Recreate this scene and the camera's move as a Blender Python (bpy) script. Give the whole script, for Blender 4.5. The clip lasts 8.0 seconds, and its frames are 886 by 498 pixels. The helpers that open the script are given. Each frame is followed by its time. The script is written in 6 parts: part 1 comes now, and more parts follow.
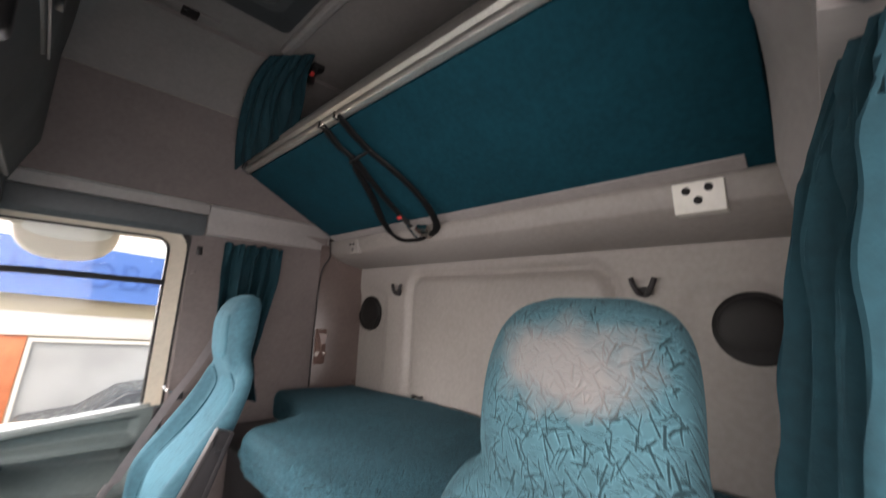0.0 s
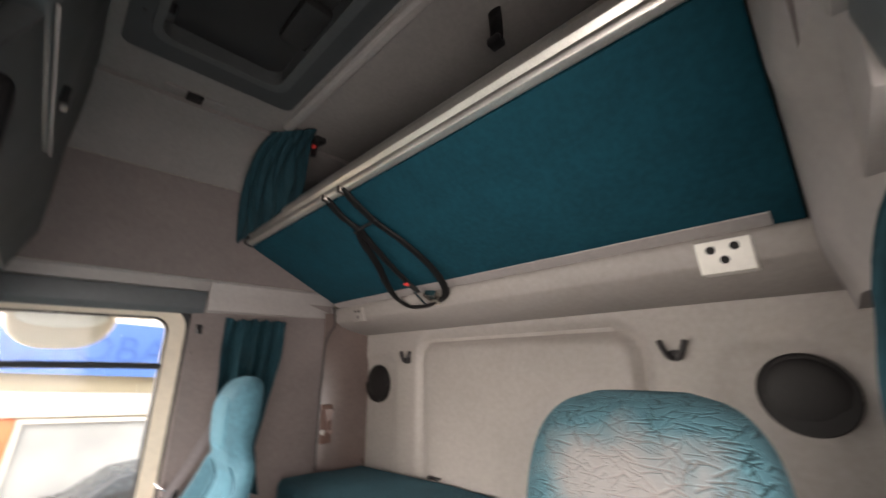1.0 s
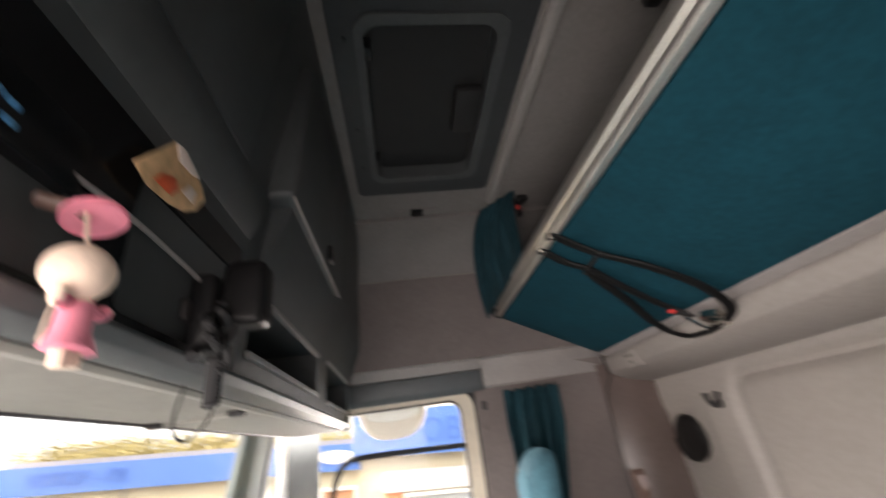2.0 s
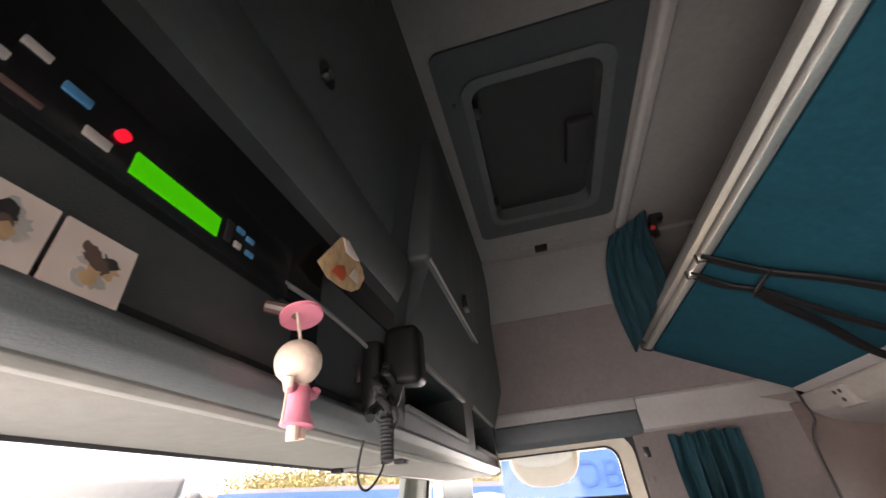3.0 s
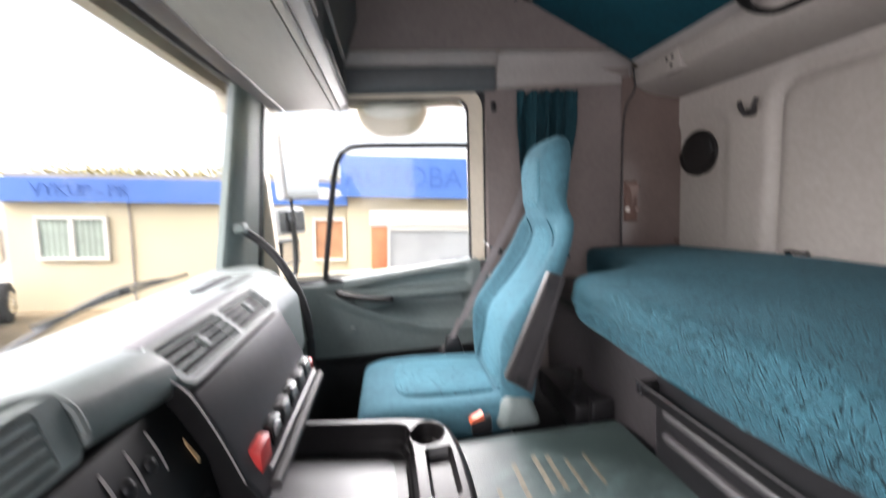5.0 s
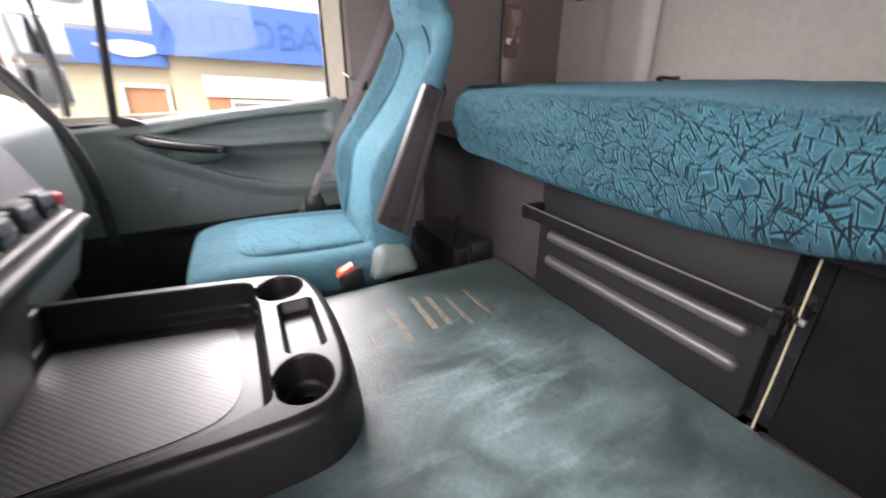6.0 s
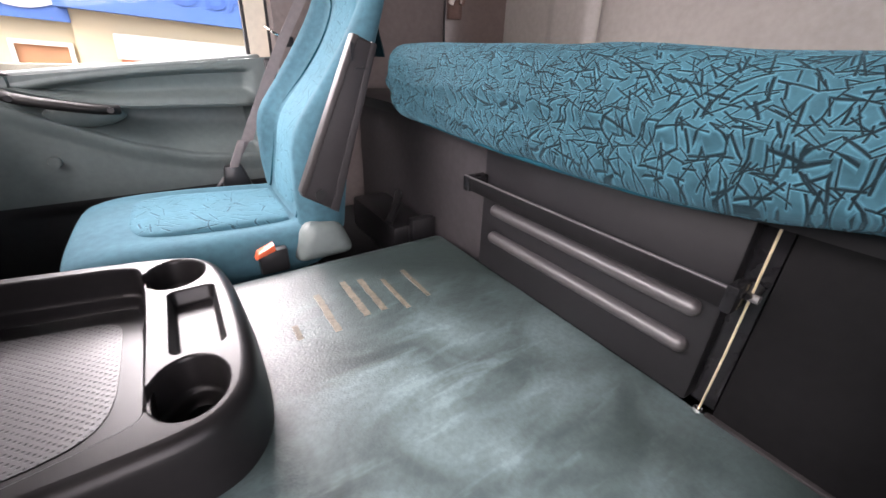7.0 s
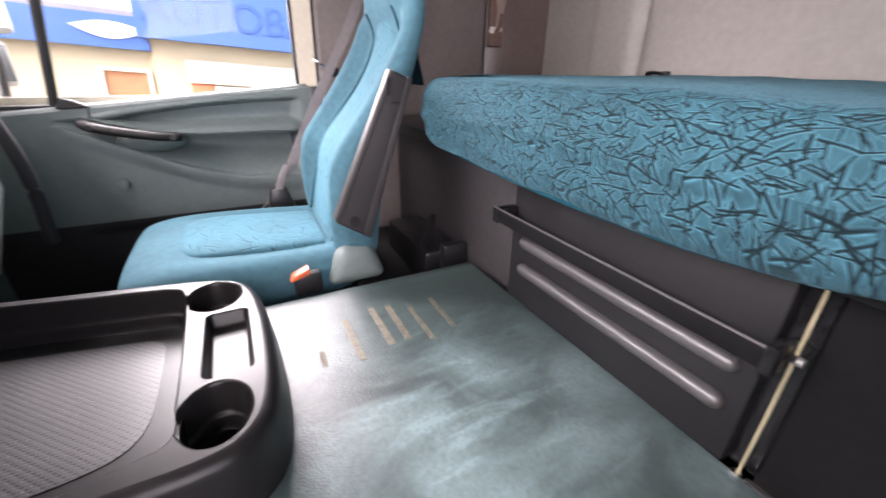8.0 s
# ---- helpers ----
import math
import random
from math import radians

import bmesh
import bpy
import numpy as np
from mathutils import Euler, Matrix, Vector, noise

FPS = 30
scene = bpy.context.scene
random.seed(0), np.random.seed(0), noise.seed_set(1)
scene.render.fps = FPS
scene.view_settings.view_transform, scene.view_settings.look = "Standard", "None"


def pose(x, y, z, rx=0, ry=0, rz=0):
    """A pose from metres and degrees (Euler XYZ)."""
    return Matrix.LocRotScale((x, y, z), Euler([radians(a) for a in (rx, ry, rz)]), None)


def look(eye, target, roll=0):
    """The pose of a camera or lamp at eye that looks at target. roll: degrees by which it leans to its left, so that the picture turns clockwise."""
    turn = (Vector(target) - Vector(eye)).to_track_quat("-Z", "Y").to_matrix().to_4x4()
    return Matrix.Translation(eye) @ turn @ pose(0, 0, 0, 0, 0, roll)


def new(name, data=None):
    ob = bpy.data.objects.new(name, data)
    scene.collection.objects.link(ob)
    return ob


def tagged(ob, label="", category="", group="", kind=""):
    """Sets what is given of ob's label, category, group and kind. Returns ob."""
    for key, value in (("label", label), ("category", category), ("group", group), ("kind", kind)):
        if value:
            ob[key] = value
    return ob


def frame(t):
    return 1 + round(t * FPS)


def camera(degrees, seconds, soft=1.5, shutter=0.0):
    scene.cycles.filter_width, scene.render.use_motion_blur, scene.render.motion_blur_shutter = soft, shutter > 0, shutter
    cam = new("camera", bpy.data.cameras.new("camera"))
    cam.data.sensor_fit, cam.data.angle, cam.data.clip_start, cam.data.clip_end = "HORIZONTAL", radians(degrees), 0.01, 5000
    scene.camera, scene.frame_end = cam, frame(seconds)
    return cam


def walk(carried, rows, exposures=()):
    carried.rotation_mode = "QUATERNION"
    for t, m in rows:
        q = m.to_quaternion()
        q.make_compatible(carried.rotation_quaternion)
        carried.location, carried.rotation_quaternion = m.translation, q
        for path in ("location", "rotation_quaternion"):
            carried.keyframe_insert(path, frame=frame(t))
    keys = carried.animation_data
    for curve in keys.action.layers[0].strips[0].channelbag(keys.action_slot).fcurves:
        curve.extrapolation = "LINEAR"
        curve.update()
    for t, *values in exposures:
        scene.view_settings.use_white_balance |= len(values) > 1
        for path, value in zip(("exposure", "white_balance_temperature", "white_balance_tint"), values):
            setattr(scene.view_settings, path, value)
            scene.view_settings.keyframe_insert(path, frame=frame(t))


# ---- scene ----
cam = camera(97.2, 8.0, shutter=0.6)
PATH = [
    (0, (1.069, 0.532, 1.437), (2.472, 1.923, 1.746), 2.4),
    (0.5, (1.07, 0.569, 1.475), (2.507, 1.861, 1.99), 2.4),
    (1, (1.073, 0.582, 1.508), (2.434, 1.939, 2.061), -0.8),
    (1.2, (1.076, 0.586, 1.515), (2.277, 2.071, 2.109), -2.9),
    (1.5, (1.127, 0.6, 1.501), (2.038, 2.247, 2.178), -6.1),
    (1.7, (1.137, 0.615, 1.504), (1.82, 2.338, 2.255), -8.5),
    (2, (1.168, 0.609, 1.529), (1.436, 2.385, 2.408), -8.9),
    (2.2, (1.178, 0.591, 1.541), (1.221, 2.35, 2.491), -9.1),
    (3.3, (1.146, 0.57, 1.547), (0.806, 2.203, 2.65), -5.7),
    (3.5, (1.137, 0.585, 1.537), (0.837, 2.272, 2.568), -5.4),
    (4, (1.13, 0.635, 1.504), (0.978, 2.486, 2.245), -3.9),
    (4.2, (1.098, 0.679, 1.483), (1.05, 2.596, 2.049), -3.7),
    (4.5, (1.069, 0.752, 1.416), (1.144, 2.733, 1.68), -3.1),
    (4.7, (1.061, 0.803, 1.362), (1.215, 2.796, 1.409), -3.0),
    (5, (1.059, 0.845, 1.271), (1.321, 2.812, 1.023), -3.2),
    (5.2, (1.063, 0.88, 1.22), (1.435, 2.801, 0.805), -3.1),
    (6.3, (1.127, 1.056, 1.033), (2.04, 2.615, 0.176), 0.5),
    (6.5, (1.134, 1.066, 1.025), (2.097, 2.589, 0.158), 1.3),
    (7, (1.178, 1.077, 1.02), (2.173, 2.56, 0.12), 1.8),
    (7.5, (1.207, 1.064, 1.049), (2.211, 2.563, 0.185), 2.3),
    (8, (1.204, 1.076, 1.049), (2.041, 2.69, 0.214), 0.9),
]
EXPOSURES = [(0.0, 1.9, 6850, 20), (0.5, 2.24, 7050, 19), (1.0, 2.35, 7150, 19), (1.6, 2.32, 7150, 19), (2.2, 2.36, 7100, 20), (3.5, 2.56, 7150, 22), (4.0, 2.5, 7000, 20), (4.2, 2.46, 6900, 19), (4.5, 2.5, 6700, 18), (5.0, 2.12, 6550, 19), (6.5, 2.18, 6750, 25), (8.0, 2.4, 6650, 27)]
walk(cam, [(t, look(eye, target, roll)) for t, eye, target, roll in PATH], EXPOSURES)

# ---- world and light ----
world = bpy.data.worlds.new("world")
scene.world = world
world.use_nodes = True
wn = world.node_tree
sky = wn.nodes.new("ShaderNodeTexSky")
sky.sky_type, sky.sun_disc = "NISHITA", False
sky.sun_elevation, sky.sun_rotation = radians(48), radians(250)
sky.air_density, sky.dust_density, sky.ozone_density = 1.0, 4.0, 1.0
haze = wn.nodes.new("ShaderNodeHueSaturation")
haze.inputs["Saturation"].default_value = 0.35
wn.links.new(sky.outputs[0], haze.inputs["Color"])
wn.links.new(haze.outputs[0], wn.nodes["Background"].inputs[0])
wn.nodes["Background"].inputs[1].default_value = 0.15
sun = new("sun", bpy.data.lights.new("sun", "SUN"))
sun.data.energy, sun.data.angle, sun.data.color = 0.5, radians(30), (1.0, 0.95, 0.88)
sun.matrix_world = look((-3.0, -6.0, 9.0), (0, 0, 0))


def window_light(name, at, to, w, h, watts, spread):
    """The sky's light in the opening of a window."""
    ob = new(name, bpy.data.lights.new(name, "AREA"))
    ob.data.shape, ob.data.size, ob.data.size_y, ob.data.energy, ob.data.spread = "RECTANGLE", w, h, watts, radians(spread)
    ob.data.color = (1.0, 0.985, 0.97)
    ob.matrix_world = look(at, to)
    return ob


window_light("windscreen_daylight", (0.32, 1.51, 1.30), (1.32, 1.51, 0.70), 1.56, 0.6, 3.8, 120)
window_light("doorway_daylight", (1.0, 0.30, 1.25), (1.75, 1.2, 1.36), 0.9, 1.0, 3.2, 125)
window_light("door_window_daylight", (1.0, 3.02, 1.66), (1.05, 2.02, 0.98), 0.95, 0.8, 9.5, 112)

# ---- helpers of this scene ----
CY = 1.51  # middle of the cab


def other(y):
    """The mirrored place on the driver's side."""
    return 2 * CY - y


def material(name, col, rough=0.5, metal=0.0, var=0.12, scale=8.0, bump=0.0, bscale=200.0, sheen=0.0, spec=0.5, coat=0.0, fine=60.0, rv=1.0):
    m = bpy.data.materials.new(name)
    m.use_nodes = True
    n, l = m.node_tree.nodes, m.node_tree.links
    b = n["Principled BSDF"]
    b.inputs["Roughness"].default_value, b.inputs["Metallic"].default_value = rough, metal
    b.inputs["Specular IOR Level"].default_value = spec
    b.inputs["Sheen Weight"].default_value = sheen
    b.inputs["Sheen Tint"].default_value = (*[min(1, c * 5 + 0.1) for c in col], 1)
    b.inputs["Coat Weight"].default_value = coat
    tc = n.new("ShaderNodeTexCoord")
    big, small = n.new("ShaderNodeTexNoise"), n.new("ShaderNodeTexNoise")
    big.inputs["Scale"].default_value, big.inputs["Detail"].default_value = scale, 4
    small.inputs["Scale"].default_value, small.inputs["Detail"].default_value = fine, 3
    for t in (big, small):
        l.new(tc.outputs["Object"], t.inputs["Vector"])
    add = n.new("ShaderNodeMath")
    add.operation = "ADD"
    l.new(big.outputs["Fac"], add.inputs[0]), l.new(small.outputs["Fac"], add.inputs[1])
    ramp = n.new("ShaderNodeMapRange")
    ramp.inputs[1].default_value, ramp.inputs[2].default_value = 0.7, 1.3
    ramp.inputs[3].default_value, ramp.inputs[4].default_value = 1 - var, 1 + var
    l.new(add.outputs[0], ramp.inputs[0])
    mul = n.new("ShaderNodeMixRGB")
    mul.blend_type = "MULTIPLY"
    mul.inputs[0].default_value = 1.0
    mul.inputs[1].default_value = (*col, 1)
    l.new(ramp.outputs[0], mul.inputs[2])
    l.new(mul.outputs[0], b.inputs["Base Color"])
    rr = n.new("ShaderNodeMapRange")
    rr.inputs[3].default_value, rr.inputs[4].default_value = max(0.03, rough - 0.08 * rv), min(1, rough + 0.1 * rv)
    l.new(big.outputs["Fac"], rr.inputs[0]), l.new(rr.outputs[0], b.inputs["Roughness"])
    if bump:
        g = n.new("ShaderNodeTexNoise")
        g.inputs["Scale"].default_value, g.inputs["Detail"].default_value = bscale, 2
        l.new(tc.outputs["Object"], g.inputs["Vector"])
        bp = n.new("ShaderNodeBump")
        bp.inputs["Strength"].default_value, bp.inputs["Distance"].default_value = bump, 0.002
        l.new(g.outputs["Fac"], bp.inputs["Height"]), l.new(bp.outputs[0], b.inputs["Normal"])
    m["out"] = mul.name
    return m


def glass(name, tint=(1, 1, 1), gloss=0.25):
    m = bpy.data.materials.new(name)
    m.use_nodes = True
    n, l = m.node_tree.nodes, m.node_tree.links
    tr, gl, mx, lw, mr = (n.new("ShaderNode" + k) for k in ("BsdfTransparent", "BsdfGlossy", "MixShader", "LayerWeight", "MapRange"))
    tr.inputs[0].default_value, gl.inputs[0].default_value = (*tint, 1), (1, 1, 1, 1)
    gl.inputs["Roughness"].default_value, lw.inputs[0].default_value = 0.0, 0.3
    mr.inputs[1].default_value, mr.inputs[3].default_value, mr.inputs[4].default_value = 0.55, 0.015, gloss
    l.new(lw.outputs["Facing"], mr.inputs[0]), l.new(mr.outputs[0], mx.inputs[0])
    l.new(tr.outputs[0], mx.inputs[1]), l.new(gl.outputs[0], mx.inputs[2])
    l.new(mx.outputs[0], n["Material Output"].inputs[0])
    return m


def glow(name, col, strength):
    m = material(name, col, 0.4)
    b = m.node_tree.nodes["Principled BSDF"]
    b.inputs["Emission Color"].default_value, b.inputs["Emission Strength"].default_value = (*col, 1), strength
    return m


def link(name, bm, mat, parent=None, label="", smooth=True, angle=35, kind="", category="", group=""):
    bmesh.ops.recalc_face_normals(bm, faces=bm.faces)
    me = bpy.data.meshes.new(name)
    bm.to_mesh(me), bm.free()
    for m in mat if isinstance(mat, (list, tuple)) else [mat]:
        me.materials.append(m)
    if smooth:
        for p in me.polygons:
            p.use_smooth = True
        me.set_sharp_from_angle(angle=radians(angle))
    ob = new(name, me)
    ob.parent = parent
    if parent is not None and parent.data is None:
        ob.matrix_parent_inverse = Matrix.Translation(parent.location).inverted()
    return tagged(ob, label, category, group, kind)


def part(name, bm, mat, parent, label="", angle=35):
    return link(name, bm, mat, parent, label, angle=angle)


def thing(name, label, category, group="", at=(0, 0, 0), kind=""):
    ob = new(name)
    ob.location = at
    ob.empty_display_size = 0.05
    return tagged(ob, label, category, group, kind)


def merge(*bms):
    out = bmesh.new()
    for b in bms:
        me = bpy.data.meshes.new("t")
        b.to_mesh(me), b.free()
        out.from_mesh(me)
        bpy.data.meshes.remove(me)
    return out


def soften(bm, r, seg=2, angle=30):
    if r > 0:
        es = [e for e in bm.edges if len(e.link_faces) == 2 and e.calc_face_angle(0) > radians(angle)]
        bmesh.ops.bevel(bm, geom=es, offset=r, segments=seg, profile=0.5, affect="EDGES", clamp_overlap=True)
    return bm


def box(x0, x1, y0, y1, z0, z1, r=0.0, seg=2):
    bm = bmesh.new()
    bmesh.ops.create_cube(bm, size=1.0)
    for v in bm.verts:
        v.co = ((x0 + x1) / 2 + v.co.x * (x1 - x0), (y0 + y1) / 2 + v.co.y * (y1 - y0), (z0 + z1) / 2 + v.co.z * (z1 - z0))
    return soften(bm, r, seg)


def hexa(p, r=0.0, seg=2):
    """A solid from eight corners: four below, four above, in the same order."""
    bm = bmesh.new()
    v = [bm.verts.new(c) for c in p]
    for f in ((0, 1, 2, 3), (7, 6, 5, 4), (0, 4, 5, 1), (1, 5, 6, 2), (2, 6, 7, 3), (3, 7, 4, 0)):
        bm.faces.new([v[i] for i in f])
    bmesh.ops.recalc_face_normals(bm, faces=bm.faces)
    return soften(bm, r, seg)


def sweep(profile, place, r=0.0, seg=2, closed=True):
    """A closed profile carried through the places: place is a list of functions from (a, b) to a point."""
    bm = bmesh.new()
    rings = [[bm.verts.new(f(a, b)) for a, b in profile] for f in place]
    n = len(profile)
    for i in range(len(rings) - 1):
        for j in range(n if closed else n - 1):
            bm.faces.new((rings[i][j], rings[i][(j + 1) % n], rings[i + 1][(j + 1) % n], rings[i + 1][j]))
    if closed:
        bm.faces.new(rings[0]), bm.faces.new(rings[-1])
    bmesh.ops.recalc_face_normals(bm, faces=bm.faces)
    return soften(bm, r, seg)


def along_y(profile, y0, y1, r=0.0, seg=2):
    return sweep(profile, [lambda a, b, y=y: (a, y, b) for y in (y0, y1)], r, seg)


def along_x(profile, x0, x1, r=0.0, seg=2):
    return sweep(profile, [lambda a, b, x=x: (x, a, b) for x in (x0, x1)], r, seg)


def along_z(profile, z0, z1, r=0.0, seg=2):
    return sweep(profile, [lambda a, b, z=z: (a, b, z) for z in (z0, z1)], r, seg)


def spline(pts, steps=8):
    out = []
    for i in range(len(pts) - 1):
        p = [Vector(pts[max(0, min(len(pts) - 1, k))]) for k in (i - 1, i, i + 1, i + 2)]
        for s in range(steps):
            t = s / steps
            out.append(0.5 * (2 * p[1] + (p[2] - p[0]) * t + (2 * p[0] - 5 * p[1] + 4 * p[2] - p[3]) * t * t + (3 * p[1] - p[0] - 3 * p[2] + p[3]) * t ** 3))
    return out + [Vector(pts[-1])]


def tube(pts, r, n=10, flat=1.0, up=(0, 0, 1), cap=True):
    """A round or flat rod along points."""
    bm, rings = bmesh.new(), []
    pts = [Vector(p) for p in pts]
    for i, p in enumerate(pts):
        d = (pts[min(i + 1, len(pts) - 1)] - pts[max(i - 1, 0)]).normalized()
        a = d.cross(Vector(up))
        a = a.normalized() if a.length > 1e-4 else d.orthogonal().normalized()
        b = a.cross(d)
        rings.append([bm.verts.new(p + a * r * math.cos(k * 2 * math.pi / n) + b * r * flat * math.sin(k * 2 * math.pi / n)) for k in range(n)])
    for i in range(len(rings) - 1):
        for k in range(n):
            bm.faces.new((rings[i][k], rings[i][(k + 1) % n], rings[i + 1][(k + 1) % n], rings[i + 1][k]))
    if cap:
        bm.faces.new(rings[0]), bm.faces.new(rings[-1])
    return bm


def disc(c, axis, r, h, n=28, bevel=0.0):
    """A short cylinder at c along axis."""
    bm = bmesh.new()
    bmesh.ops.create_cone(bm, cap_ends=True, segments=n, radius1=r, radius2=r, depth=h)
    bm.transform(Matrix.Translation(c) @ Vector((0, 0, 1)).rotation_difference(Vector(axis)).to_matrix().to_4x4())
    return soften(bm, bevel, 2, 60)


def ball(c, r, n=20):
    bm = bmesh.new()
    bmesh.ops.create_uvsphere(bm, u_segments=n, v_segments=n // 2, radius=1)
    bm.transform(Matrix.Translation(c) @ Matrix.Diagonal((*(r if isinstance(r, tuple) else (r, r, r)), 1)))
    return bm


def rounded(x0, x1, y0, y1, r, n=6):
    """The outline of a rectangle with round corners; r is one radius or four (from x0 y0 on)."""
    rs = r if isinstance(r, (tuple, list)) else (r,) * 4
    out = []
    for (cx, cy, a0), q in zip(((x0, y0, 180), (x1, y0, 270), (x1, y1, 0), (x0, y1, 90)), rs):
        mx, my = cx + (q if cx == x0 else -q), cy + (q if cy == y0 else -q)
        out += [(mx + q * math.cos(radians(a0 + 90 * k / n)), my + q * math.sin(radians(a0 + 90 * k / n))) for k in range(n + 1)]
    return out


def holed(outer, holes, at, depth, rim=0.0):
    """A sheet with holes: outlines in two coordinates, at(a, b, d) gives the point at depth d below the face."""
    bm = bmesh.new()
    loops = []
    for k, lp in enumerate([outer, *holes]):
        vs = [bm.verts.new(at(a, b, 0)) for a, b in lp]
        loops.append(vs)
    es = [bm.edges.new((vs[i], vs[(i + 1) % len(vs)])) for vs in loops for i in range(len(vs))]
    bmesh.ops.triangle_fill(bm, use_beauty=True, use_dissolve=False, edges=es)
    for lp, vs in zip([outer, *holes], loops):
        low = [bm.verts.new(at(a, b, depth)) for a, b in lp]
        for i in range(len(vs)):
            j = (i + 1) % len(vs)
            bm.faces.new((vs[i], vs[j], low[j], low[i]))
    return bm


def grid(nu, nv, f):
    bm = bmesh.new()
    g = [[bm.verts.new(f(i / nu, j / nv)) for j in range(nv + 1)] for i in range(nu + 1)]
    for i in range(nu):
        for j in range(nv):
            bm.faces.new((g[i][j], g[i + 1][j], g[i + 1][j + 1], g[i][j + 1]))
    return bm


def thick(bm, d):
    """Give an open sheet a thickness."""
    bmesh.ops.recalc_face_normals(bm, faces=bm.faces)
    bm.normal_update()
    faces, rim = bm.faces[:], [e for e in bm.edges if e.is_boundary]
    low = {v: bm.verts.new(v.co - v.normal * d) for v in bm.verts[:]}
    for e in rim:
        a, b = e.verts
        bm.faces.new((a, b, low[b], low[a]))
    for f in faces:
        bm.faces.new([low[v] for v in reversed(f.verts)])
    return bm


def smoothstep(a, b, x):
    t = max(0.0, min(1.0, (x - a) / (b - a)))
    return t * t * (3 - 2 * t)


# ---- materials ----
def strokes(m, amount, size=1.0, layers=5, dark=0.22, light=2.0, press=0.6):
    """Pressed velour: short strokes at all angles, dark in their bed and pale along their rims."""
    n, l = m.node_tree.nodes, m.node_tree.links
    base = n[m["out"]]
    b = n["Principled BSDF"]

    def maths(op, x, y, z=None):
        k = n.new("ShaderNodeMath")
        k.operation = op
        for i, v in enumerate((x, y, z)):
            if v is None:
                continue
            if isinstance(v, (int, float)):
                k.inputs[i].default_value = v
            else:
                l.new(v, k.inputs[i])
        return k.outputs[0]

    tc = n.new("ShaderNodeTexCoord")
    sep, com = n.new("ShaderNodeSeparateXYZ"), n.new("ShaderNodeCombineXYZ")
    l.new(tc.outputs["Object"], sep.inputs[0])
    l.new(sep.outputs[1], com.inputs[0]), l.new(maths("ADD", sep.outputs[0], sep.outputs[2]), com.inputs[1])
    warp = n.new("ShaderNodeTexNoise")
    warp.inputs["Scale"].default_value = 14
    l.new(com.outputs[0], warp.inputs["Vector"])
    wv = n.new("ShaderNodeMixRGB")
    wv.blend_type, wv.inputs[0].default_value = "ADD", 0.012
    l.new(com.outputs[0], wv.inputs[1]), l.new(warp.outputs["Color"], wv.inputs[2])
    last = None
    for k in range(layers):
        mp = n.new("ShaderNodeMapping")
        mp.inputs["Location"].default_value = (k * 3.71, k * 1.93, 0)
        mp.inputs["Rotation"].default_value = (0, 0, radians(17 + 41 * k))
        l.new(wv.outputs[0], mp.inputs["Vector"])
        v = n.new("ShaderNodeTexVoronoi")
        v.voronoi_dimensions, v.feature = "2D", "F1"
        v.inputs["Scale"].default_value = (17 + 5.5 * k) / size
        l.new(mp.outputs[0], v.inputs["Vector"])
        d = n.new("ShaderNodeVectorMath")
        d.operation = "SUBTRACT"
        l.new(mp.outputs[0], d.inputs[0]), l.new(v.outputs["Position"], d.inputs[1])
        sc_ = n.new("ShaderNodeSeparateColor")
        l.new(v.outputs["Color"], sc_.inputs[0])
        rot = n.new("ShaderNodeVectorRotate")
        rot.rotation_type = "Z_AXIS"
        l.new(d.outputs[0], rot.inputs["Vector"]), l.new(maths("MULTIPLY", sc_.outputs[0], 6.283), rot.inputs["Angle"])
        q = n.new("ShaderNodeSeparateXYZ")
        l.new(rot.outputs[0], q.inputs[0])
        half = maths("MULTIPLY_ADD", sc_.outputs[1], 0.021 * size, 0.005 * size)
        over = maths("MAXIMUM", maths("SUBTRACT", maths("ABSOLUTE", q.outputs[0], None), half), 0.0)
        dist = maths("SQRT", maths("ADD", maths("MULTIPLY", over, over), maths("MULTIPLY", q.outputs[1], q.outputs[1])), None)
        dist = maths("MULTIPLY", dist, maths("MULTIPLY_ADD", sc_.outputs[2], 0.9, 0.75))
        last = dist if last is None else maths("MINIMUM", last, dist)
    ramp = n.new("ShaderNodeValToRGB")
    e = ramp.color_ramp.elements
    e[0].position, e[0].color = 0.10, (dark, dark, dark, 1)
    e[1].position, e[1].color = 0.42, (1, 1, 1, 1)
    for p, c in ((0.185, light), (0.27, 0.5 * light + 0.5)):
        x = ramp.color_ramp.elements.new(p)
        x.color = (c, c, c, 1)
    l.new(maths("DIVIDE", last, 0.0098 * size), ramp.inputs[0])
    mx = n.new("ShaderNodeMixRGB")
    mx.blend_type, mx.inputs[0].default_value = "MULTIPLY", amount
    l.new(base.outputs[0], mx.inputs[1]), l.new(ramp.outputs[0], mx.inputs[2])
    l.new(mx.outputs[0], b.inputs["Base Color"])
    hr = n.new("ShaderNodeMapRange")
    hr.inputs[1].default_value, hr.inputs[2].default_value = 0.0008 * size, 0.0024 * size
    l.new(last, hr.inputs[0])
    bp = n.new("ShaderNodeBump")
    bp.inputs["Strength"].default_value, bp.inputs["Distance"].default_value = press * max(amount, 0.5), 0.003
    l.new(hr.outputs[0], bp.inputs["Height"])
    old = [k for k in l if k.to_socket == b.inputs["Normal"]]
    if old:
        l.new(old[0].from_socket, bp.inputs["Normal"])
    l.new(bp.outputs[0], b.inputs["Normal"])
    m["out"] = mx.name
    return m


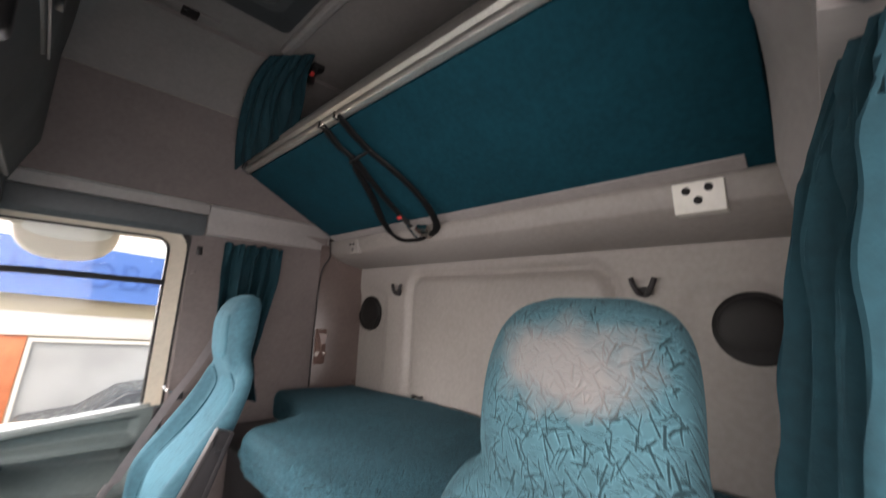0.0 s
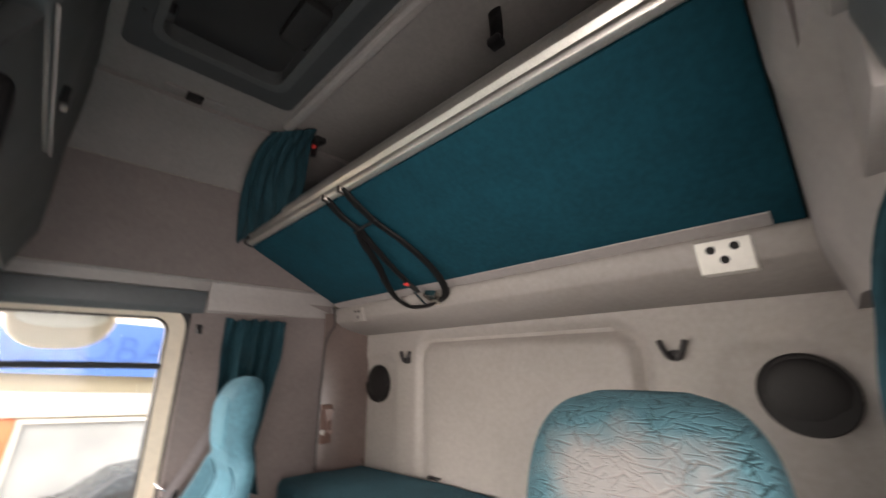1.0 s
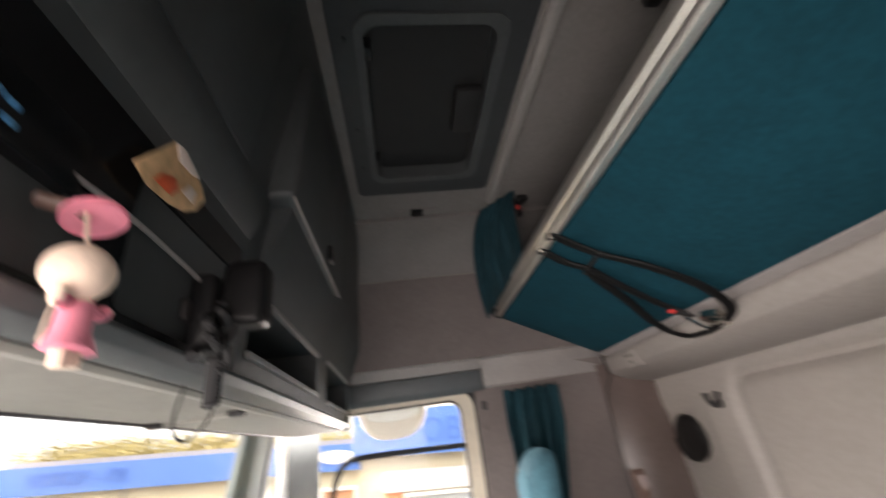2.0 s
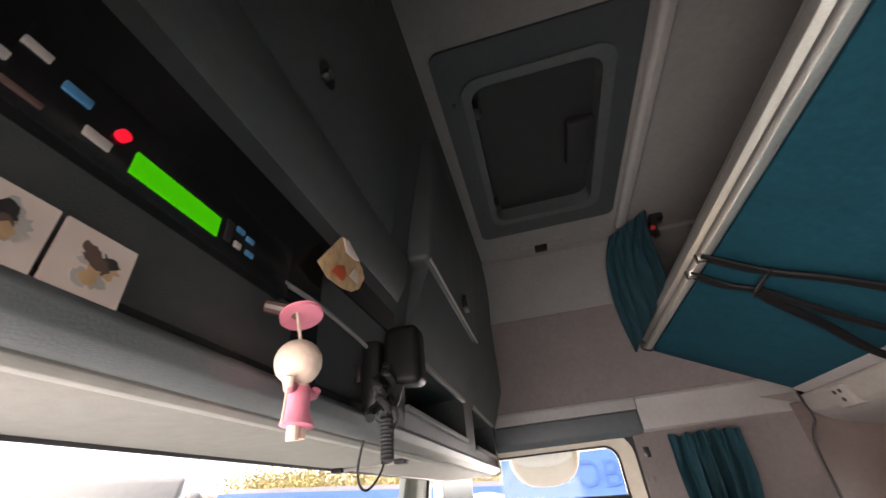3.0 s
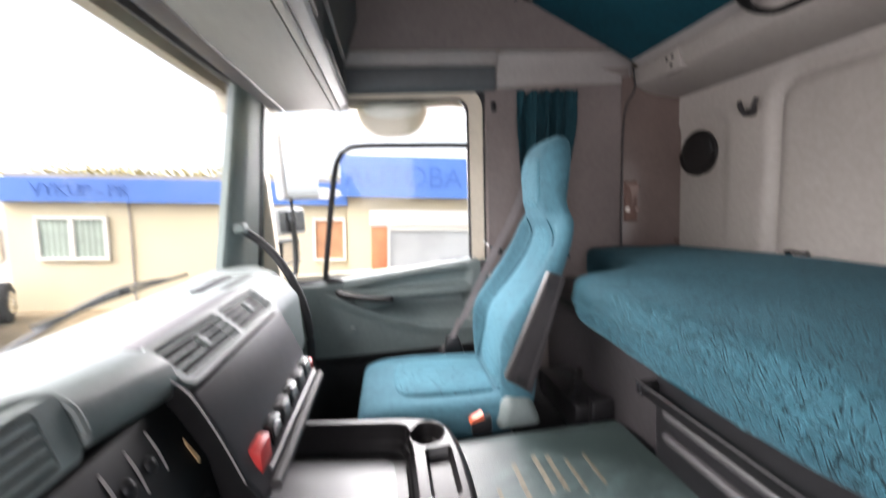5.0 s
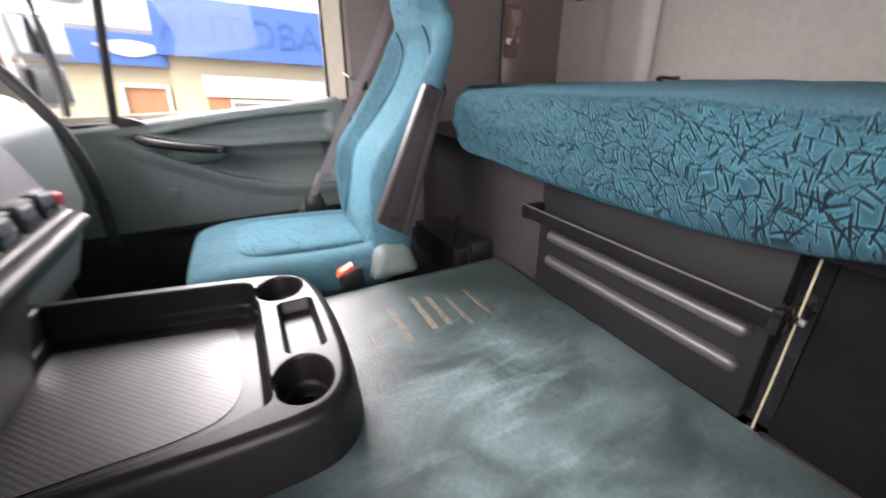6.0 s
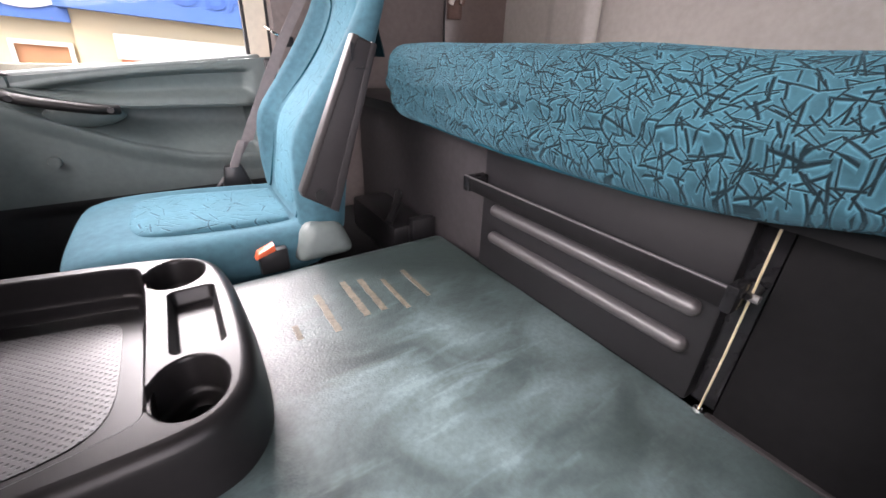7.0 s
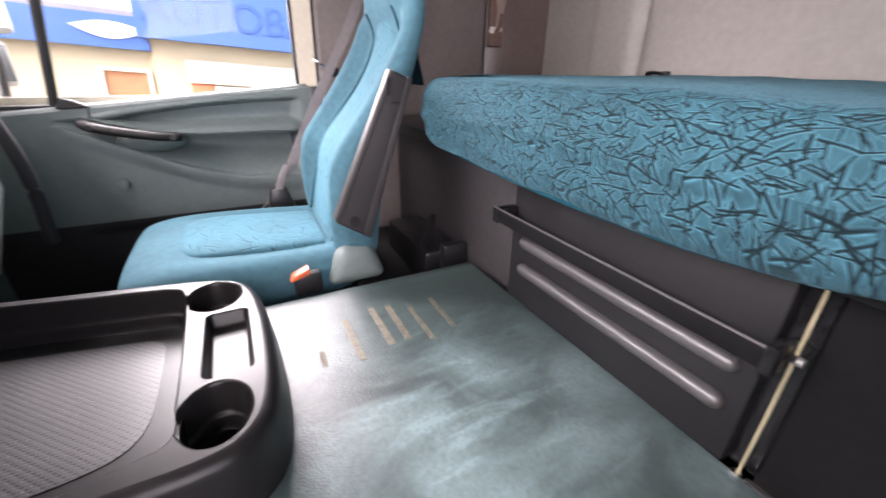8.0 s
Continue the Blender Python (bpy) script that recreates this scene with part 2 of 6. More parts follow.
TEAL = (0.041, 0.107, 0.136)
M_velour = material("teal velour", TEAL, 0.85, spec=0.15, sheen=0.2, var=0.2, bump=0.25, bscale=420)
M_pressed = strokes(material("pressed teal velour", (0.019, 0.063, 0.081), 0.85, spec=0.12, sheen=0.26, var=0.3, bump=0.3, bscale=420, scale=5.0), 1.0, 0.84, 7, dark=0.15, light=2.4, press=0.9)
M_insert = strokes(material("insert velour", (0.046, 0.128, 0.163), 0.85, spec=0.15, sheen=0.2, var=0.15, bump=0.2, bscale=420), 0.85, 1.1, 3, dark=0.3, light=1.35)
M_bunk = material("teal bunk cloth", (0.004, 0.048, 0.068), 0.85, var=0.18, bump=0.15, bscale=500, spec=0.15)
M_curtain = material("teal curtain cloth", (0.0056, 0.033, 0.044), 0.8, var=0.25, bump=0.2, bscale=300, sheen=0.05, spec=0.25)
M_wall = material("warm grey lining", (0.275, 0.252, 0.233), 0.5, var=0.1, scale=4.0, bump=0.025, bscale=350)
M_corner = material("glossy brown grey lining", (0.112, 0.083, 0.075), 0.3, var=0.12)
M_side = material("grey felt lining", (0.168, 0.142, 0.135), 0.9, var=0.1, bump=0.3, bscale=500)
M_roof = material("grey roof lining", (0.205, 0.19, 0.182), 0.85, var=0.08, bump=0.2, bscale=500)
M_trim = material("grey trim plastic", (0.29, 0.27, 0.26), 0.55, var=0.08, bump=0.15, bscale=500)
M_blue = material("slate trim plastic", (0.09, 0.1, 0.105), 0.5, var=0.1, bump=0.15, bscale=500)
M_console = material("dark slate plastic", (0.062, 0.068, 0.070), 0.5, var=0.12, bump=0.2, bscale=600)
M_black = material("black plastic", (0.012, 0.012, 0.013), 0.32, spec=0.55, var=0.2, bump=0.06, bscale=500)
M_gloss = material("glossy black plastic", (0.010, 0.010, 0.011), 0.2, spec=0.38, var=0.2, rv=0.4)
M_dark = material("charcoal plastic", (0.0135, 0.0131, 0.0142), 0.38, spec=0.42, var=0.15, bump=0.06, bscale=500)
M_tray = material("moulded black plastic", (0.013, 0.0122, 0.0125), 0.33, spec=0.27, var=0.15, rv=0.25, bump=0.03, bscale=500)
M_panel = material("matte black plastic", (0.008, 0.0078, 0.0082), 0.5, spec=0.15, var=0.2)
M_handle = material("satin black plastic", (0.011, 0.0102, 0.0102), 0.48, spec=0.28, var=0.15)
M_bulk = material("grey bulkhead paint", (0.042, 0.039, 0.041), 0.5, spec=0.35, var=0.2, scale=6.0)
M_edge = material("grey armrest edge", (0.042, 0.039, 0.039), 0.5, spec=0.35, var=0.1)
M_rib = material("satin charcoal plastic", (0.055, 0.052, 0.053), 0.38, spec=1.0, var=0.05, rv=0.15)
M_fascia = material("slate fascia plastic", (0.085, 0.093, 0.095), 0.5, var=0.1, bump=0.15, bscale=500)
M_hatch = material("slate hatch plastic", (0.036, 0.040, 0.043), 0.55, var=0.1, bump=0.15, bscale=500)
M_lid = material("charcoal hatch cover", (0.014, 0.014, 0.0145), 0.6, var=0.12, bump=0.15, bscale=500)
M_arm = material("dark grey plastic", (0.026, 0.0242, 0.0255), 0.45, spec=0.3, var=0.1, bump=0.2, bscale=600)
M_door = material("green grey plastic", (0.113, 0.142, 0.137), 0.5, var=0.1, bump=0.25, bscale=500)
M_dash = material("pale green grey plastic", (0.15, 0.175, 0.17), 0.45, var=0.1, bump=0.25, bscale=500)
M_stack = material("grey console plastic", (0.052, 0.048, 0.051), 0.5, spec=0.35, var=0.08, bump=0.15, bscale=500)
M_cream = material("cream painted metal", (0.62, 0.55, 0.44), 0.4, var=0.08)
M_visor = material("cream headliner", (0.3, 0.29, 0.262), 0.7, var=0.08, bump=0.15, bscale=400)
M_alu = material("brushed aluminium", (0.72, 0.68, 0.62), 0.25, metal=1.0, var=0.1, fine=200)
M_rail = material("satin aluminium", (0.74, 0.71, 0.66), 0.36, metal=0.9, var=0.1, fine=200)
M_silver = material("satin silver plastic", (0.24, 0.235, 0.235), 0.42, metal=0.5, var=0.1)
M_chrome = material("chrome", (0.8, 0.8, 0.8), 0.12, metal=1.0, var=0.05)
M_white = material("cream socket plastic", (0.75, 0.73, 0.66), 0.4, var=0.06)
M_red = material("red plastic", (0.62, 0.05, 0.045), 0.35)
M_orange = material("orange red plastic", (0.75, 0.13, 0.05), 0.35)
M_belt = material("grey belt webbing", (0.2, 0.18, 0.18), 0.8, bump=0.4, bscale=700)
M_rubber = material("black rubber", (0.015, 0.015, 0.016), 0.7, var=0.2)
M_floor = material("black floor rubber", (0.02, 0.02, 0.021), 0.8, var=0.3)
M_rod = material("pale brass rod", (0.75, 0.66, 0.42), 0.35, metal=0.4)
M_glass = glass("window glass", (0.97, 0.99, 0.98))
M_mirror = material("mirror", (0.85, 0.87, 0.9), 0.03, metal=1.0, var=0.02)


def vinyl():
    """Worn embossed vinyl with pale rubbed smears."""
    m = material("green black vinyl", (0.026, 0.04, 0.038), 0.37, var=0.2, bump=0.0, spec=0.5, rv=0.5)
    n, l = m.node_tree.nodes, m.node_tree.links
    b = n["Principled BSDF"]
    tc = n.new("ShaderNodeTexCoord")
    vo = n.new("ShaderNodeTexVoronoi")
    vo.inputs["Scale"].default_value = 290
    vo.feature = "SMOOTH_F1"
    l.new(tc.outputs["Object"], vo.inputs["Vector"])
    bp = n.new("ShaderNodeBump")
    bp.inputs["Strength"].default_value, bp.inputs["Distance"].default_value = 0.27, 0.002
    l.new(vo.outputs["Distance"], bp.inputs["Height"]), l.new(bp.outputs[0], b.inputs["Normal"])

    def cloud(scale, detail, stretch, turn, lo, hi, bend=0.0):
        mp, t, r = n.new("ShaderNodeMapping"), n.new("ShaderNodeTexNoise"), n.new("ShaderNodeMapRange")
        mp.inputs["Scale"].default_value, mp.inputs["Rotation"].default_value = (1, stretch, 1), (0, 0, radians(turn))
        t.inputs["Scale"].default_value, t.inputs["Detail"].default_value, t.inputs["Distortion"].default_value = scale, detail, bend
        r.interpolation_type = "SMOOTHSTEP"
        r.inputs[1].default_value, r.inputs[2].default_value = lo, hi
        l.new(tc.outputs["Object"], mp.inputs["Vector"]), l.new(mp.outputs[0], t.inputs["Vector"]), l.new(t.outputs["Fac"], r.inputs[0])
        return r.outputs[0]

    def maths(op, x, y):
        k = n.new("ShaderNodeMath")
        k.operation = op
        for i, v in enumerate((x, y)):
            if isinstance(v, (int, float)):
                k.inputs[i].default_value = v
            else:
                l.new(v, k.inputs[i])
        return k.outputs[0]

    # one large rubbed place where things are put down, wandering at its rim
    mp, gr_ = n.new("ShaderNodeMapping"), n.new("ShaderNodeTexGradient")
    mp.vector_type = "TEXTURE"
    mp.inputs["Location"].default_value, mp.inputs["Scale"].default_value = (1.40, 1.36, 0.586), (0.36, 0.44, 1.0)
    gr_.gradient_type = "SPHERICAL"
    l.new(tc.outputs["Object"], mp.inputs["Vector"]), l.new(mp.outputs[0], gr_.inputs[0])
    rubbed = maths("MULTIPLY", maths("POWER", gr_.outputs["Fac"], 0.5), cloud(6.0, 3, 1.3, 30, 0.25, 0.85, 0.8))
    wisps = maths("MULTIPLY", maths("MULTIPLY", cloud(8, 3, 5.0, 52, 0.52, 0.85, 0.4), gr_.outputs["Fac"]), 0.8)
    film = maths("MULTIPLY", cloud(2.2, 3, 1.0, 10, 0.3, 0.75, 0.4), 0.10)
    grime = maths("ADD", maths("MULTIPLY", cloud(120, 3, 1.0, -20, 0.3, 0.7), 0.25), 0.75)
    fac = maths("MINIMUM", maths("MULTIPLY", maths("ADD", maths("ADD", rubbed, wisps), film), grime), 0.8)
    mx = n.new("ShaderNodeMixRGB")
    l.new(fac, mx.inputs[0]), l.new(n[m["out"]].outputs[0], mx.inputs[1])
    mx.inputs[2].default_value = (0.21, 0.295, 0.30, 1)
    l.new(mx.outputs[0], b.inputs["Base Color"])
    return m


M_vinyl = vinyl()


def dotted():
    m = material("dimpled black plastic", (0.04, 0.039, 0.042), 0.34, var=0.1, spec=0.6, rv=0.2)
    n, l = m.node_tree.nodes, m.node_tree.links
    tc, mp, vo = n.new("ShaderNodeTexCoord"), n.new("ShaderNodeMapping"), n.new("ShaderNodeTexVoronoi")
    mp.inputs["Rotation"].default_value = (0, 0, radians(45))
    vo.voronoi_dimensions = "2D"
    vo.inputs["Scale"].default_value, vo.inputs["Randomness"].default_value = 128, 0.0
    l.new(tc.outputs["Object"], mp.inputs["Vector"]), l.new(mp.outputs[0], vo.inputs["Vector"])
    mr = n.new("ShaderNodeMapRange")
    mr.inputs[1].default_value, mr.inputs[2].default_value = 0.16, 0.27
    l.new(vo.outputs["Distance"], mr.inputs[0])
    bp = n.new("ShaderNodeBump")
    bp.inputs["Strength"].default_value, bp.inputs["Distance"].default_value = 0.6, 0.0014
    l.new(mr.outputs[0], bp.inputs["Height"]), l.new(bp.outputs[0], n["Principled BSDF"].inputs["Normal"])
    gl = n.new("ShaderNodeMapRange")
    gl.inputs[3].default_value, gl.inputs[4].default_value = 0.12, 0.6
    l.new(mr.outputs[0], gl.inputs[0]), l.new(gl.outputs[0], n["Principled BSDF"].inputs["Specular IOR Level"])
    return m


M_dots = dotted()


def worn_head():
    """The driver's headrest: pressed velour rubbed bald and grey in the middle."""
    m = strokes(material("worn pressed velour", (0.034, 0.082, 0.098), 0.85, spec=0.12, sheen=0.15, var=0.2, bump=0.25, bscale=420), 0.95, 0.85, 6, dark=0.3, light=1.75)
    n, l = m.node_tree.nodes, m.node_tree.links
    tc, mp, ln, nz, ad, mr, mx = (n.new("ShaderNode" + k) for k in ("TexCoord", "Mapping", "VectorMath", "TexNoise", "Math", "MapRange", "MixRGB"))
    mp.vector_type = "TEXTURE"
    mp.inputs["Location"].default_value, mp.inputs["Scale"].default_value = (0, 0.785, 1.375), (1e6, 0.105, 0.06)
    ln.operation = "LENGTH"
    nz.inputs["Scale"].default_value, nz.inputs["Detail"].default_value = 22, 6
    l.new(tc.outputs["Object"], mp.inputs["Vector"]), l.new(mp.outputs[0], ln.inputs[0]), l.new(tc.outputs["Object"], nz.inputs["Vector"])
    l.new(ln.outputs["Value"], ad.inputs[0]), l.new(nz.outputs["Fac"], ad.inputs[1])
    mr.inputs[1].default_value, mr.inputs[2].default_value, mr.inputs[3].default_value, mr.inputs[4].default_value = 1.0, 1.7, 0.85, 0.0
    l.new(ad.outputs[0], mr.inputs[0]), l.new(mr.outputs[0], mx.inputs[0])
    l.new(n[m["out"]].outputs[0], mx.inputs[1])
    mx.inputs[2].default_value = (0.155, 0.142, 0.134, 1)
    l.new(mx.outputs[0], n["Principled BSDF"].inputs["Base Color"])
    return m


M_head = worn_head()
M_patch = material("tan residue", (0.15, 0.135, 0.102), 0.7, var=0.3, scale=60, fine=250)
M_brown = material("smoky brown plastic", (0.15, 0.095, 0.08), 0.2)
M_bluekey = material("blue keys", (0.08, 0.3, 0.55), 0.4)
M_palekey = material("pale keys", (0.55, 0.5, 0.46), 0.4)
M_card = material("white card", (0.85, 0.70, 0.62), 0.6, var=0.04)
M_pink = material("pink plush", (0.85, 0.27, 0.36), 0.9, bump=0.3)
M_skin = material("cream plush", (0.8, 0.62, 0.5), 0.9, bump=0.3)
M_tan = material("tan paper", (0.7, 0.45, 0.24), 0.6, var=0.25, scale=30)
M_green = glow("green display", (0.02, 0.5, 0.0), 0.12)
M_redled = glow("red lamp", (0.8, 0.01, 0.03), 0.16)

# ---- the cab's shell ----
link("floor", box(0.3, 2.4, 0.36, 2.66, 0.02, 0.10), M_floor, label="black rubber cab floor", kind="structure", category="floor")

hatch_hole = rounded(1.12, 1.53, other(1.85), 1.85, 0.04)
link("ceiling", holed([(0.5, other(2.12)), (2.4, other(2.12)), (2.4, 2.12), (0.5, 2.12)], [hatch_hole], lambda a, b, d: (a, b, 2.455 + d), 0.05), M_roof, label="grey fabric roof lining with a hatch opening", kind="structure", category="ceiling")
for far in (1, 0):
    m = (lambda y: y) if far else other
    side = "far" if far else "near"
    cove = [(2.12, 2.455), (2.22, 2.44), (2.30, 2.40), (2.36, 2.34), (2.40, 2.268)]
    low = [(2.40, 2.262), (2.43, 2.15), (2.455, 2.0), (2.47, 1.862)]
    link("wall_%s_cove" % side, thick(sweep([(m(y), z) for y, z in cove], [lambda a, b, x=x: (x, a, b) for x in (0.5, 2.4)], closed=False), 0.02), M_roof, label="curved grey upper side lining", kind="structure", category="wall")
    link("wall_%s_upper" % side, thick(sweep([(m(y), z) for y, z in low], [lambda a, b, x=x: (x, a, b) for x in (0.5, 2.4)], closed=False), 0.02), M_side, label="dark grey felt upper side lining", kind="structure", category="wall")
    # rail of trim between window and roof
    ys = [(2.470, 1.862), (2.495, 1.855), (2.505, 1.80), (2.500, 1.735), (2.56, 1.715), (2.62, 1.73), (2.62, 1.87)]
    t = thing("trim_%s" % side, "grey plastic trim rail above the door", "trim", at=(1.3, m(2.55), 1.715), kind="structure")
    part("rail", along_x([(m(y), z) for y, z in ys], 1.548, 2.16, 0.006), M_trim, t)
    ys = [(2.470, 1.862), (2.485, 1.855), (2.49, 1.815), (2.62, 1.815), (2.62, 1.87)]
    part("lip", along_x([(m(y), z) for y, z in ys], 0.86, 1.545, 0.004), M_trim, t)
    ys = [(2.500, 1.812), (2.510, 1.74), (2.53, 1.718), (2.62, 1.718), (2.62, 1.812)]
    part("insert", along_x([(m(y), z) for y, z in ys], 0.86, 1.543, 0.006), M_blue, t, "slate blue plastic insert")
    # wall behind the door
    out = 0 if far else 0.05
    link("wall_%s_pillar" % side, hexa([(1.50, m(2.60 + out), 0.1), (2.14 + 4 * out, m(2.54 - out), 0.1), (2.14 + 4 * out, m(2.60), 0.1), (1.50, m(2.66 + out), 0.1), (1.50, m(2.525 + out), 1.80), (2.14 + 4 * out, m(2.50), 1.80), (2.14 + 4 * out, m(2.56), 1.80), (1.50, m(2.59 + out), 1.80)]), M_side, label="grey pillar lining behind the door", kind="structure", category="wall")
    if far:
        link("wall_rear_corner_%s" % side, hexa([(2.10 + 3 * out, m(2.515), 0.1), (2.35, m(2.432), 0.1), (2.40, m(2.46), 0.1), (2.16 + 3 * out, m(2.60), 0.1), (2.10 + 3 * out, m(2.49), 1.76), (2.345, m(2.432), 1.76), (2.40, m(2.46), 1.76), (2.16 + 3 * out, m(2.58), 1.76)], 0.004), M_corner, label="glossy brown grey chamfered rear corner", kind="structure", category="wall")
    link("wall_front_%s" % side, box(0.1, 0.50, min(m(2.6), m(2.66)), max(m(2.6), m(2.66)), 0.1, 0.95), M_door, label="green grey foot well side", kind="structure", category="wall")

def near_end(u, v):
    """Moulded lining beside the bunk end: level with the bunk behind, rounding out towards the door."""
    x, z = 2.26 - 0.80 * u, 1.60 + 0.84 * v
    y = 0.580 - 0.125 * smoothstep(0.38, 0.76, u) * smoothstep(0.36, 0.16, v) - 0.03 * smoothstep(0.6, 1.0, u) - 0.03 * smoothstep(0.75, 1.0, v) * u - 0.03 * smoothstep(0.16, 0.0, v)
    return (x, y + 0.004 * math.exp(-((u - 0.66) / 0.03) ** 2), z)


link("wall_near_bunk_end", thick(grid(60, 40, near_end), 0.03), M_trim, label="moulded grey lining beside the upper bunk end", kind="structure", category="wall")
# rear wall with its pressed panel
rw = thing("wall_rear", "warm grey rear wall with a pressed rounded panel", "wall", at=(2.35, CY, 0.1), kind="structure")


def rear_face(u, v):
    y, z = other(2.52) + u * (2.45 - other(2.52)), 0.9 + v * 1.6
    def rr(y0, y1, z0, z1, r, y, z):
        cx, cz = (y0 + y1) / 2, (z0 + z1) / 2
        qx, qz = abs(y - cx) - (y1 - y0) / 2 + r, abs(z - cz) - (z1 - z0) / 2 + r
        return math.hypot(max(qx, 0), max(qz, 0)) + min(max(qx, qz), 0) - r
    d = rr(1.02, 2.0, 0.6, 1.60, 0.09, y, z)
    x = 2.335 + 0.022 * math.exp(-(d / 0.022) ** 2) - 0.006 * smoothstep(0.0, -0.03, d)
    for c in (2.325, other(2.325)):
        d2 = rr(c - 0.135, c + 0.135, 0.7, 1.53, 0.06, y, z)
        x += 0.010 * smoothstep(0.02, -0.02, d2)
    return (x, y, z)


part("panel", grid(150, 120, rear_face), M_wall, rw)
part("backing", box(2.37, 2.42, 0.45, 2.57, 0.1, 2.5), M_wall, rw)
# box beam under the upper bunk
beam = [(2.145, 1.785), (2.134, 1.777), (2.137, 1.755), (2.153, 1.715), (2.185, 1.692), (2.24, 1.672), (2.315, 1.653), (2.36, 1.648), (2.36, 1.785)]
link("rear_beam", along_y(beam, other(2.55), 2.47, 0.008), M_wall, label="warm grey padded beam along the rear wall", kind="structure", category="trim")

# ---- doors ----
TILT = [(2.66, 0.10), (2.635, 0.98), (2.545, 1.715)]


def door_y(z):
    return np.interp(z, [p[1] for p in TILT], [p[0] for p in TILT])


def door_face(u, v):
    """Moulded lining: a scooped pocket under a ledge, bounded below by a falling lip."""
    x = 0.50 + u
    top = 0.933 + 0.0875 * (x - 0.83)
    low = np.interp(x, [0.5, 0.75, 0.9, 1.05, 1.2, 1.34, 1.5], [0.915, 0.885, 0.81, 0.738, 0.692, 0.672, 0.668])
    ledge = np.interp(x, [0.5, 0.7, 0.78, 0.86, 0.94, 1.02, 1.1, 1.5], [0.945, 0.935, 0.92, 0.895, 0.872, 0.857, 0.851, 0.847])
    ledge = min(ledge, top - 0.022)
    low = min(low, ledge - 0.02)
    if v < 0.15:
        z = 0.12 + 0.468 * v / 0.15
    elif v < 0.35:
        z = 0.588 + (low - 0.588) * (1 - (1 - (v - 0.15) / 0.2) ** 1.4)
    elif v < 0.7:
        w = (v - 0.35) / 0.35
        z = low + (ledge - low) * (w - 0.12 * math.sin(2 * math.pi * w))
    else:
        w = (v - 0.7) / 0.3
        z = ledge + (top - ledge) * w ** 1.5
    a, c = (z - low) / (ledge - low), (z - ledge) / (top - ledge)
    ends = smoothstep(0.74, 0.9, x) * smoothstep(1.428, 1.385, x)
    h = 0.012 * smoothstep(0.12, 0.3, z)
    h += 0.010 * smoothstep(low - 0.05, low - 0.004, z) * smoothstep(0.07, 0.0, a) * smoothstep(0.7, 0.85, x) * smoothstep(1.47, 1.40, x)
    if c <= 0:
        h -= 0.082 * ends * smoothstep(0.0, 0.7, a) * smoothstep(1.0, 0.95, a)
        h += 0.016 * ends * smoothstep(0.93, 1.0, a)
    else:
        arch = np.interp(x, [0.78, 0.86, 0.93, 1.02, 1.12, 1.25, 1.36, 1.5], [0.900, 0.906, 0.918, 0.931, 0.942, 0.951, 0.955, 0.956])
        b = smoothstep(ledge, arch, z)
        h += ends * (0.012 * smoothstep(0.3, 0.0, b) - 0.010 * math.sin(math.pi * b))
        h -= 0.016 * ends * smoothstep(arch + 0.003, arch - 0.011, z) * smoothstep(0.0, 0.45, b)
        h += 0.006 * math.exp(-((z - arch - 0.004) / 0.006) ** 2) * smoothstep(0.78, 0.9, x) * smoothstep(1.42, 1.36, x)
    h -= 0.025 * smoothstep(0.58, 0.54, z) * smoothstep(0.7, 0.78, x)
    return x, door_y(z) - 0.02 - h, z


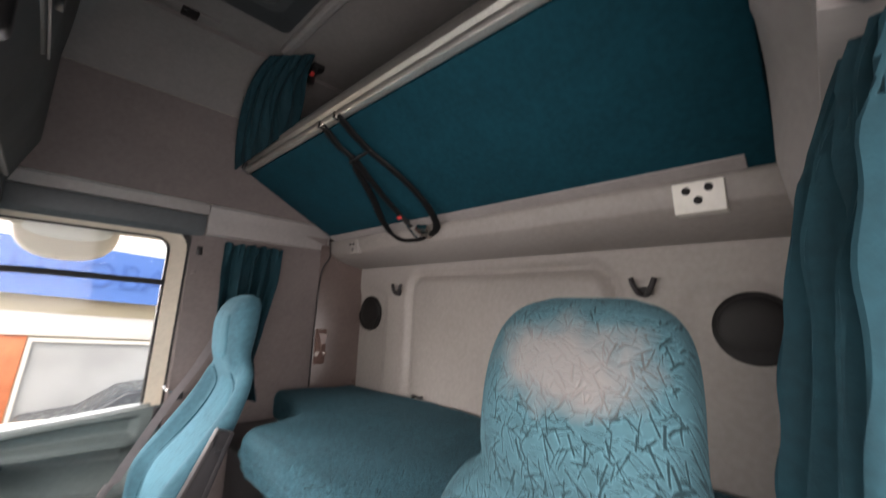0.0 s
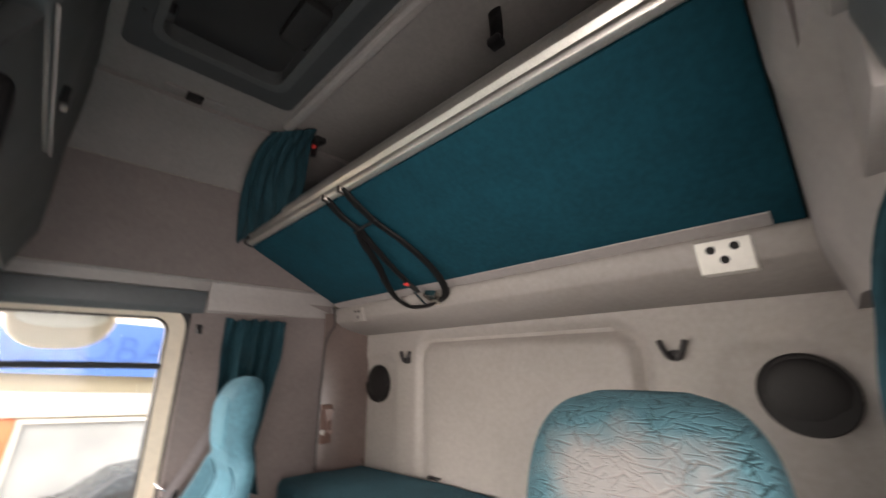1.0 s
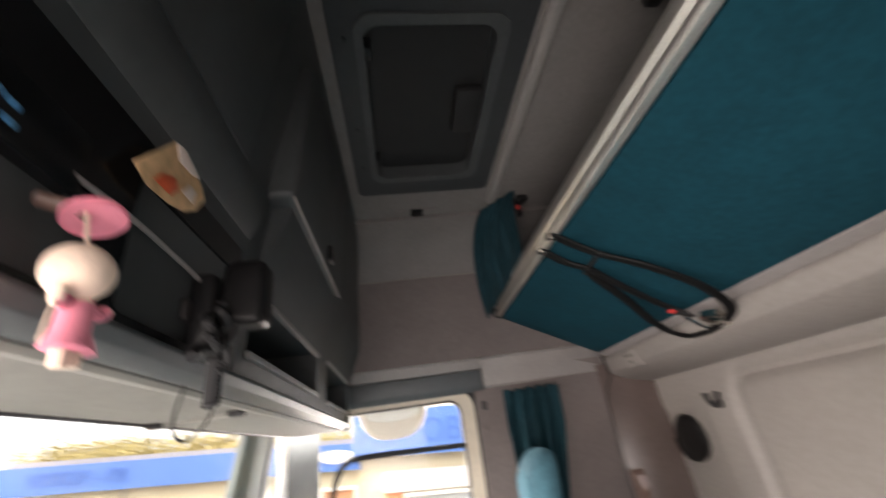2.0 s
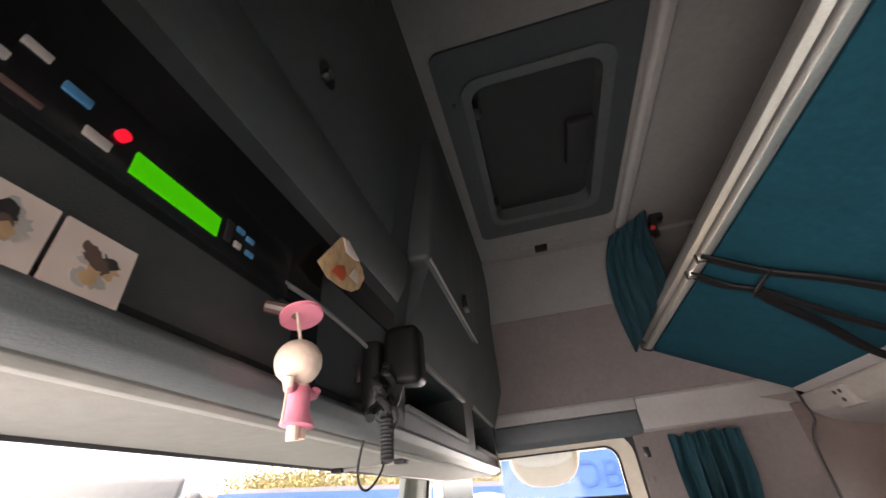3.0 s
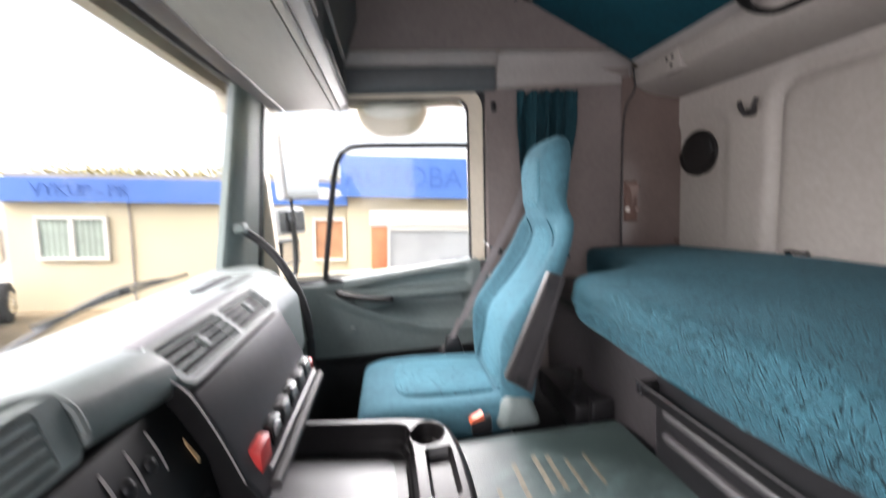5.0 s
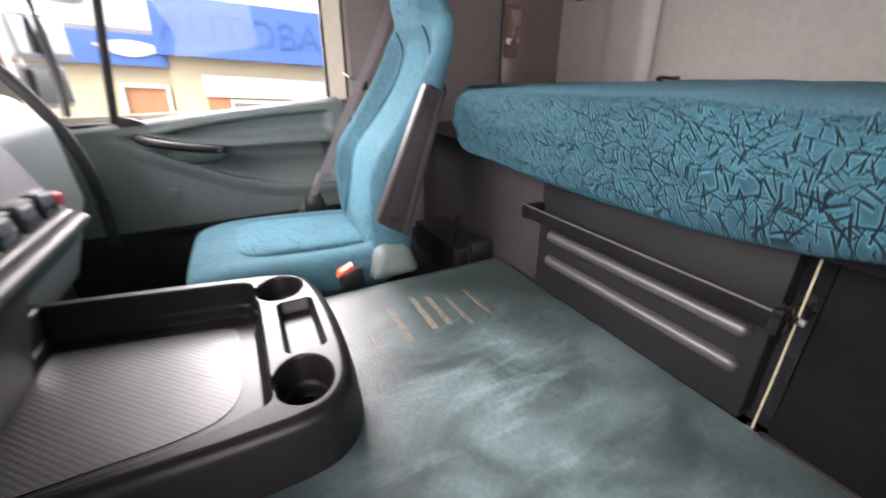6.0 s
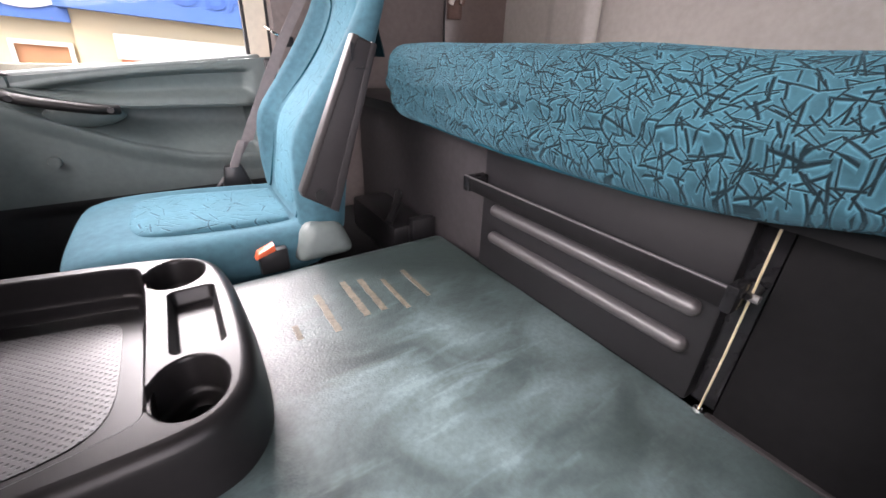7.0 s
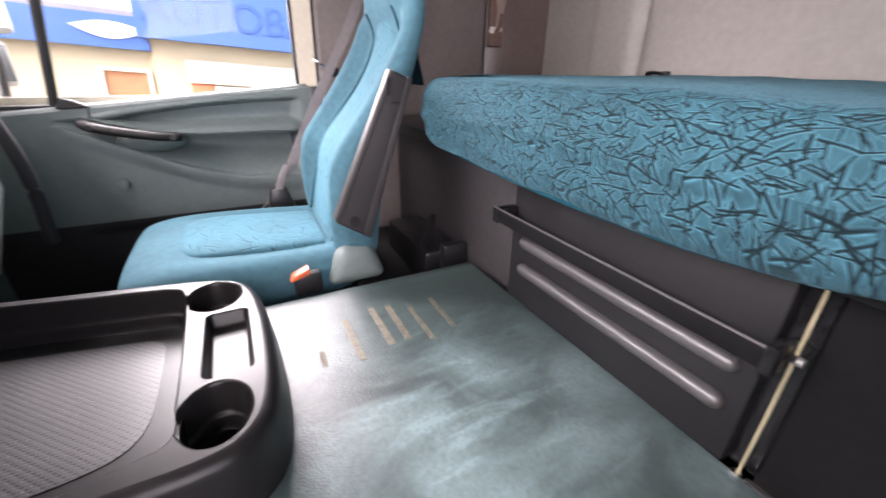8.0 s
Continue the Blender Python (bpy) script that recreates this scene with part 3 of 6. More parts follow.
def make_door(name, m, label):
    d = thing(name, label, "door", at=(1.0, m(2.64), 0.1), kind="structure")
    def mm(p):
        return (p[0], m(p[1]), p[2])
    lining = part("door_panel", thick(grid(260, 240, lambda u, v: mm(door_face(u, v))), 0.006), [M_door, M_rubber], d, "moulded green grey plastic door lining, black below")
    for p in lining.data.polygons:
        if p.center.z < 0.588:
            p.material_index = 1
    part("door_skin", box(0.44, 1.50, min(m(2.69), m(2.715)), max(m(2.69), m(2.715)), 0.1, 0.96), M_cream, d)
    part("sill", hexa([mm(p) for p in ((0.52, 2.60, 0.892), (1.455, 2.60, 0.970), (1.455, 2.67, 0.970), (0.52, 2.67, 0.892), (0.52, 2.612, 0.916), (1.455, 2.612, 0.998), (1.455, 2.67, 0.998), (0.52, 2.67, 0.916))], 0.008), M_dash, d, "pale grey window sill")
    # painted frame round the glass
    def at(a, b, dd):
        return (a, m(float(door_y(b)) + dd - 0.005), b)
    outer = rounded(0.50, 1.49, 0.85, 1.742, (0.02, 0.02, 0.09, 0.05))
    hole = rounded(0.565, 1.432, 0.89, 1.700, (0.02, 0.02, 0.06, 0.06))
    part("window_frame", holed(outer, [hole], at, 0.05), M_cream, d, "cream painted window frame")
    part("gasket", holed(rounded(0.5325, 1.446, 0.86, 1.707, (0.02, 0.02, 0.07, 0.05)), [rounded(0.56, 1.422, 0.89, 1.694, (0.02, 0.02, 0.055, 0.05))], lambda a, b, dd: (a, m(float(door_y(b)) + dd + 0.006), b), 0.02), M_rubber, d, "black rubber gasket")
    part("seal", holed(rounded(0.49, 1.512, 0.93, 1.757, (0.02, 0.02, 0.10, 0.06)), [rounded(0.503, 1.491, 0.94, 1.743, (0.02, 0.02, 0.09, 0.05))], lambda a, b, dd: (a, m(float(door_y(b)) + dd - 0.008), b), 0.05), M_rubber, d, "black door seal")
    pane = part("pane", sweep([(0.53, 0.0), (1.46, 0.0), (1.46, 0.004), (0.53, 0.004)], [lambda a, b, z=z: (a, m(float(door_y(z)) + 0.02 + b), z) for z in (0.87, 1.72)]), M_glass, d, "clear door glass")
    pane.visible_shadow = False
    pts = [(0.748, 0.915), (0.79, 1.15), (0.835, 1.38), (0.862, 1.465), (0.90, 1.505), (0.97, 1.518), (1.2, 1.513), (1.44, 1.505)]
    part("glass_rail", tube(spline([(x, m(float(door_y(z)) + 0.012), z) for x, z in pts], 6), 0.0125, 10), M_rubber, d, "black frame of the sliding pane")
    part("rail_foot", hexa([mm(p) for p in ((0.762, 2.59, 0.932), (0.845, 2.59, 0.937), (0.845, 2.64, 0.937), (0.762, 2.64, 0.932), (0.775, 2.605, 0.962), (0.805, 2.605, 0.955), (0.805, 2.635, 0.955), (0.775, 2.635, 0.962))], 0.006), M_panel, d)
    # pull handle
    h = part("door_handle", tube(spline([(0.815, m(2.585), 0.895), (0.835, m(2.560), 0.886), (0.89, m(2.548), 0.873), (0.95, m(2.546), 0.861), (1.0, m(2.550), 0.852), (1.045, m(2.570), 0.846)], 6), 0.018, 14, 0.75), M_handle, d, "black pull handle")
    part("screw", merge(*[disc((x, m(y), z), (0, 1, 0), 0.008, 0.006) for x, y, z in ((0.837, 2.540, 0.886), (1.03, 2.54, 0.849))]), M_black, h)
    part("handle_bowl", ball((0.965, m(2.612), 0.832), (0.095, 0.030, 0.034)), M_door, d)
    part("door_knob", disc((0.862, m(2.604), 0.708), (0, 1, 0), 0.016, 0.03, 20, 0.006), M_door, d)
    part("latch", box(1.462, 1.495, min(m(2.59), m(2.63)), max(m(2.59), m(2.63)), 0.90, 0.985, 0.004), M_black, d, "black door latch plate")
    return d


make_door("door_1", lambda y: y, "green grey cab door with a clear window, closed")
near_door = make_door("door_2", other, "green grey driver door with a clear window, swung open")
hinge = Matrix.Translation((0.46, other(2.68), 0))
near_door.matrix_world = hinge @ Matrix.Rotation(radians(-78), 4, "Z") @ hinge.inverted() @ Matrix.Translation(near_door.location)

# A pillars and windscreen
for far in (1, 0):
    m = (lambda y: y) if far else other
    p = thing("pillar_%s" % ("far" if far else "near"), "grey green windscreen pillar lining", "pillar", at=(0.45, m(2.5), 0.9), kind="structure")
    low = [(0.410, 2.365), (0.458, 2.44), (0.482, 2.56), (0.482, 2.66), (0.36, 2.60), (0.36, 2.41)]
    top = [(0.568, 2.365), (0.598, 2.42), (0.614, 2.50), (0.614, 2.58), (0.52, 2.56), (0.52, 2.41)]

    def level(t):
        q = [Vector((*l0, 0)).lerp(Vector((*l1, 0)), t) for l0, l1 in zip(low, top)]
        pts = [(3 * q[i] + q[(i + 1) % 6]) / 4 if k else (q[i - 1] + 7 * q[i]) / 8 for i in range(6) for k in (0, 1)]
        pts = spline([*pts, pts[0]], 3)[:-1]
        return lambda a, b: (pts[a].x, m(pts[a].y), 0.90 + 0.86 * t)
    part("lining", sweep([(i, 0) for i in range(36)], [level(t / 10) for t in range(11)]), M_door, p, angle=40)
    part("seal", tube([(0.480, m(2.575), 0.93), (0.607, m(2.51), 1.74)], 0.012, 8), M_rubber, p, "black rubber seal")

ws = thing("windscreen", "wide clear windscreen with a dark edge", "windscreen", at=(0.4, CY, 1.0), kind="structure")


def screen(u, v, off=0.0):
    y = other(2.46) + u * (2.46 - other(2.46))
    k = abs(y - CY) / 0.95
    bow = 0.10 * k ** 4
    return (0.30 + off + bow * (1 - 0.4 * v) + v * 0.28, y, 0.98 + v * 0.76)


g = part("pane", thick(grid(40, 10, screen), 0.004), M_glass, ws)
g.visible_shadow = False
part("top_band", thick(grid(40, 2, lambda u, v: screen(u, 0.93 + 0.12 * v, 0.006)), 0.004), M_arm, ws, "dark border along the top of the glass")
part("bottom_band", thick(grid(40, 2, lambda u, v: screen(u, -0.08 + 0.12 * v, 0.006)), 0.004), M_rubber, ws, "black border along the foot of the glass")
link("wall_front", box(0.2, 0.3, 0.36, 2.66, 0.1, 0.98), M_door, label="front bulkhead under the windscreen", kind="structure", category="wall")
link("roof_front", along_y([(0.50, 1.74), (0.60, 1.73), (0.60, 2.46), (0.50, 2.46)], 0.36, 2.66), M_roof, label="front wall of the raised roof", kind="structure", category="wall")

# unseen outer skin, added so that no light leaks past the lining
for k, (p, n_) in enumerate((((0.36, 2.46, 2.70, 2.74, 1.70, 2.60), "skin_far"), ((0.36, 2.46, other(2.74), other(2.70), 1.70, 2.60), "skin_near"), ((0.36, 2.46, other(2.70), 2.70, 2.56, 2.60), "skin_roof"), ((2.42, 2.46, other(2.70), 2.70, 0.05, 2.56), "skin_rear"), ((1.52, 2.42, 2.67, 2.70, 0.05, 1.70), "skin_far_rear"), ((1.52, 2.42, other(2.70), other(2.67), 0.05, 1.70), "skin_near_rear"), ((0.36, 0.40, other(2.70), 2.70, 1.78, 2.56), "skin_front"))):
    link(n_, box(*p), M_cream, label="unseen cream cab skin added against light leaks", kind="structure", category="cab skin")

# ---- engine tunnel and tray ----
tun = thing("engine_tunnel", "engine cover in worn dark green embossed vinyl", "engine cover", at=(1.2, CY, 0.1))
cover_line = [(0.90, 0.1), (0.93, 0.46), (0.94, 0.50), (0.957, 0.535), (0.985, 0.562), (1.025, 0.578), (1.075, 0.585)] + [(1.075 + 0.785 * k / 24, 0.585) for k in range(1, 24)] + [(1.86, 0.585), (1.885, 0.577), (1.90, 0.56), (1.92, 0.50), (1.94, 0.1)]


def cover_rise(x, y):
    """The mat bulges a little over the gearbox."""
    return 0.016 * math.exp(-((x - 1.34) / 0.10) ** 2 - ((y - 1.17) / 0.07) ** 2)


part("cover", sweep(cover_line, [lambda a, b, x=x: (x, a, b + (cover_rise(x, a) if b > 0.57 else 0)) for x in np.linspace(0.45, 1.695, 46)]), M_vinyl, tun)
random.seed(4)
for x, y0, y1, w in ((1.522, 1.635, 1.751, 0.010), (1.468, 1.619, 1.739, 0.010), (1.426, 1.636, 1.762, 0.013), (1.392, 1.636, 1.77, 0.014), (1.331, 1.619, 1.749, 0.013), (1.270, 1.63, 1.672, 0.010)):
    n = 14
    left = [(x - w / 2 * random.uniform(0.8, 1.1), y0 + (y1 - y0) * i / n) for i in range(n + 1)]
    right = [(x + w / 2 * random.uniform(0.8, 1.1), y0 + (y1 - y0) * i / n) for i in range(n, -1, -1)]
    part("residue", along_z(left + right, 0.5845, 0.5858), M_patch, tun, "tan strip of old adhesive")

tr = thing("storage_tray", "black plastic storage tray with two cup holders", "tray", at=(0.95, 1.63, 0.585))
outline = [(0.66, 1.965), (0.80, 1.937), (0.93, 1.912), (1.02, 1.894), (1.08, 1.881), (1.13, 1.864), (1.165, 1.838), (1.186, 1.79), (1.197, 1.70), (1.199, 1.60), (1.195, 1.525), (1.182, 1.470), (1.152, 1.434), (1.11, 1.422), (1.05, 1.420), (0.98, 1.4205), (0.85, 1.425), (0.66, 1.432)]
pts = [(p.x, p.y) for p in spline([(a, b, 0) for a, b in outline], 7)]
recess = [(0.70, 1.928), (0.85, 1.898), (0.95, 1.878), (1.00, 1.868), (1.03, 1.862), (1.058, 1.850), (1.071, 1.825), (1.078, 1.75), (1.080, 1.68), (1.081, 1.60), (1.081, 1.54), (1.081, 1.50), (1.0795, 1.480), (1.072, 1.471), (1.05, 1.4645), (1.02, 1.458), (0.97, 1.450), (0.90, 1.448), (0.80, 1.449), (0.70, 1.451)]
rec = [(p.x, p.y) for p in spline([(a, b, 0) for a, b in recess], 3)]
mat_line = [(0.72, 1.86), (0.85, 1.835), (0.94, 1.818), (0.99, 1.808), (1.018, 1.795), (1.029, 1.765), (1.031, 1.65), (1.028, 1.598), (1.014, 1.563), (0.985, 1.545), (0.93, 1.536), (0.85, 1.534), (0.72, 1.530)]
mat_pts = [(p.x, p.y) for p in spline([(a, b, 0) for a, b in mat_line], 4)]


def ring(cx, cy, r, n=32, long=1.0):
    return [(cx + r * math.cos(2 * math.pi * k / n), cy + r * long * math.sin(2 * math.pi * k / n)) for k in range(n)]


def shrink(lp, d):
    """The outline moved inwards by d, square to itself."""
    n, out = len(lp), []
    area = sum(lp[i - 1][0] * lp[i][1] - lp[i][0] * lp[i - 1][1] for i in range(n))
    sg = 1 if area > 0 else -1
    for i in range(n):
        ns = []
        for a, b in ((lp[i - 1], lp[i]), (lp[i], lp[(i + 1) % n])):
            e = Vector((b[0] - a[0], b[1] - a[1]))
            if e.length > 1e-9:
                ns.append(Vector((-e.y, e.x)).normalized() * sg)
        m = sum(ns, Vector((0, 0))).normalized()
        m = m / max(0.6, m.dot(ns[0]))
        out.append((lp[i][0] + m.x * d, lp[i][1] + m.y * d))
    return out


slot = rounded(1.104, 1.170, 1.565, 1.732, 0.012)
cups = [(1.1175, 1.795, 0.0465, 0.0545), (1.1225, 1.503, 0.0435, 0.0555)]


def joined(loop, cx, cy, rx, ry, n=40):
    """The outline with a round cup cut into it where the two overlap."""
    inside = [((a - cx) / rx) ** 2 + ((b - cy) / ry) ** 2 < 1 for a, b in loop]
    k = next(i for i in range(len(loop)) if inside[i] and not inside[i - 1])
    loop, inside = loop[k:] + loop[:k], inside[k:] + inside[:k]
    rest = [p for p, q in zip(loop, inside) if not q]
    t0, t1 = (math.atan2((p[1] - cy) / ry, (p[0] - cx) / rx) for p in (rest[-1], rest[0]))
    while t1 < t0:
        t1 += 2 * math.pi
    if abs((t0 + t1) / 2 % (2 * math.pi) - math.pi) < math.pi / 2:
        t1 -= 2 * math.pi
    return rest + [(cx + rx * math.cos(t0 + (t1 - t0) * i / n), cy + ry * math.sin(t0 + (t1 - t0) * i / n)) for i in range(1, n)]


def closer(loop, step=0.005):
    out = []
    for a, b in zip(loop, loop[1:] + loop[:1]):
        k = max(1, int(math.dist(a, b) / step))
        out += [(a[0] + (b[0] - a[0]) * i / k, a[1] + (b[1] - a[1]) * i / k) for i in range(k)]
    return out


hollow = closer(rec)
for cup in cups:
    hollow = joined(hollow, *cup)
holes = [hollow, slot]
bm = bmesh.new()
top = [[bm.verts.new((a, b, 0.675)) for a, b in lp] for lp in [shrink(pts, 0.016), *holes]]
es = [bm.edges.new((vs[i], vs[(i + 1) % len(vs)])) for vs in top for i in range(len(vs))]
bmesh.ops.triangle_fill(bm, use_beauty=True, use_dissolve=False, edges=es)


def skirt(bm, start, loops, close=False):
    prev = start
    for lp in loops:
        cur = [bm.verts.new(c) for c in lp]
        for i in range(len(cur)):
            j = (i + 1) % len(cur)
            bm.faces.new((prev[i], prev[j], cur[j], cur[i]))
        prev = cur
    if close:
        bm.faces.new(prev)


def lower(lp, z):
    return [(a, b, z) for a, b in lp]


skirt(bm, top[0], [lower(shrink(pts, d), z) for d, z in ((0.0125, 0.6745), (0.009, 0.673), (0.006, 0.6708), (0.003, 0.6675), (0.001, 0.6635), (-0.0005, 0.6585), (-0.0015, 0.652), (-0.003, 0.640), (-0.005, 0.625), (-0.007, 0.610))] + [lower(shrink(pts, -0.008), 0.586)])
skirt(bm, top[1], [lower(shrink(hollow, d), z) for d, z in ((0.0015, 0.6742), (0.003, 0.672), (0.004, 0.668), (0.008, 0.632), (0.010, 0.6275), (0.0125, 0.6262), (0.0145, 0.6235), (0.016, 0.614), (0.019, 0.6075), (0.022, 0.6054))])
skirt(bm, top[2], [lower(shrink(slot, 0.003), 0.672), lower(shrink(slot, 0.005), 0.655), lower(shrink(slot, 0.008), 0.6505), lower(shrink(slot, 0.0095), 0.650), lower(shrink(slot, 0.012), 0.650)], True)
tray_body = part("body", bm, M_tray, tr, "moulded black tray with raised rim", angle=60)
for p in tray_body.data.polygons:
    if p.center.z > 0.6748:
        p.use_smooth = False
part("floor", along_z(shrink(rec, 0.006), 0.598, 0.6052), M_tray, tr)
for cx, cy, rx, ry in cups:
    wall = [(q, rx - 0.001, ry - 0.001) for q in [math.radians(a) for a in range(100, 261, 8)]]
    outer = [(cx + a * math.cos(q), cy + b * math.sin(q)) for q, a, b in wall]
    inner = [(cx + (a - 0.0025) * math.cos(q), cy + (b - 0.0025) * math.sin(q)) for q, a, b in reversed(wall)]
    part("cup_wall", along_z(outer + inner, 0.600, 0.6635), M_tray, tr, "thin curved wall of the cup holder")
    part("cup_floor", along_z([(cx + (rx - 0.004) * math.cos(q), cy + (ry - 0.004) * math.sin(q)) for q in [2 * math.pi * k / 32 for k in range(32)]], 0.596, 0.6066), M_panel, tr, "dark floor of the cup holder")
part("liner", along_z(mat_pts, 0.600, 0.6065), M_dots, tr, "dimpled floor of the tray")

# ---- lower bunk ----
lb = thing("lower_bunk_base", "charcoal lower bunk base with storage locker", "bunk base", at=(2.0, CY, 0.1))
part("near_panel", box(1.70, 1.73, 0.44, 1.183, 0.1, 0.872), M_panel, lb)
part("far_panel", box(1.745, 1.775, 1.69, 2.50, 0.1, 0.872), M_bulk, lb)
part("slab", box(1.655, 2.33, 0.52, 2.46, 0.873, 0.899), M_black, lb)
lk = part("locker_flap", box(1.685, 1.745, 1.216, 1.688, 0.592, 0.871, 0.006), M_dark, lb, "charcoal locker flap with two ribs")
for z in (0.735, 0.676):
    bow = [math.radians(6 * k) for k in range(16)]
    cap = [(1.682, 1.2475 - 0.0125 * math.cos(q), 0.0125 * math.sin(q)) for q in bow] + [(1.682, 1.6375 + 0.0125 * math.sin(q), 0.0125 * math.cos(q)) for q in bow]
    rib, rings = bmesh.new(), []
    for px, py, r in cap:
        rings.append([rib.verts.new((px + r * math.cos(q), py, z + r * math.sin(q))) for q in [k * math.pi / 10 for k in range(20)]] if r > 1e-4 else [rib.verts.new((px, py, z))])
    for p, q in zip(rings, rings[1:]):
        for k in range(20):
            corners = []
            for v in (p[k % len(p)], p[(k + 1) % len(p)], q[(k + 1) % len(q)], q[k % len(q)]):
                if v not in corners:
                    corners.append(v)
            rib.faces.new(corners)
    part("rib", rib, M_rib, lk, "raised rounded rib", angle=80)
part("stile", box(1.705, 1.74, 1.186, 1.2155, 0.592, 0.871), M_gloss, lb, "black edge beside the flap")
part("edge_strip", box(1.692, 1.70, 0.6, 1.19, 0.584, 0.5885, 0.001), M_edge, lb, "dusty edging along the mat")
gr = thing("grab_bar", "black steel bar across the locker flap", "bar", at=(1.65, 1.45, 0.78))
part("bar", along_y([(1.6385, 0.774), (1.6430, 0.774), (1.6405, 0.800), (1.6360, 0.801)], 1.206, 1.690, 0.001), M_panel, gr)
# thin paler tube stands in for the highlight along the bar's edge
part("lip", tube([(1.6375, 1.206, 0.8015), (1.6375, 1.690, 0.8015)], 0.0020, 10), M_rib, gr, "paler tube added for the highlight on the upper edge")
part("end_plate", box(1.634, 1.668, 1.194, 1.207, 0.772, 0.806, 0.003), M_gloss, gr, "bent end plate of the bar")
part("bracket", box(1.634, 1.684, 1.672, 1.692, 0.772, 0.802, 0.003), M_gloss, gr)
part("bracket", tube(spline([(1.660, 1.199, 0.790), (1.672, 1.197, 0.789), (1.70, 1.200, 0.786)], 4), 0.011, 10, 0.45), M_black, gr, "curled end of the bar")
part("pin", disc((1.665, 1.190, 0.788), (0, 1, 0), 0.005, 0.016), M_silver, gr, "worn steel pivot pin")
link("stay_rod", tube([(1.683, 1.196, 0.598), (1.672, 1.192, 0.70), (1.662, 1.190, 0.872)], 0.0014, 10), M_rod, label="thin pale brass stay rod beside the locker", category="rod")
link("rod_clip", box(1.678, 1.688, 1.192, 1.203, 0.590, 0.600, 0.002), M_chrome, label="small steel clip at the rod foot", category="clip")

mat_out = [(1.58, 0.55), (1.575, 1.2), (1.58, 1.86), (1.588, 1.905), (1.61, 1.935), (1.66, 1.955), (1.80, 1.99), (1.88, 2.2), (1.90, 2.455), (2.322, 2.42), (2.322, 0.55)]


def mattress_top(x, y):
    return 1.032 + 0.008 * math.sin(y * 4.1 + 0.6) + 0.006 * math.sin(x * 7 + y * 3)


bm = along_z(mat_out, 0.900, 1.032)
soften(bm, 0.034, 5)
bmesh.ops.subdivide_edges(bm, edges=[e for e in bm.edges if e.calc_length() > 0.15], cuts=6, use_grid_fill=True)
cuts = [((0, 0, 0.912 + 0.0085 * k), (0, 0, 1)) for k in range(12)] + [((0, 0.60 + 0.026 * k, 0), (0, 1, 0)) for k in range(52)]
for co, no in cuts:
    bmesh.ops.bisect_plane(bm, geom=bm.verts[:] + bm.edges[:] + bm.faces[:], plane_co=co, plane_no=no)
for v in bm.verts:
    f = smoothstep(0.92, 1.03, v.co.z)
    v.co.z += f * (mattress_top(v.co.x, v.co.y) - 1.032) + 0.004 * noise.noise(v.co * 9)
    hang = smoothstep(1.655, 1.62, v.co.x) * smoothstep(0.945, 0.905, v.co.z)
    v.co.z += hang * float(np.interp(v.co.y, [0.55, 1.0, 1.12, 1.19, 1.30, 1.55, 1.80, 1.95], [0.022, 0.020, 0.008, -0.010, -0.021, -0.022, -0.014, -0.010]))
    if v.co.x < 1.62:
        crest = 0.968 - 0.010 * (v.co.y - 1.2) + 0.006 * math.sin(v.co.y * 5)
        v.co.x += 0.008 * noise.noise(v.co * 7) + 0.005 * noise.noise(Vector((v.co.y * 34, v.co.z * 12, 3))) * smoothstep(0.96, 0.90, v.co.z) - 0.006 * math.sin((v.co.z - 0.9) / 0.13 * math.pi) - 0.007 * math.exp(-((v.co.z - crest) / 0.010) ** 2) + 0.004 * math.exp(-((v.co.z - crest + 0.022) / 0.008) ** 2)
mt = thing("mattress", "teal pressed velour mattress on the lower bunk", "mattress", at=(1.95, CY, 0.90))
part("cover", bm, M_pressed, mt)
part("hem", tube(spline([(1.606, 0.56, 0.925), (1.604, 1.0, 0.922), (1.602, 1.12, 0.910), (1.602, 1.2, 0.894), (1.602, 1.32, 0.883), (1.603, 1.55, 0.881), (1.606, 1.80, 0.890), (1.610, 1.87, 0.893), (1.635, 1.92, 0.901), (1.69, 1.942, 0.904), (1.80, 1.97, 0.905)], 6), 0.004, 8), M_bunk, mt, "stitched lower hem")

ms = thing("mattress_strap", "short black strap end between mattress and wall", "strap", at=(2.31, 1.90, 1.03))
part("webbing", tube(spline([(2.326, 1.93, 1.035), (2.312, 1.92, 1.048), (2.305, 1.90, 1.050), (2.308, 1.872, 1.047)], 4), 0.009, 8, 0.5), M_panel, ms)
part("end_clip", box(2.300, 2.318, 1.855, 1.875, 1.042, 1.054, 0.003), M_black, ms, "black end clip")

# ---- upper bunk ----
ub = thing("upper_bunk", "folded up upper bunk with teal cloth and aluminium rail", "bunk", at=(2.15, CY, 1.79))
ax, az = Vector((2.154 - 1.645, 0, 1.785 - 2.045)).normalized(), Vector((2.045 - 1.785, 0, 2.154 - 1.645)).normalized()


def bunk_at(s, y, h):
    p = Vector((1.648, 0, 2.043)) + ax * s + az * h
    return (p.x, y, p.z)


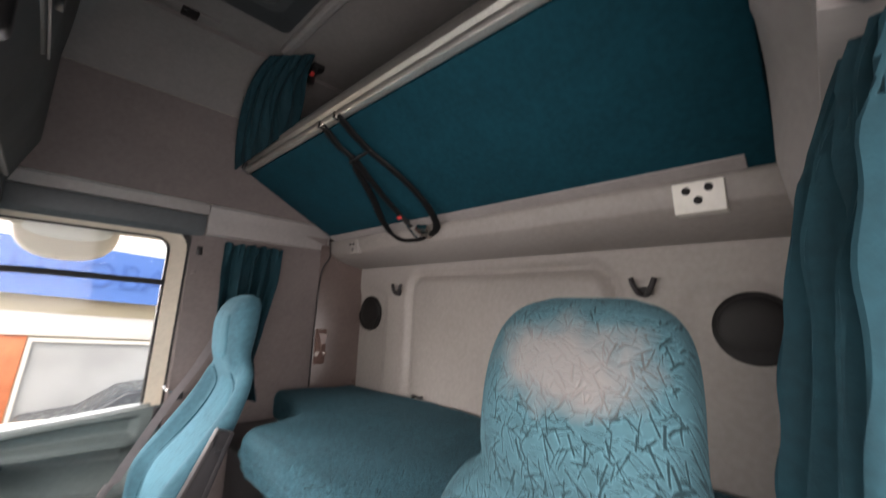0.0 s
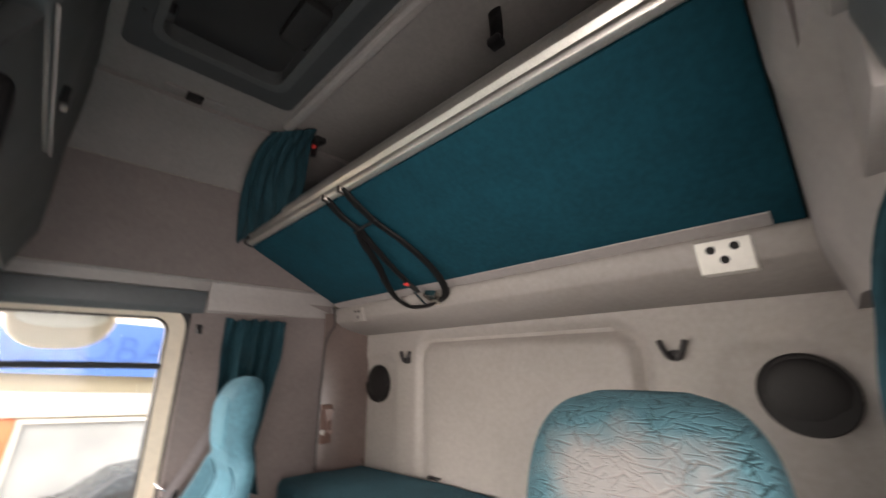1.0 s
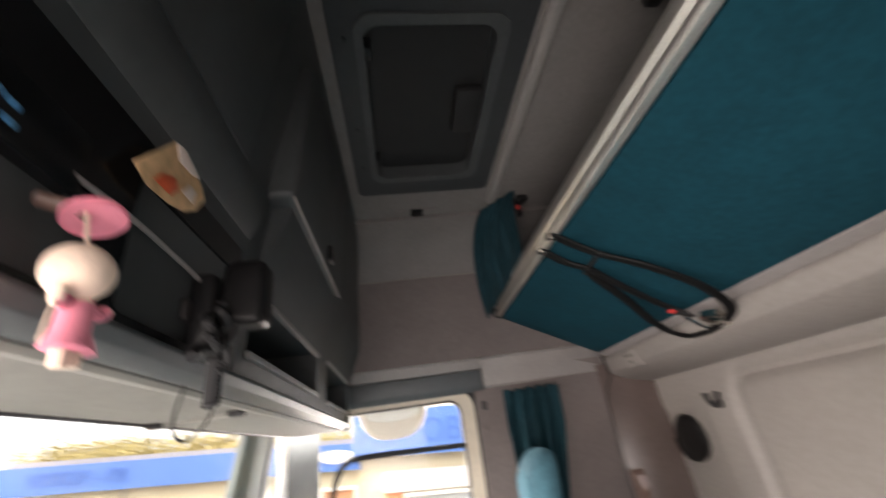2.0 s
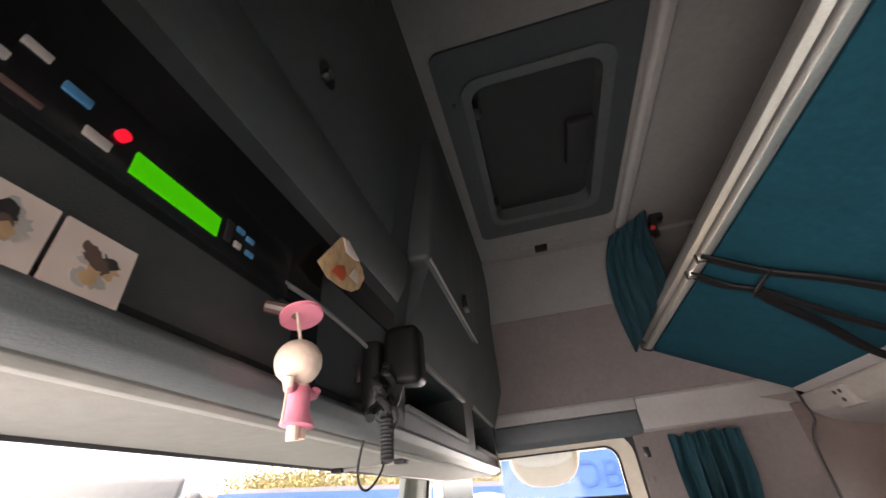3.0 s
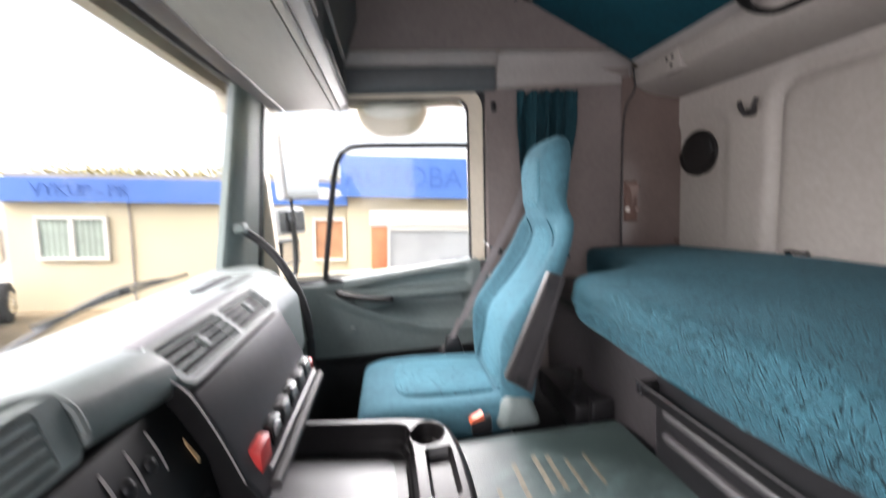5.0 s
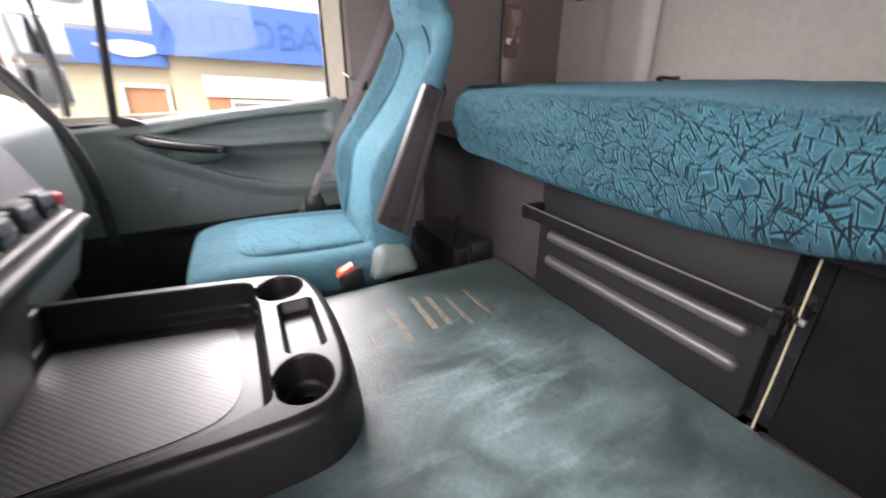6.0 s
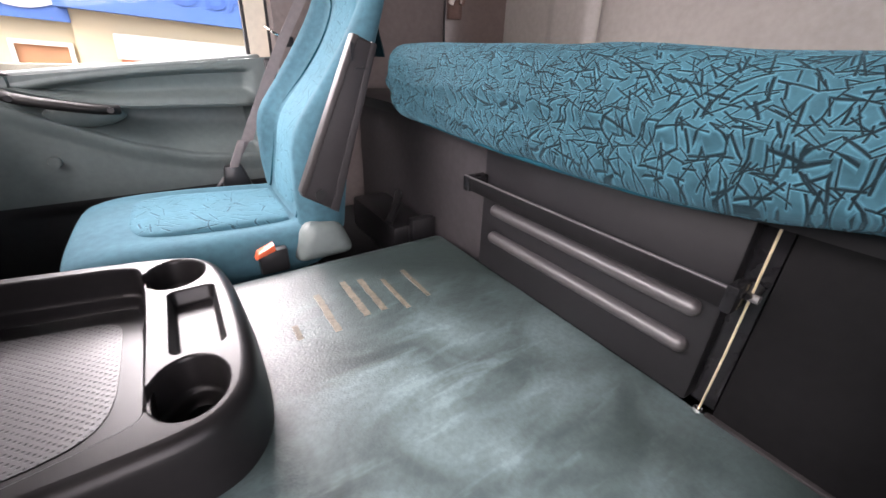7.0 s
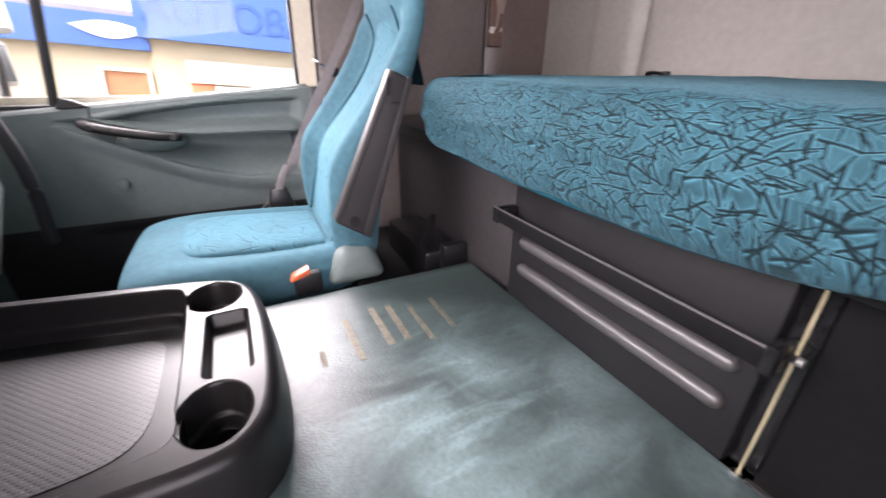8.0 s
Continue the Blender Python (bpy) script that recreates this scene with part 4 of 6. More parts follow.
part("panel", sweep([(0.03, 0), (0.583, 0), (0.583, 0.05), (0.03, 0.05)], [lambda a, b, y=y: bunk_at(a, y, b) for y in np.linspace(0.585, 2.44, 24)], 0.006), M_bunk, ub, "teal cloth underside")
part("rail", sweep([(0.026, -0.001), (0.020, -0.010), (0.004, -0.012), (-0.006, -0.006), (-0.008, 0.004), (0.0, 0.009), (0.0, 0.019), (-0.018, 0.024), (-0.029, 0.038), (-0.030, 0.058), (-0.012, 0.077), (0.026, 0.080)], [lambda a, b, y=y: bunk_at(a, y, b) for y in (0.59, 2.40)], 0.002), M_rail, ub, "satin aluminium front rail")
part("rail_end", sweep([(0.03, -0.012), (-0.012, -0.014), (-0.034, 0.03), (-0.03, 0.062), (-0.01, 0.084), (0.03, 0.084)], [lambda a, b, y=y: bunk_at(a, y, b) for y in (2.40, 2.425)], 0.006), M_black, ub, "black end cap")
part("mattress", sweep([(0.035, 0.052), (0.57, 0.052), (0.57, 0.13), (0.035, 0.13)], [lambda a, b, y=y: bunk_at(a, y, b) for y in (0.62, 2.38)], 0.02), M_bunk, ub)
part("hinge_strip", sweep([(0.520, -0.002), (0.522, -0.005), (0.588, -0.007), (0.594, -0.002), (0.594, 0.01)], [lambda a, b, y=y: bunk_at(a, y, b) for y in (0.64, 2.43)]), M_trim, ub, "grey hinge strip")
for y in (1.60, 1.695):
    part("rail_clip", box(1.632, 1.66, y - 0.008, y + 0.008, 2.018, 2.042, 0.003), M_alu, ub)
# the restraint strap that hangs under the bunk
sp = thing("restraint_strap", "black webbing restraint strap looped under the bunk", "strap", at=(1.9, 1.7, 1.85))


def strap(rows, lift=0.012):
    return spline([bunk_at(a, y, -lift - d) for a, y, d in rows], 6)


part("webbing", tube(strap([(0.0, 1.695, 0), (0.09, 1.712, 0.004), (0.16, 1.705, 0.006), (0.21, 1.745, 0.006), (0.34, 1.80, 0.014), (0.46, 1.87, 0.02), (0.54, 1.885, 0.03), (0.575, 1.84, 0.045), (0.58, 1.78, 0.05)]), 0.015, 10, 0.5), M_panel, sp)
part("webbing", tube(strap([(0.0, 1.595, 0), (0.09, 1.602, 0.004), (0.16, 1.60, 0.006), (0.28, 1.575, 0.01), (0.42, 1.570, 0.016), (0.53, 1.60, 0.026), (0.565, 1.64, 0.04), (0.58, 1.73, 0.05), (0.58, 1.78, 0.05)]), 0.015, 10, 0.5), M_panel, sp)
part("webbing", tube(strap([(0.165, 1.70, 0.006), (0.20, 1.708, 0.008), (0.34, 1.735, 0.014), (0.46, 1.742, 0.022)]), 0.014, 10, 0.5), M_panel, sp)
bk = part("buckle", merge(box(-0.03, 0.03, -0.013, 0.013, -0.006, 0.006, 0.004), box(0.03, 0.05, -0.01, 0.01, -0.003, 0.003, 0.002)), M_rubber, sp, "black buckle with a red button")
bk.matrix_basis = Matrix.Translation(bunk_at(0.475, 1.743, -0.035)) @ ax.to_track_quat("X", "Z").to_matrix().to_4x4()
part("button", box(-0.028, -0.012, -0.011, 0.011, -0.012, -0.004, 0.002), M_red, bk, "red release button")
part("tongue", tube(strap([(0.50, 1.742, 0.035), (0.545, 1.74, 0.045), (0.575, 1.735, 0.05)]), 0.007, 8, 0.4), M_chrome, sp, "steel tongue")
part("clasp", tube(strap([(0.165, 1.735, 0.008), (0.155, 1.665, 0.01), (0.15, 1.585, 0.008)]), 0.007, 8, 0.5), M_dark, sp)
part("anchor", hexa([bunk_at(s, y, -h) for h in (0.065, 0.035) for s, y in ((0.515, 1.70), (0.585, 1.70), (0.585, 1.66), (0.53, 1.65))], 0.004), M_alu, sp, "steel anchor bracket")

# curtain of the upper bunk
bc = thing("bunk_end_curtain", "dark teal gathered curtain at the bunk end", "curtain", at=(1.68, 2.4, 2.05))


def end_cloth(u, v):
    """Cloth gathered under the roof and drawn down round the end of the rail; u runs from the outer edge to the inner."""
    top = Vector((1.585, 2.07, 2.425)).lerp(Vector((1.70, 1.925, 2.425)), u)
    mid = Vector((1.572, 2.20, 2.30)).lerp(Vector((1.675, 1.90, 2.27)), u)
    end = Vector((1.612, 2.425, 2.035)).lerp(Vector((1.652, 1.90, 2.10)), u)
    p = top * (1 - v) ** 2 + mid * 2 * v * (1 - v) + end * v * v
    gather = abs(math.sin(u * 13 + 3.0 * v + 0.6 * math.sin(v * 5))) * 1.1 - 0.5 + abs(math.sin(u * 21 - 4 * v + 1.3)) * 0.6 - 0.3 + math.sin(u * 6 + 7 * v) * 0.3
    p += Vector((-0.70, -0.56, -0.45)) * 0.022 * gather * (0.35 + 0.65 * math.sin(math.pi * min(1, v * 0.9 + 0.1)))
    p += Vector((-0.6, 0.6, 0.1)) * 0.035 * math.sin(math.pi * v) * (1 - u) ** 0.5
    return p


part("cloth", thick(grid(90, 40, end_cloth), 0.003), M_curtain, bc)
part("hem", tube([end_cloth(0, v / 10) for v in range(11)], 0.006, 8), M_curtain, bc)
bh = thing("belt_hook", "black belt catch with red button under the roof", "catch", at=(1.74, 2.0, 2.455))
part("arm", tube([(1.755, 2.02, 2.455), (1.745, 2.01, 2.42), (1.725, 1.985, 2.37), (1.72, 1.98, 2.33)], 0.013, 8, 0.5), M_black, bh)
part("head", box(1.735, 1.785, 2.0, 2.045, 2.425, 2.452, 0.006), M_black, bh)
part("button", box(1.708, 1.725, 1.963, 1.98, 2.362, 2.377, 0.003), M_red, bh, "red button")
rs = thing("roof_strap", "black folded strap hanging from the roof lining", "strap", at=(1.80, 1.09, 2.455))
part("webbing", tube(spline([(1.80, 1.09, 2.456), (1.80, 1.088, 2.43), (1.797, 1.085, 2.40), (1.802, 1.088, 2.37), (1.80, 1.09, 2.345)], 4), 0.022, 12, 0.4, up=(1, 0, 0)), M_panel, rs)
part("buckle", box(1.782, 1.818, 1.07, 1.11, 2.335, 2.36, 0.005), M_black, rs, "black plastic buckle")

# ---- roof fittings ----
hf = thing("roof_hatch", "dark grey roof hatch with recessed closed cover", "roof hatch", at=(1.32, CY, 2.455))
part("frame", holed(rounded(1.066, 1.584, other(1.925), 1.925, 0.03), [rounded(1.135, 1.505, other(1.825), 1.825, 0.045)], lambda a, b, d: (a, b, 2.445 + d), 0.02), M_hatch, hf, "slate plastic frame")
part("rim", holed(rounded(1.125, 1.522, other(1.838), 1.838, 0.05), [rounded(1.147, 1.49, other(1.81), 1.81, 0.045)], lambda a, b, d: (a, b, 2.437 + d), 0.06), M_console, hf)
part("cover", box(1.10, 1.55, other(1.87), 1.87, 2.492, 2.51), M_lid, hf, "dark inner cover")
part("grip", box(1.405, 1.495, 1.43, 1.61, 2.455, 2.493, 0.014), M_lid, hf, "dark grip on the cover")
for y in (1.25, 1.56, 1.75):
    part("screw", disc((1.10, y, 2.444), (0, 0, 1), 0.006, 0.006, 12), M_black, hf)
for y in (1.30, 1.74):
    part("catch", box(1.145, 1.165, y - 0.02, y + 0.02, 2.45, 2.49, 0.004), M_black, hf)
link("roof_rib", along_y([(1.602, 2.456), (1.606, 2.438), (1.618, 2.430), (1.640, 2.432), (1.652, 2.456)], other(2.03), 2.03, 0.003), M_trim, label="pale grey rib across the roof lining", kind="structure", category="trim")
dl = thing("dome_switch", "small grey switch plate on the roof lining", "switch", at=(1.3, 2.06, 2.455))
part("plate", box(1.205, 1.395, 2.055, 2.095, 2.446, 2.456, 0.004), M_roof, dl)
part("rocker", box(1.272, 1.325, 2.052, 2.098, 2.436, 2.450, 0.004), M_gloss, dl, "black rocker")

# ---- overhead console ----
oc = thing("overhead_console", "dark slate overhead console with cabinets and open shelves", "console", at=(0.85, CY, 1.62))
plain = [(0.60, 1.70), (0.90, 1.632), (0.925, 1.648), (0.93, 1.70), (0.932, 1.82), (0.955, 1.96), (1.0, 2.26), (1.03, 2.456), (0.60, 2.456)]
open_shelf = [(0.60, 1.70), (0.90, 1.632), (0.925, 1.648), (0.93, 1.69), (0.72, 1.695), (0.72, 1.81), (0.932, 1.81), (0.992, 1.957), (1.0, 2.26), (1.03, 2.456), (0.60, 2.456)]
plain_far = [(0.60, 1.70), (0.90, 1.632), (0.925, 1.648), (0.93, 1.70), (0.932, 1.81), (0.992, 1.957), (1.0, 2.26), (1.03, 2.456), (0.60, 2.456)]
for y0, y1, prof in ((0.50, 1.25, plain), (1.25, 1.79, open_shelf), (1.79, 1.93, plain_far), (1.93, 2.40, open_shelf), (2.40, 2.47, plain_far)):
    part("carcass", along_y(prof, y0, y1), M_console, oc)
part("underside", along_y([(0.572, 1.73), (0.580, 1.705), (0.648, 1.650), (0.707, 1.632), (0.80, 1.6295), (0.882, 1.632), (0.882, 1.655), (0.60, 1.735)], 0.46, 2.42, 0.003), M_visor, oc, "cream underside panel above the windscreen")
part("header_strip", along_y([(0.640, 1.650), (0.646, 1.642), (0.660, 1.637), (0.703, 1.6275), (0.707, 1.634), (0.66, 1.66)], 0.46, 2.42, 0.002), M_stack, oc, "dark grey strip along the windscreen")
part("lip", along_y([(0.8845, 1.634), (0.887, 1.628), (0.893, 1.6255), (0.902, 1.6255), (0.907, 1.630), (0.905, 1.645), (0.8845, 1.645)], 0.46, 2.42, 0.001), M_visor, oc, "cream rounded lip")
part("fascia", along_y([(0.9075, 1.6315), (0.918, 1.632), (0.934, 1.6385), (0.941, 1.650), (0.939, 1.656), (0.9075, 1.656)], 0.46, 2.40, 0.002), M_fascia, oc, "slate front strip")
# a rod added where the underside has only a shaded seam
part("seam_rod", tube([(0.715, 1.435, 1.6285), (0.875, 1.405, 1.6285)], 0.0045, 10), M_visor, oc, "cream rod standing for the shaded seam")
for x, y in ((0.718, 1.434), (0.868, 1.404)):
    part("visor_clip", box(x - 0.012, x + 0.012, y - 0.018, y + 0.010, 1.6225, 1.632, 0.003), M_arm, oc, "dark visor clip")
part("end_cap", box(0.86, 0.938, 2.395, 2.44, 1.628, 1.70, 0.01), M_visor, oc)
for y0, y1, z, x in ((1.25, 1.785, 1.693, 0.934), (1.345, 1.785, 1.802, 0.936), (1.935, 2.40, 1.812, 0.936), (1.935, 2.40, 1.69, 0.934)):
    part("edge_strip", box(x - 0.008, x + 0.004, y0, y1, z - 0.005, z + 0.006, 0.002), M_trim, oc, "pale grey edging")
ud = part("cabinet_door", hexa([(0.95, 1.21, 1.962), (1.006, 1.21, 1.962), (1.006, 1.75, 1.962), (0.95, 1.75, 1.962), (0.98, 1.21, 2.33), (1.035, 1.24, 2.33), (1.035, 1.74, 2.33), (0.98, 1.75, 2.33)], 0.012, 3), M_console, oc, "bowed slate cabinet door")
part("edge_strip", box(1.0035, 1.0085, 1.215, 1.745, 1.957, 1.962, 0.001), M_trim, ud, "pale grey edging")
part("latch", box(1.006, 1.022, 1.53, 1.57, 1.985, 2.025, 0.004), M_black, ud, "black latch")
part("cd", hexa([(0.93, 0.56, 1.965), (0.962, 0.56, 1.965), (0.962, 1.12, 1.965), (0.93, 1.12, 1.965), (0.98, 0.56, 2.34), (1.018, 0.56, 2.34), (1.018, 1.12, 2.34), (0.98, 1.12, 2.34)], 0.008, 2), M_console, oc).name = "cabinet_door"
kn = part("lock", disc((0.968, 0.844, 2.046), (1, 0, -0.15), 0.017, 0.014, 20, 0.003), M_black, oc, "black lock with a chrome barrel")
part("barrel", disc((0.977, 0.844, 2.045), (1, 0, -0.15), 0.007, 0.006, 14), M_chrome, kn)
part("ledge", along_y([(0.925, 1.862), (0.940, 1.868), (0.958, 1.90), (0.965, 1.955), (0.94, 1.955)], 0.50, 1.20, 0.004), M_console, oc)
ip = part("instrument_panel", holed(rounded(0.50, 1.19, 1.650, 1.862, 0.02), [rounded(0.52, 0.90, 1.662, 1.735, 0.008), rounded(0.94, 1.165, 1.665, 1.80, 0.012)], lambda a, b, d: (0.936 - d, a, b), 0.03), M_gloss, oc, "black panel with radio and card slots")
part("slot_back", box(0.915, 0.9245, 0.51, 1.18, 1.655, 1.855), M_black, ip)
ra = part("radio", box(0.926, 0.941, 0.625, 0.872, 1.729, 1.786, 0.003), M_gloss, oc, "black radio with a lit green display")
part("display", box(0.9405, 0.9425, 0.697, 0.772, 1.738, 1.7555), M_green, ra, "lit green display")
part("lamp", disc((0.942, 0.685, 1.757), (1, 0, 0), 0.0042, 0.006, 14), M_redled, ra, "red power key")
for y, z, w, h, mt_ in ((0.682, 1.758, 0.016, 0.007, M_palekey), (0.664, 1.775, 0.016, 0.007, M_bluekey), (0.645, 1.752, 0.02, 0.004, M_brown), (0.64, 1.782, 0.014, 0.006, M_palekey), (0.628, 1.765, 0.012, 0.006, M_palekey), (0.802, 1.773, 0.010, 0.005, M_bluekey), (0.802, 1.758, 0.008, 0.006, M_palekey), (0.815, 1.771, 0.010, 0.005, M_bluekey), (0.817, 1.758, 0.010, 0.005, M_bluekey), (0.79, 1.765, 0.008, 0.02, M_arm)):
    part("key", box(0.940, 0.9425, y - w / 2 - 0.007, y + w / 2 - 0.007, z - h / 2 - 0.014, z + h / 2 - 0.014, 0.0008), mt_, ra)
part("trim_line", tube(spline([(0.939, 0.865, 1.745), (0.940, 0.93, 1.748), (0.940, 1.0, 1.746), (0.940, 1.06, 1.742), (0.938, 1.105, 1.734)], 6), 0.0028, 8), M_trim, ip, "pale curved trim line")
part("switch", box(0.928, 0.938, 1.05, 1.075, 1.69, 1.715, 0.003), M_arm, ip)
part("switch", box(0.928, 0.938, 1.10, 1.12, 1.70, 1.73, 0.003), M_arm, ip)
for k, (y0, y1) in enumerate(((0.640, 0.681), (0.6845, 0.7255))):
    cd = thing("picture_card", "white card with a blurred grey drawing in the panel", "card", "cards in the panel", at=(0.94, (y0 + y1) / 2, 1.658))
    part("sheet", box(0.937, 0.939, y0 - 0.002, y1 - 0.002, 1.650, 1.693), M_card, cd)
    rr = random.Random(20 + k)
    for i, col in enumerate((M_palekey, M_brown, M_palekey, M_tan, M_edge, M_palekey, M_brown, M_tan)):
        cy, cz = (y0 + y1) / 2 + rr.uniform(-0.007, 0.007), 1.672 + rr.uniform(-0.009, 0.010)
        ol = [(math.cos(t * 0.449) * 0.007 * rr.uniform(0.4, 1.1), math.sin(t * 0.449) * 0.006 * rr.uniform(0.5, 1.15)) for t in range(14)]
        part("drawing", sweep(ol, [lambda p, q, x=x: (x, cy + p, cz + q) for x in (0.9388, 0.9392 + i * 0.00005)]), col, cd, "blurred grey drawing")

fr = thing("air_freshener", "tan and orange paper air freshener on the console", "air freshener", at=(0.955, 0.99, 1.80))
tag_line = [(0.905, 1.790), (0.947, 1.850), (0.962, 1.853), (1.012, 1.838), (1.023, 1.828), (1.012, 1.806), (0.992, 1.792), (0.965, 1.785), (0.930, 1.782)]


def tag(lp, x):
    return sweep(lp, [lambda a, b, d=d: (x + d + (b - 1.79) * 0.10, a, b) for d in (0.0, 0.0014)], 0.0004)


part("paper", tag(tag_line, 0.9480), M_tan, fr)
part("print", tag([(0.948, 1.849), (0.962, 1.8525), (1.0, 1.842), (0.985, 1.836), (0.960, 1.834)], 0.9498), M_card, fr, "white header of the tag")
part("print", tag([(0.932, 1.790), (0.940, 1.803), (0.958, 1.812), (0.968, 1.803), (0.960, 1.791)], 0.9516), M_orange, fr, "orange corner")
part("print", tag([(0.975, 1.806), (0.985, 1.822), (0.998, 1.820), (0.997, 1.806)], 0.9516), M_card, fr, "pale bottle shape")

# hand held microphone with its holder and coiled cord
hm = thing("radio_handset", "black radio handset hanging on the console", "handset", at=(0.98, 1.08, 1.70))
part("case", hexa([(0.955, 1.055, 1.688), (1.012, 1.055, 1.684), (1.01, 1.105, 1.688), (0.955, 1.105, 1.692), (0.960, 1.058, 1.772), (1.010, 1.058, 1.772), (1.008, 1.108, 1.775), (0.960, 1.105, 1.775)], 0.012, 4), M_panel, hm)
part("holder", box(0.932, 0.958, 1.045, 1.085, 1.65, 1.75, 0.005), M_black, hm)
part("plug", tube([(0.975, 1.07, 1.69), (0.97, 1.065, 1.67), (0.96, 1.05, 1.65)], 0.010, 10), M_rubber, hm)
for k, (r, w, end) in enumerate(((0.006, 0.010, 1.640), (0.005, 0.012, 1.652), (0.0045, 0.008, 1.630))):
    twist = [(0.962 + 0.006 * k + w * 0.5 * math.cos(q * 0.55 + 2.1 * k), 1.052 + 0.012 * k - 0.0016 * q + w * math.sin(q * 0.55 + 2.1 * k), 1.715 + (end - 1.715) * q / 20) for q in range(21)]
    part("cord", tube(twist, r, 8), M_rubber, hm, "twisted black cord")
part("cord_sleeve", tube([(0.966, 1.052 + 0.0012 * (q % 2), 1.648 - 0.0022 * q) for q in range(24)], 0.0085, 10), M_rubber, hm, "ribbed cord sleeve")
part("cable", tube(spline([(0.955, 1.055, 1.665), (0.918, 1.098, 1.640), (0.903, 1.111, 1.612), (0.900, 1.113, 1.592), (0.900, 1.124, 1.577), (0.900, 1.150, 1.575), (0.900, 1.188, 1.592), (0.900, 1.210, 1.614), (0.900, 1.214, 1.642)], 8), 0.0018, 6), M_rubber, hm, "thin black cable loop")
hm.location.y += 0.018

# hanging doll, one plain mesh, with its suction disc
dollx, dolly = 0.975, 0.851
dress = [(0.0075, 1.640), (0.0095, 1.636), (0.0105, 1.628), (0.0105, 1.620), (0.0125, 1.613), (0.0145, 1.608), (0.012, 1.607)]
skirt_rings = bmesh.new()
loops_ = [[skirt_rings.verts.new((dollx + r * 0.8 * math.cos(k * math.pi / 8), dolly + 0.006 + (r + (0.006 if z < 1.615 and k in (3, 4, 5) else 0)) * math.sin(k * math.pi / 8), z)) for k in range(16)] for r, z in dress]
for p, q in zip(loops_, loops_[1:]):
    for k in range(16):
        skirt_rings.faces.new((p[k], p[(k + 1) % 16], q[(k + 1) % 16], q[k]))
skirt_rings.faces.new(loops_[0]), skirt_rings.faces.new(loops_[-1])
doll = link("hanging_doll", merge(ball((dollx, dolly, 1.655), (0.0185, 0.0195, 0.0185), 28), skirt_rings, tube(spline([(dollx, dolly + 0.013, 1.636), (dollx + 0.002, dolly + 0.022, 1.633), (dollx + 0.003, dolly + 0.026, 1.638)], 4), 0.0042, 10), tube(spline([(dollx, dolly - 0.002, 1.636), (dollx + 0.002, dolly - 0.012, 1.632), (dollx + 0.004, dolly - 0.016, 1.640)], 4), 0.0042, 10), tube([(dollx, dolly + 0.002, 1.612), (dollx, dolly + 0.003, 1.597)], 0.0045, 10), tube([(dollx, dolly + 0.012, 1.612), (dollx, dolly + 0.012, 1.599)], 0.0045, 10), tube([(dollx, dolly, 1.672), (dollx - 0.01, dolly + 0.004, 1.705)], 0.0014, 6), tube([(dollx + 0.004, dolly - 0.016, 1.638), (dollx + 0.003, dolly - 0.017, 1.606)], 0.0009, 6)), [M_skin, M_pink], label="small cream plush doll in a pink dress hanging", category="doll")
for p in doll.data.polygons:
    if 1.6065 < p.center.z < 1.6405 and (p.center - Vector((dollx, dolly + 0.006, p.center.z))).length < 0.0205 and (p.center - Vector((dollx, dolly, 1.655))).length > 0.0192:
        p.material_index = 1
dsk = thing("suction_hook", "pink suction disc holding the doll string", "hook", at=(0.945, 0.86, 1.705))
part("disc", disc((0.965, 0.863, 1.703), (0.3, -0.1, -0.95), 0.018, 0.004, 28, 0.001), M_pink, dsk)
part("stem", tube([(0.938, 0.848, 1.712), (0.965, 0.859, 1.704)], 0.006, 10), M_brown, dsk, "brown stem")

# ---- dashboard ----
db = thing("dashboard", "green grey moulded dashboard", "dashboard", at=(0.6, CY, 0.3))
prof = [(0.30, 0.95), (0.31, 1.025), (0.36, 1.04), (0.60, 1.055), (0.68, 1.035), (0.725, 0.97), (0.73, 0.80), (0.66, 0.60), (0.40, 0.45), (0.30, 0.45)]
part("top", along_y(prof, 0.46, 2.26, 0.015, 3), M_dash, db)
part("end_pod", soften(along_y([(0.30, 0.95), (0.33, 1.035), (0.42, 1.065), (0.54, 1.062), (0.61, 1.03), (0.65, 0.94), (0.66, 0.80), (0.60, 0.60), (0.40, 0.60)], 2.27, 2.44), 0.02, 4), M_dash, db, "rounded end of the dashboard")
for x in (0.50, 0.575):
    part("demister_slot", box(x - 0.016, x + 0.016, 2.02, 2.24, 1.044, 1.0565 - 0.02 * (x - 0.5), 0.002), M_arm, db, "dark demister slot")
stack_prof = [(0.60, 1.06), (0.68, 1.092), (0.720, 1.097), (0.722, 1.074), (0.768, 1.030), (0.789, 1.038), (0.815, 0.975), (0.84, 0.905), (0.862, 0.868), (0.85, 0.835), (0.77, 0.78), (0.72, 0.60), (0.60, 0.6)]
part("centre_panel", along_y(stack_prof, 1.372, 1.79, 0.008, 2), M_stack, db, "grey centre panel turned to the driver")
part("seam", along_y([(0.70, 1.085), (0.737, 1.0865), (0.786, 1.042), (0.816, 0.977), (0.841, 0.907), (0.863, 0.869), (0.84, 0.83), (0.76, 0.77), (0.68, 0.77)], 1.364, 1.3715), M_panel, db)
hood = [(0.55, 1.05), (0.62, 1.105), (0.69, 1.115), (0.725, 1.109), (0.745, 1.094), (0.754, 1.070), (0.752, 1.052), (0.735, 1.042), (0.60, 1.0)]
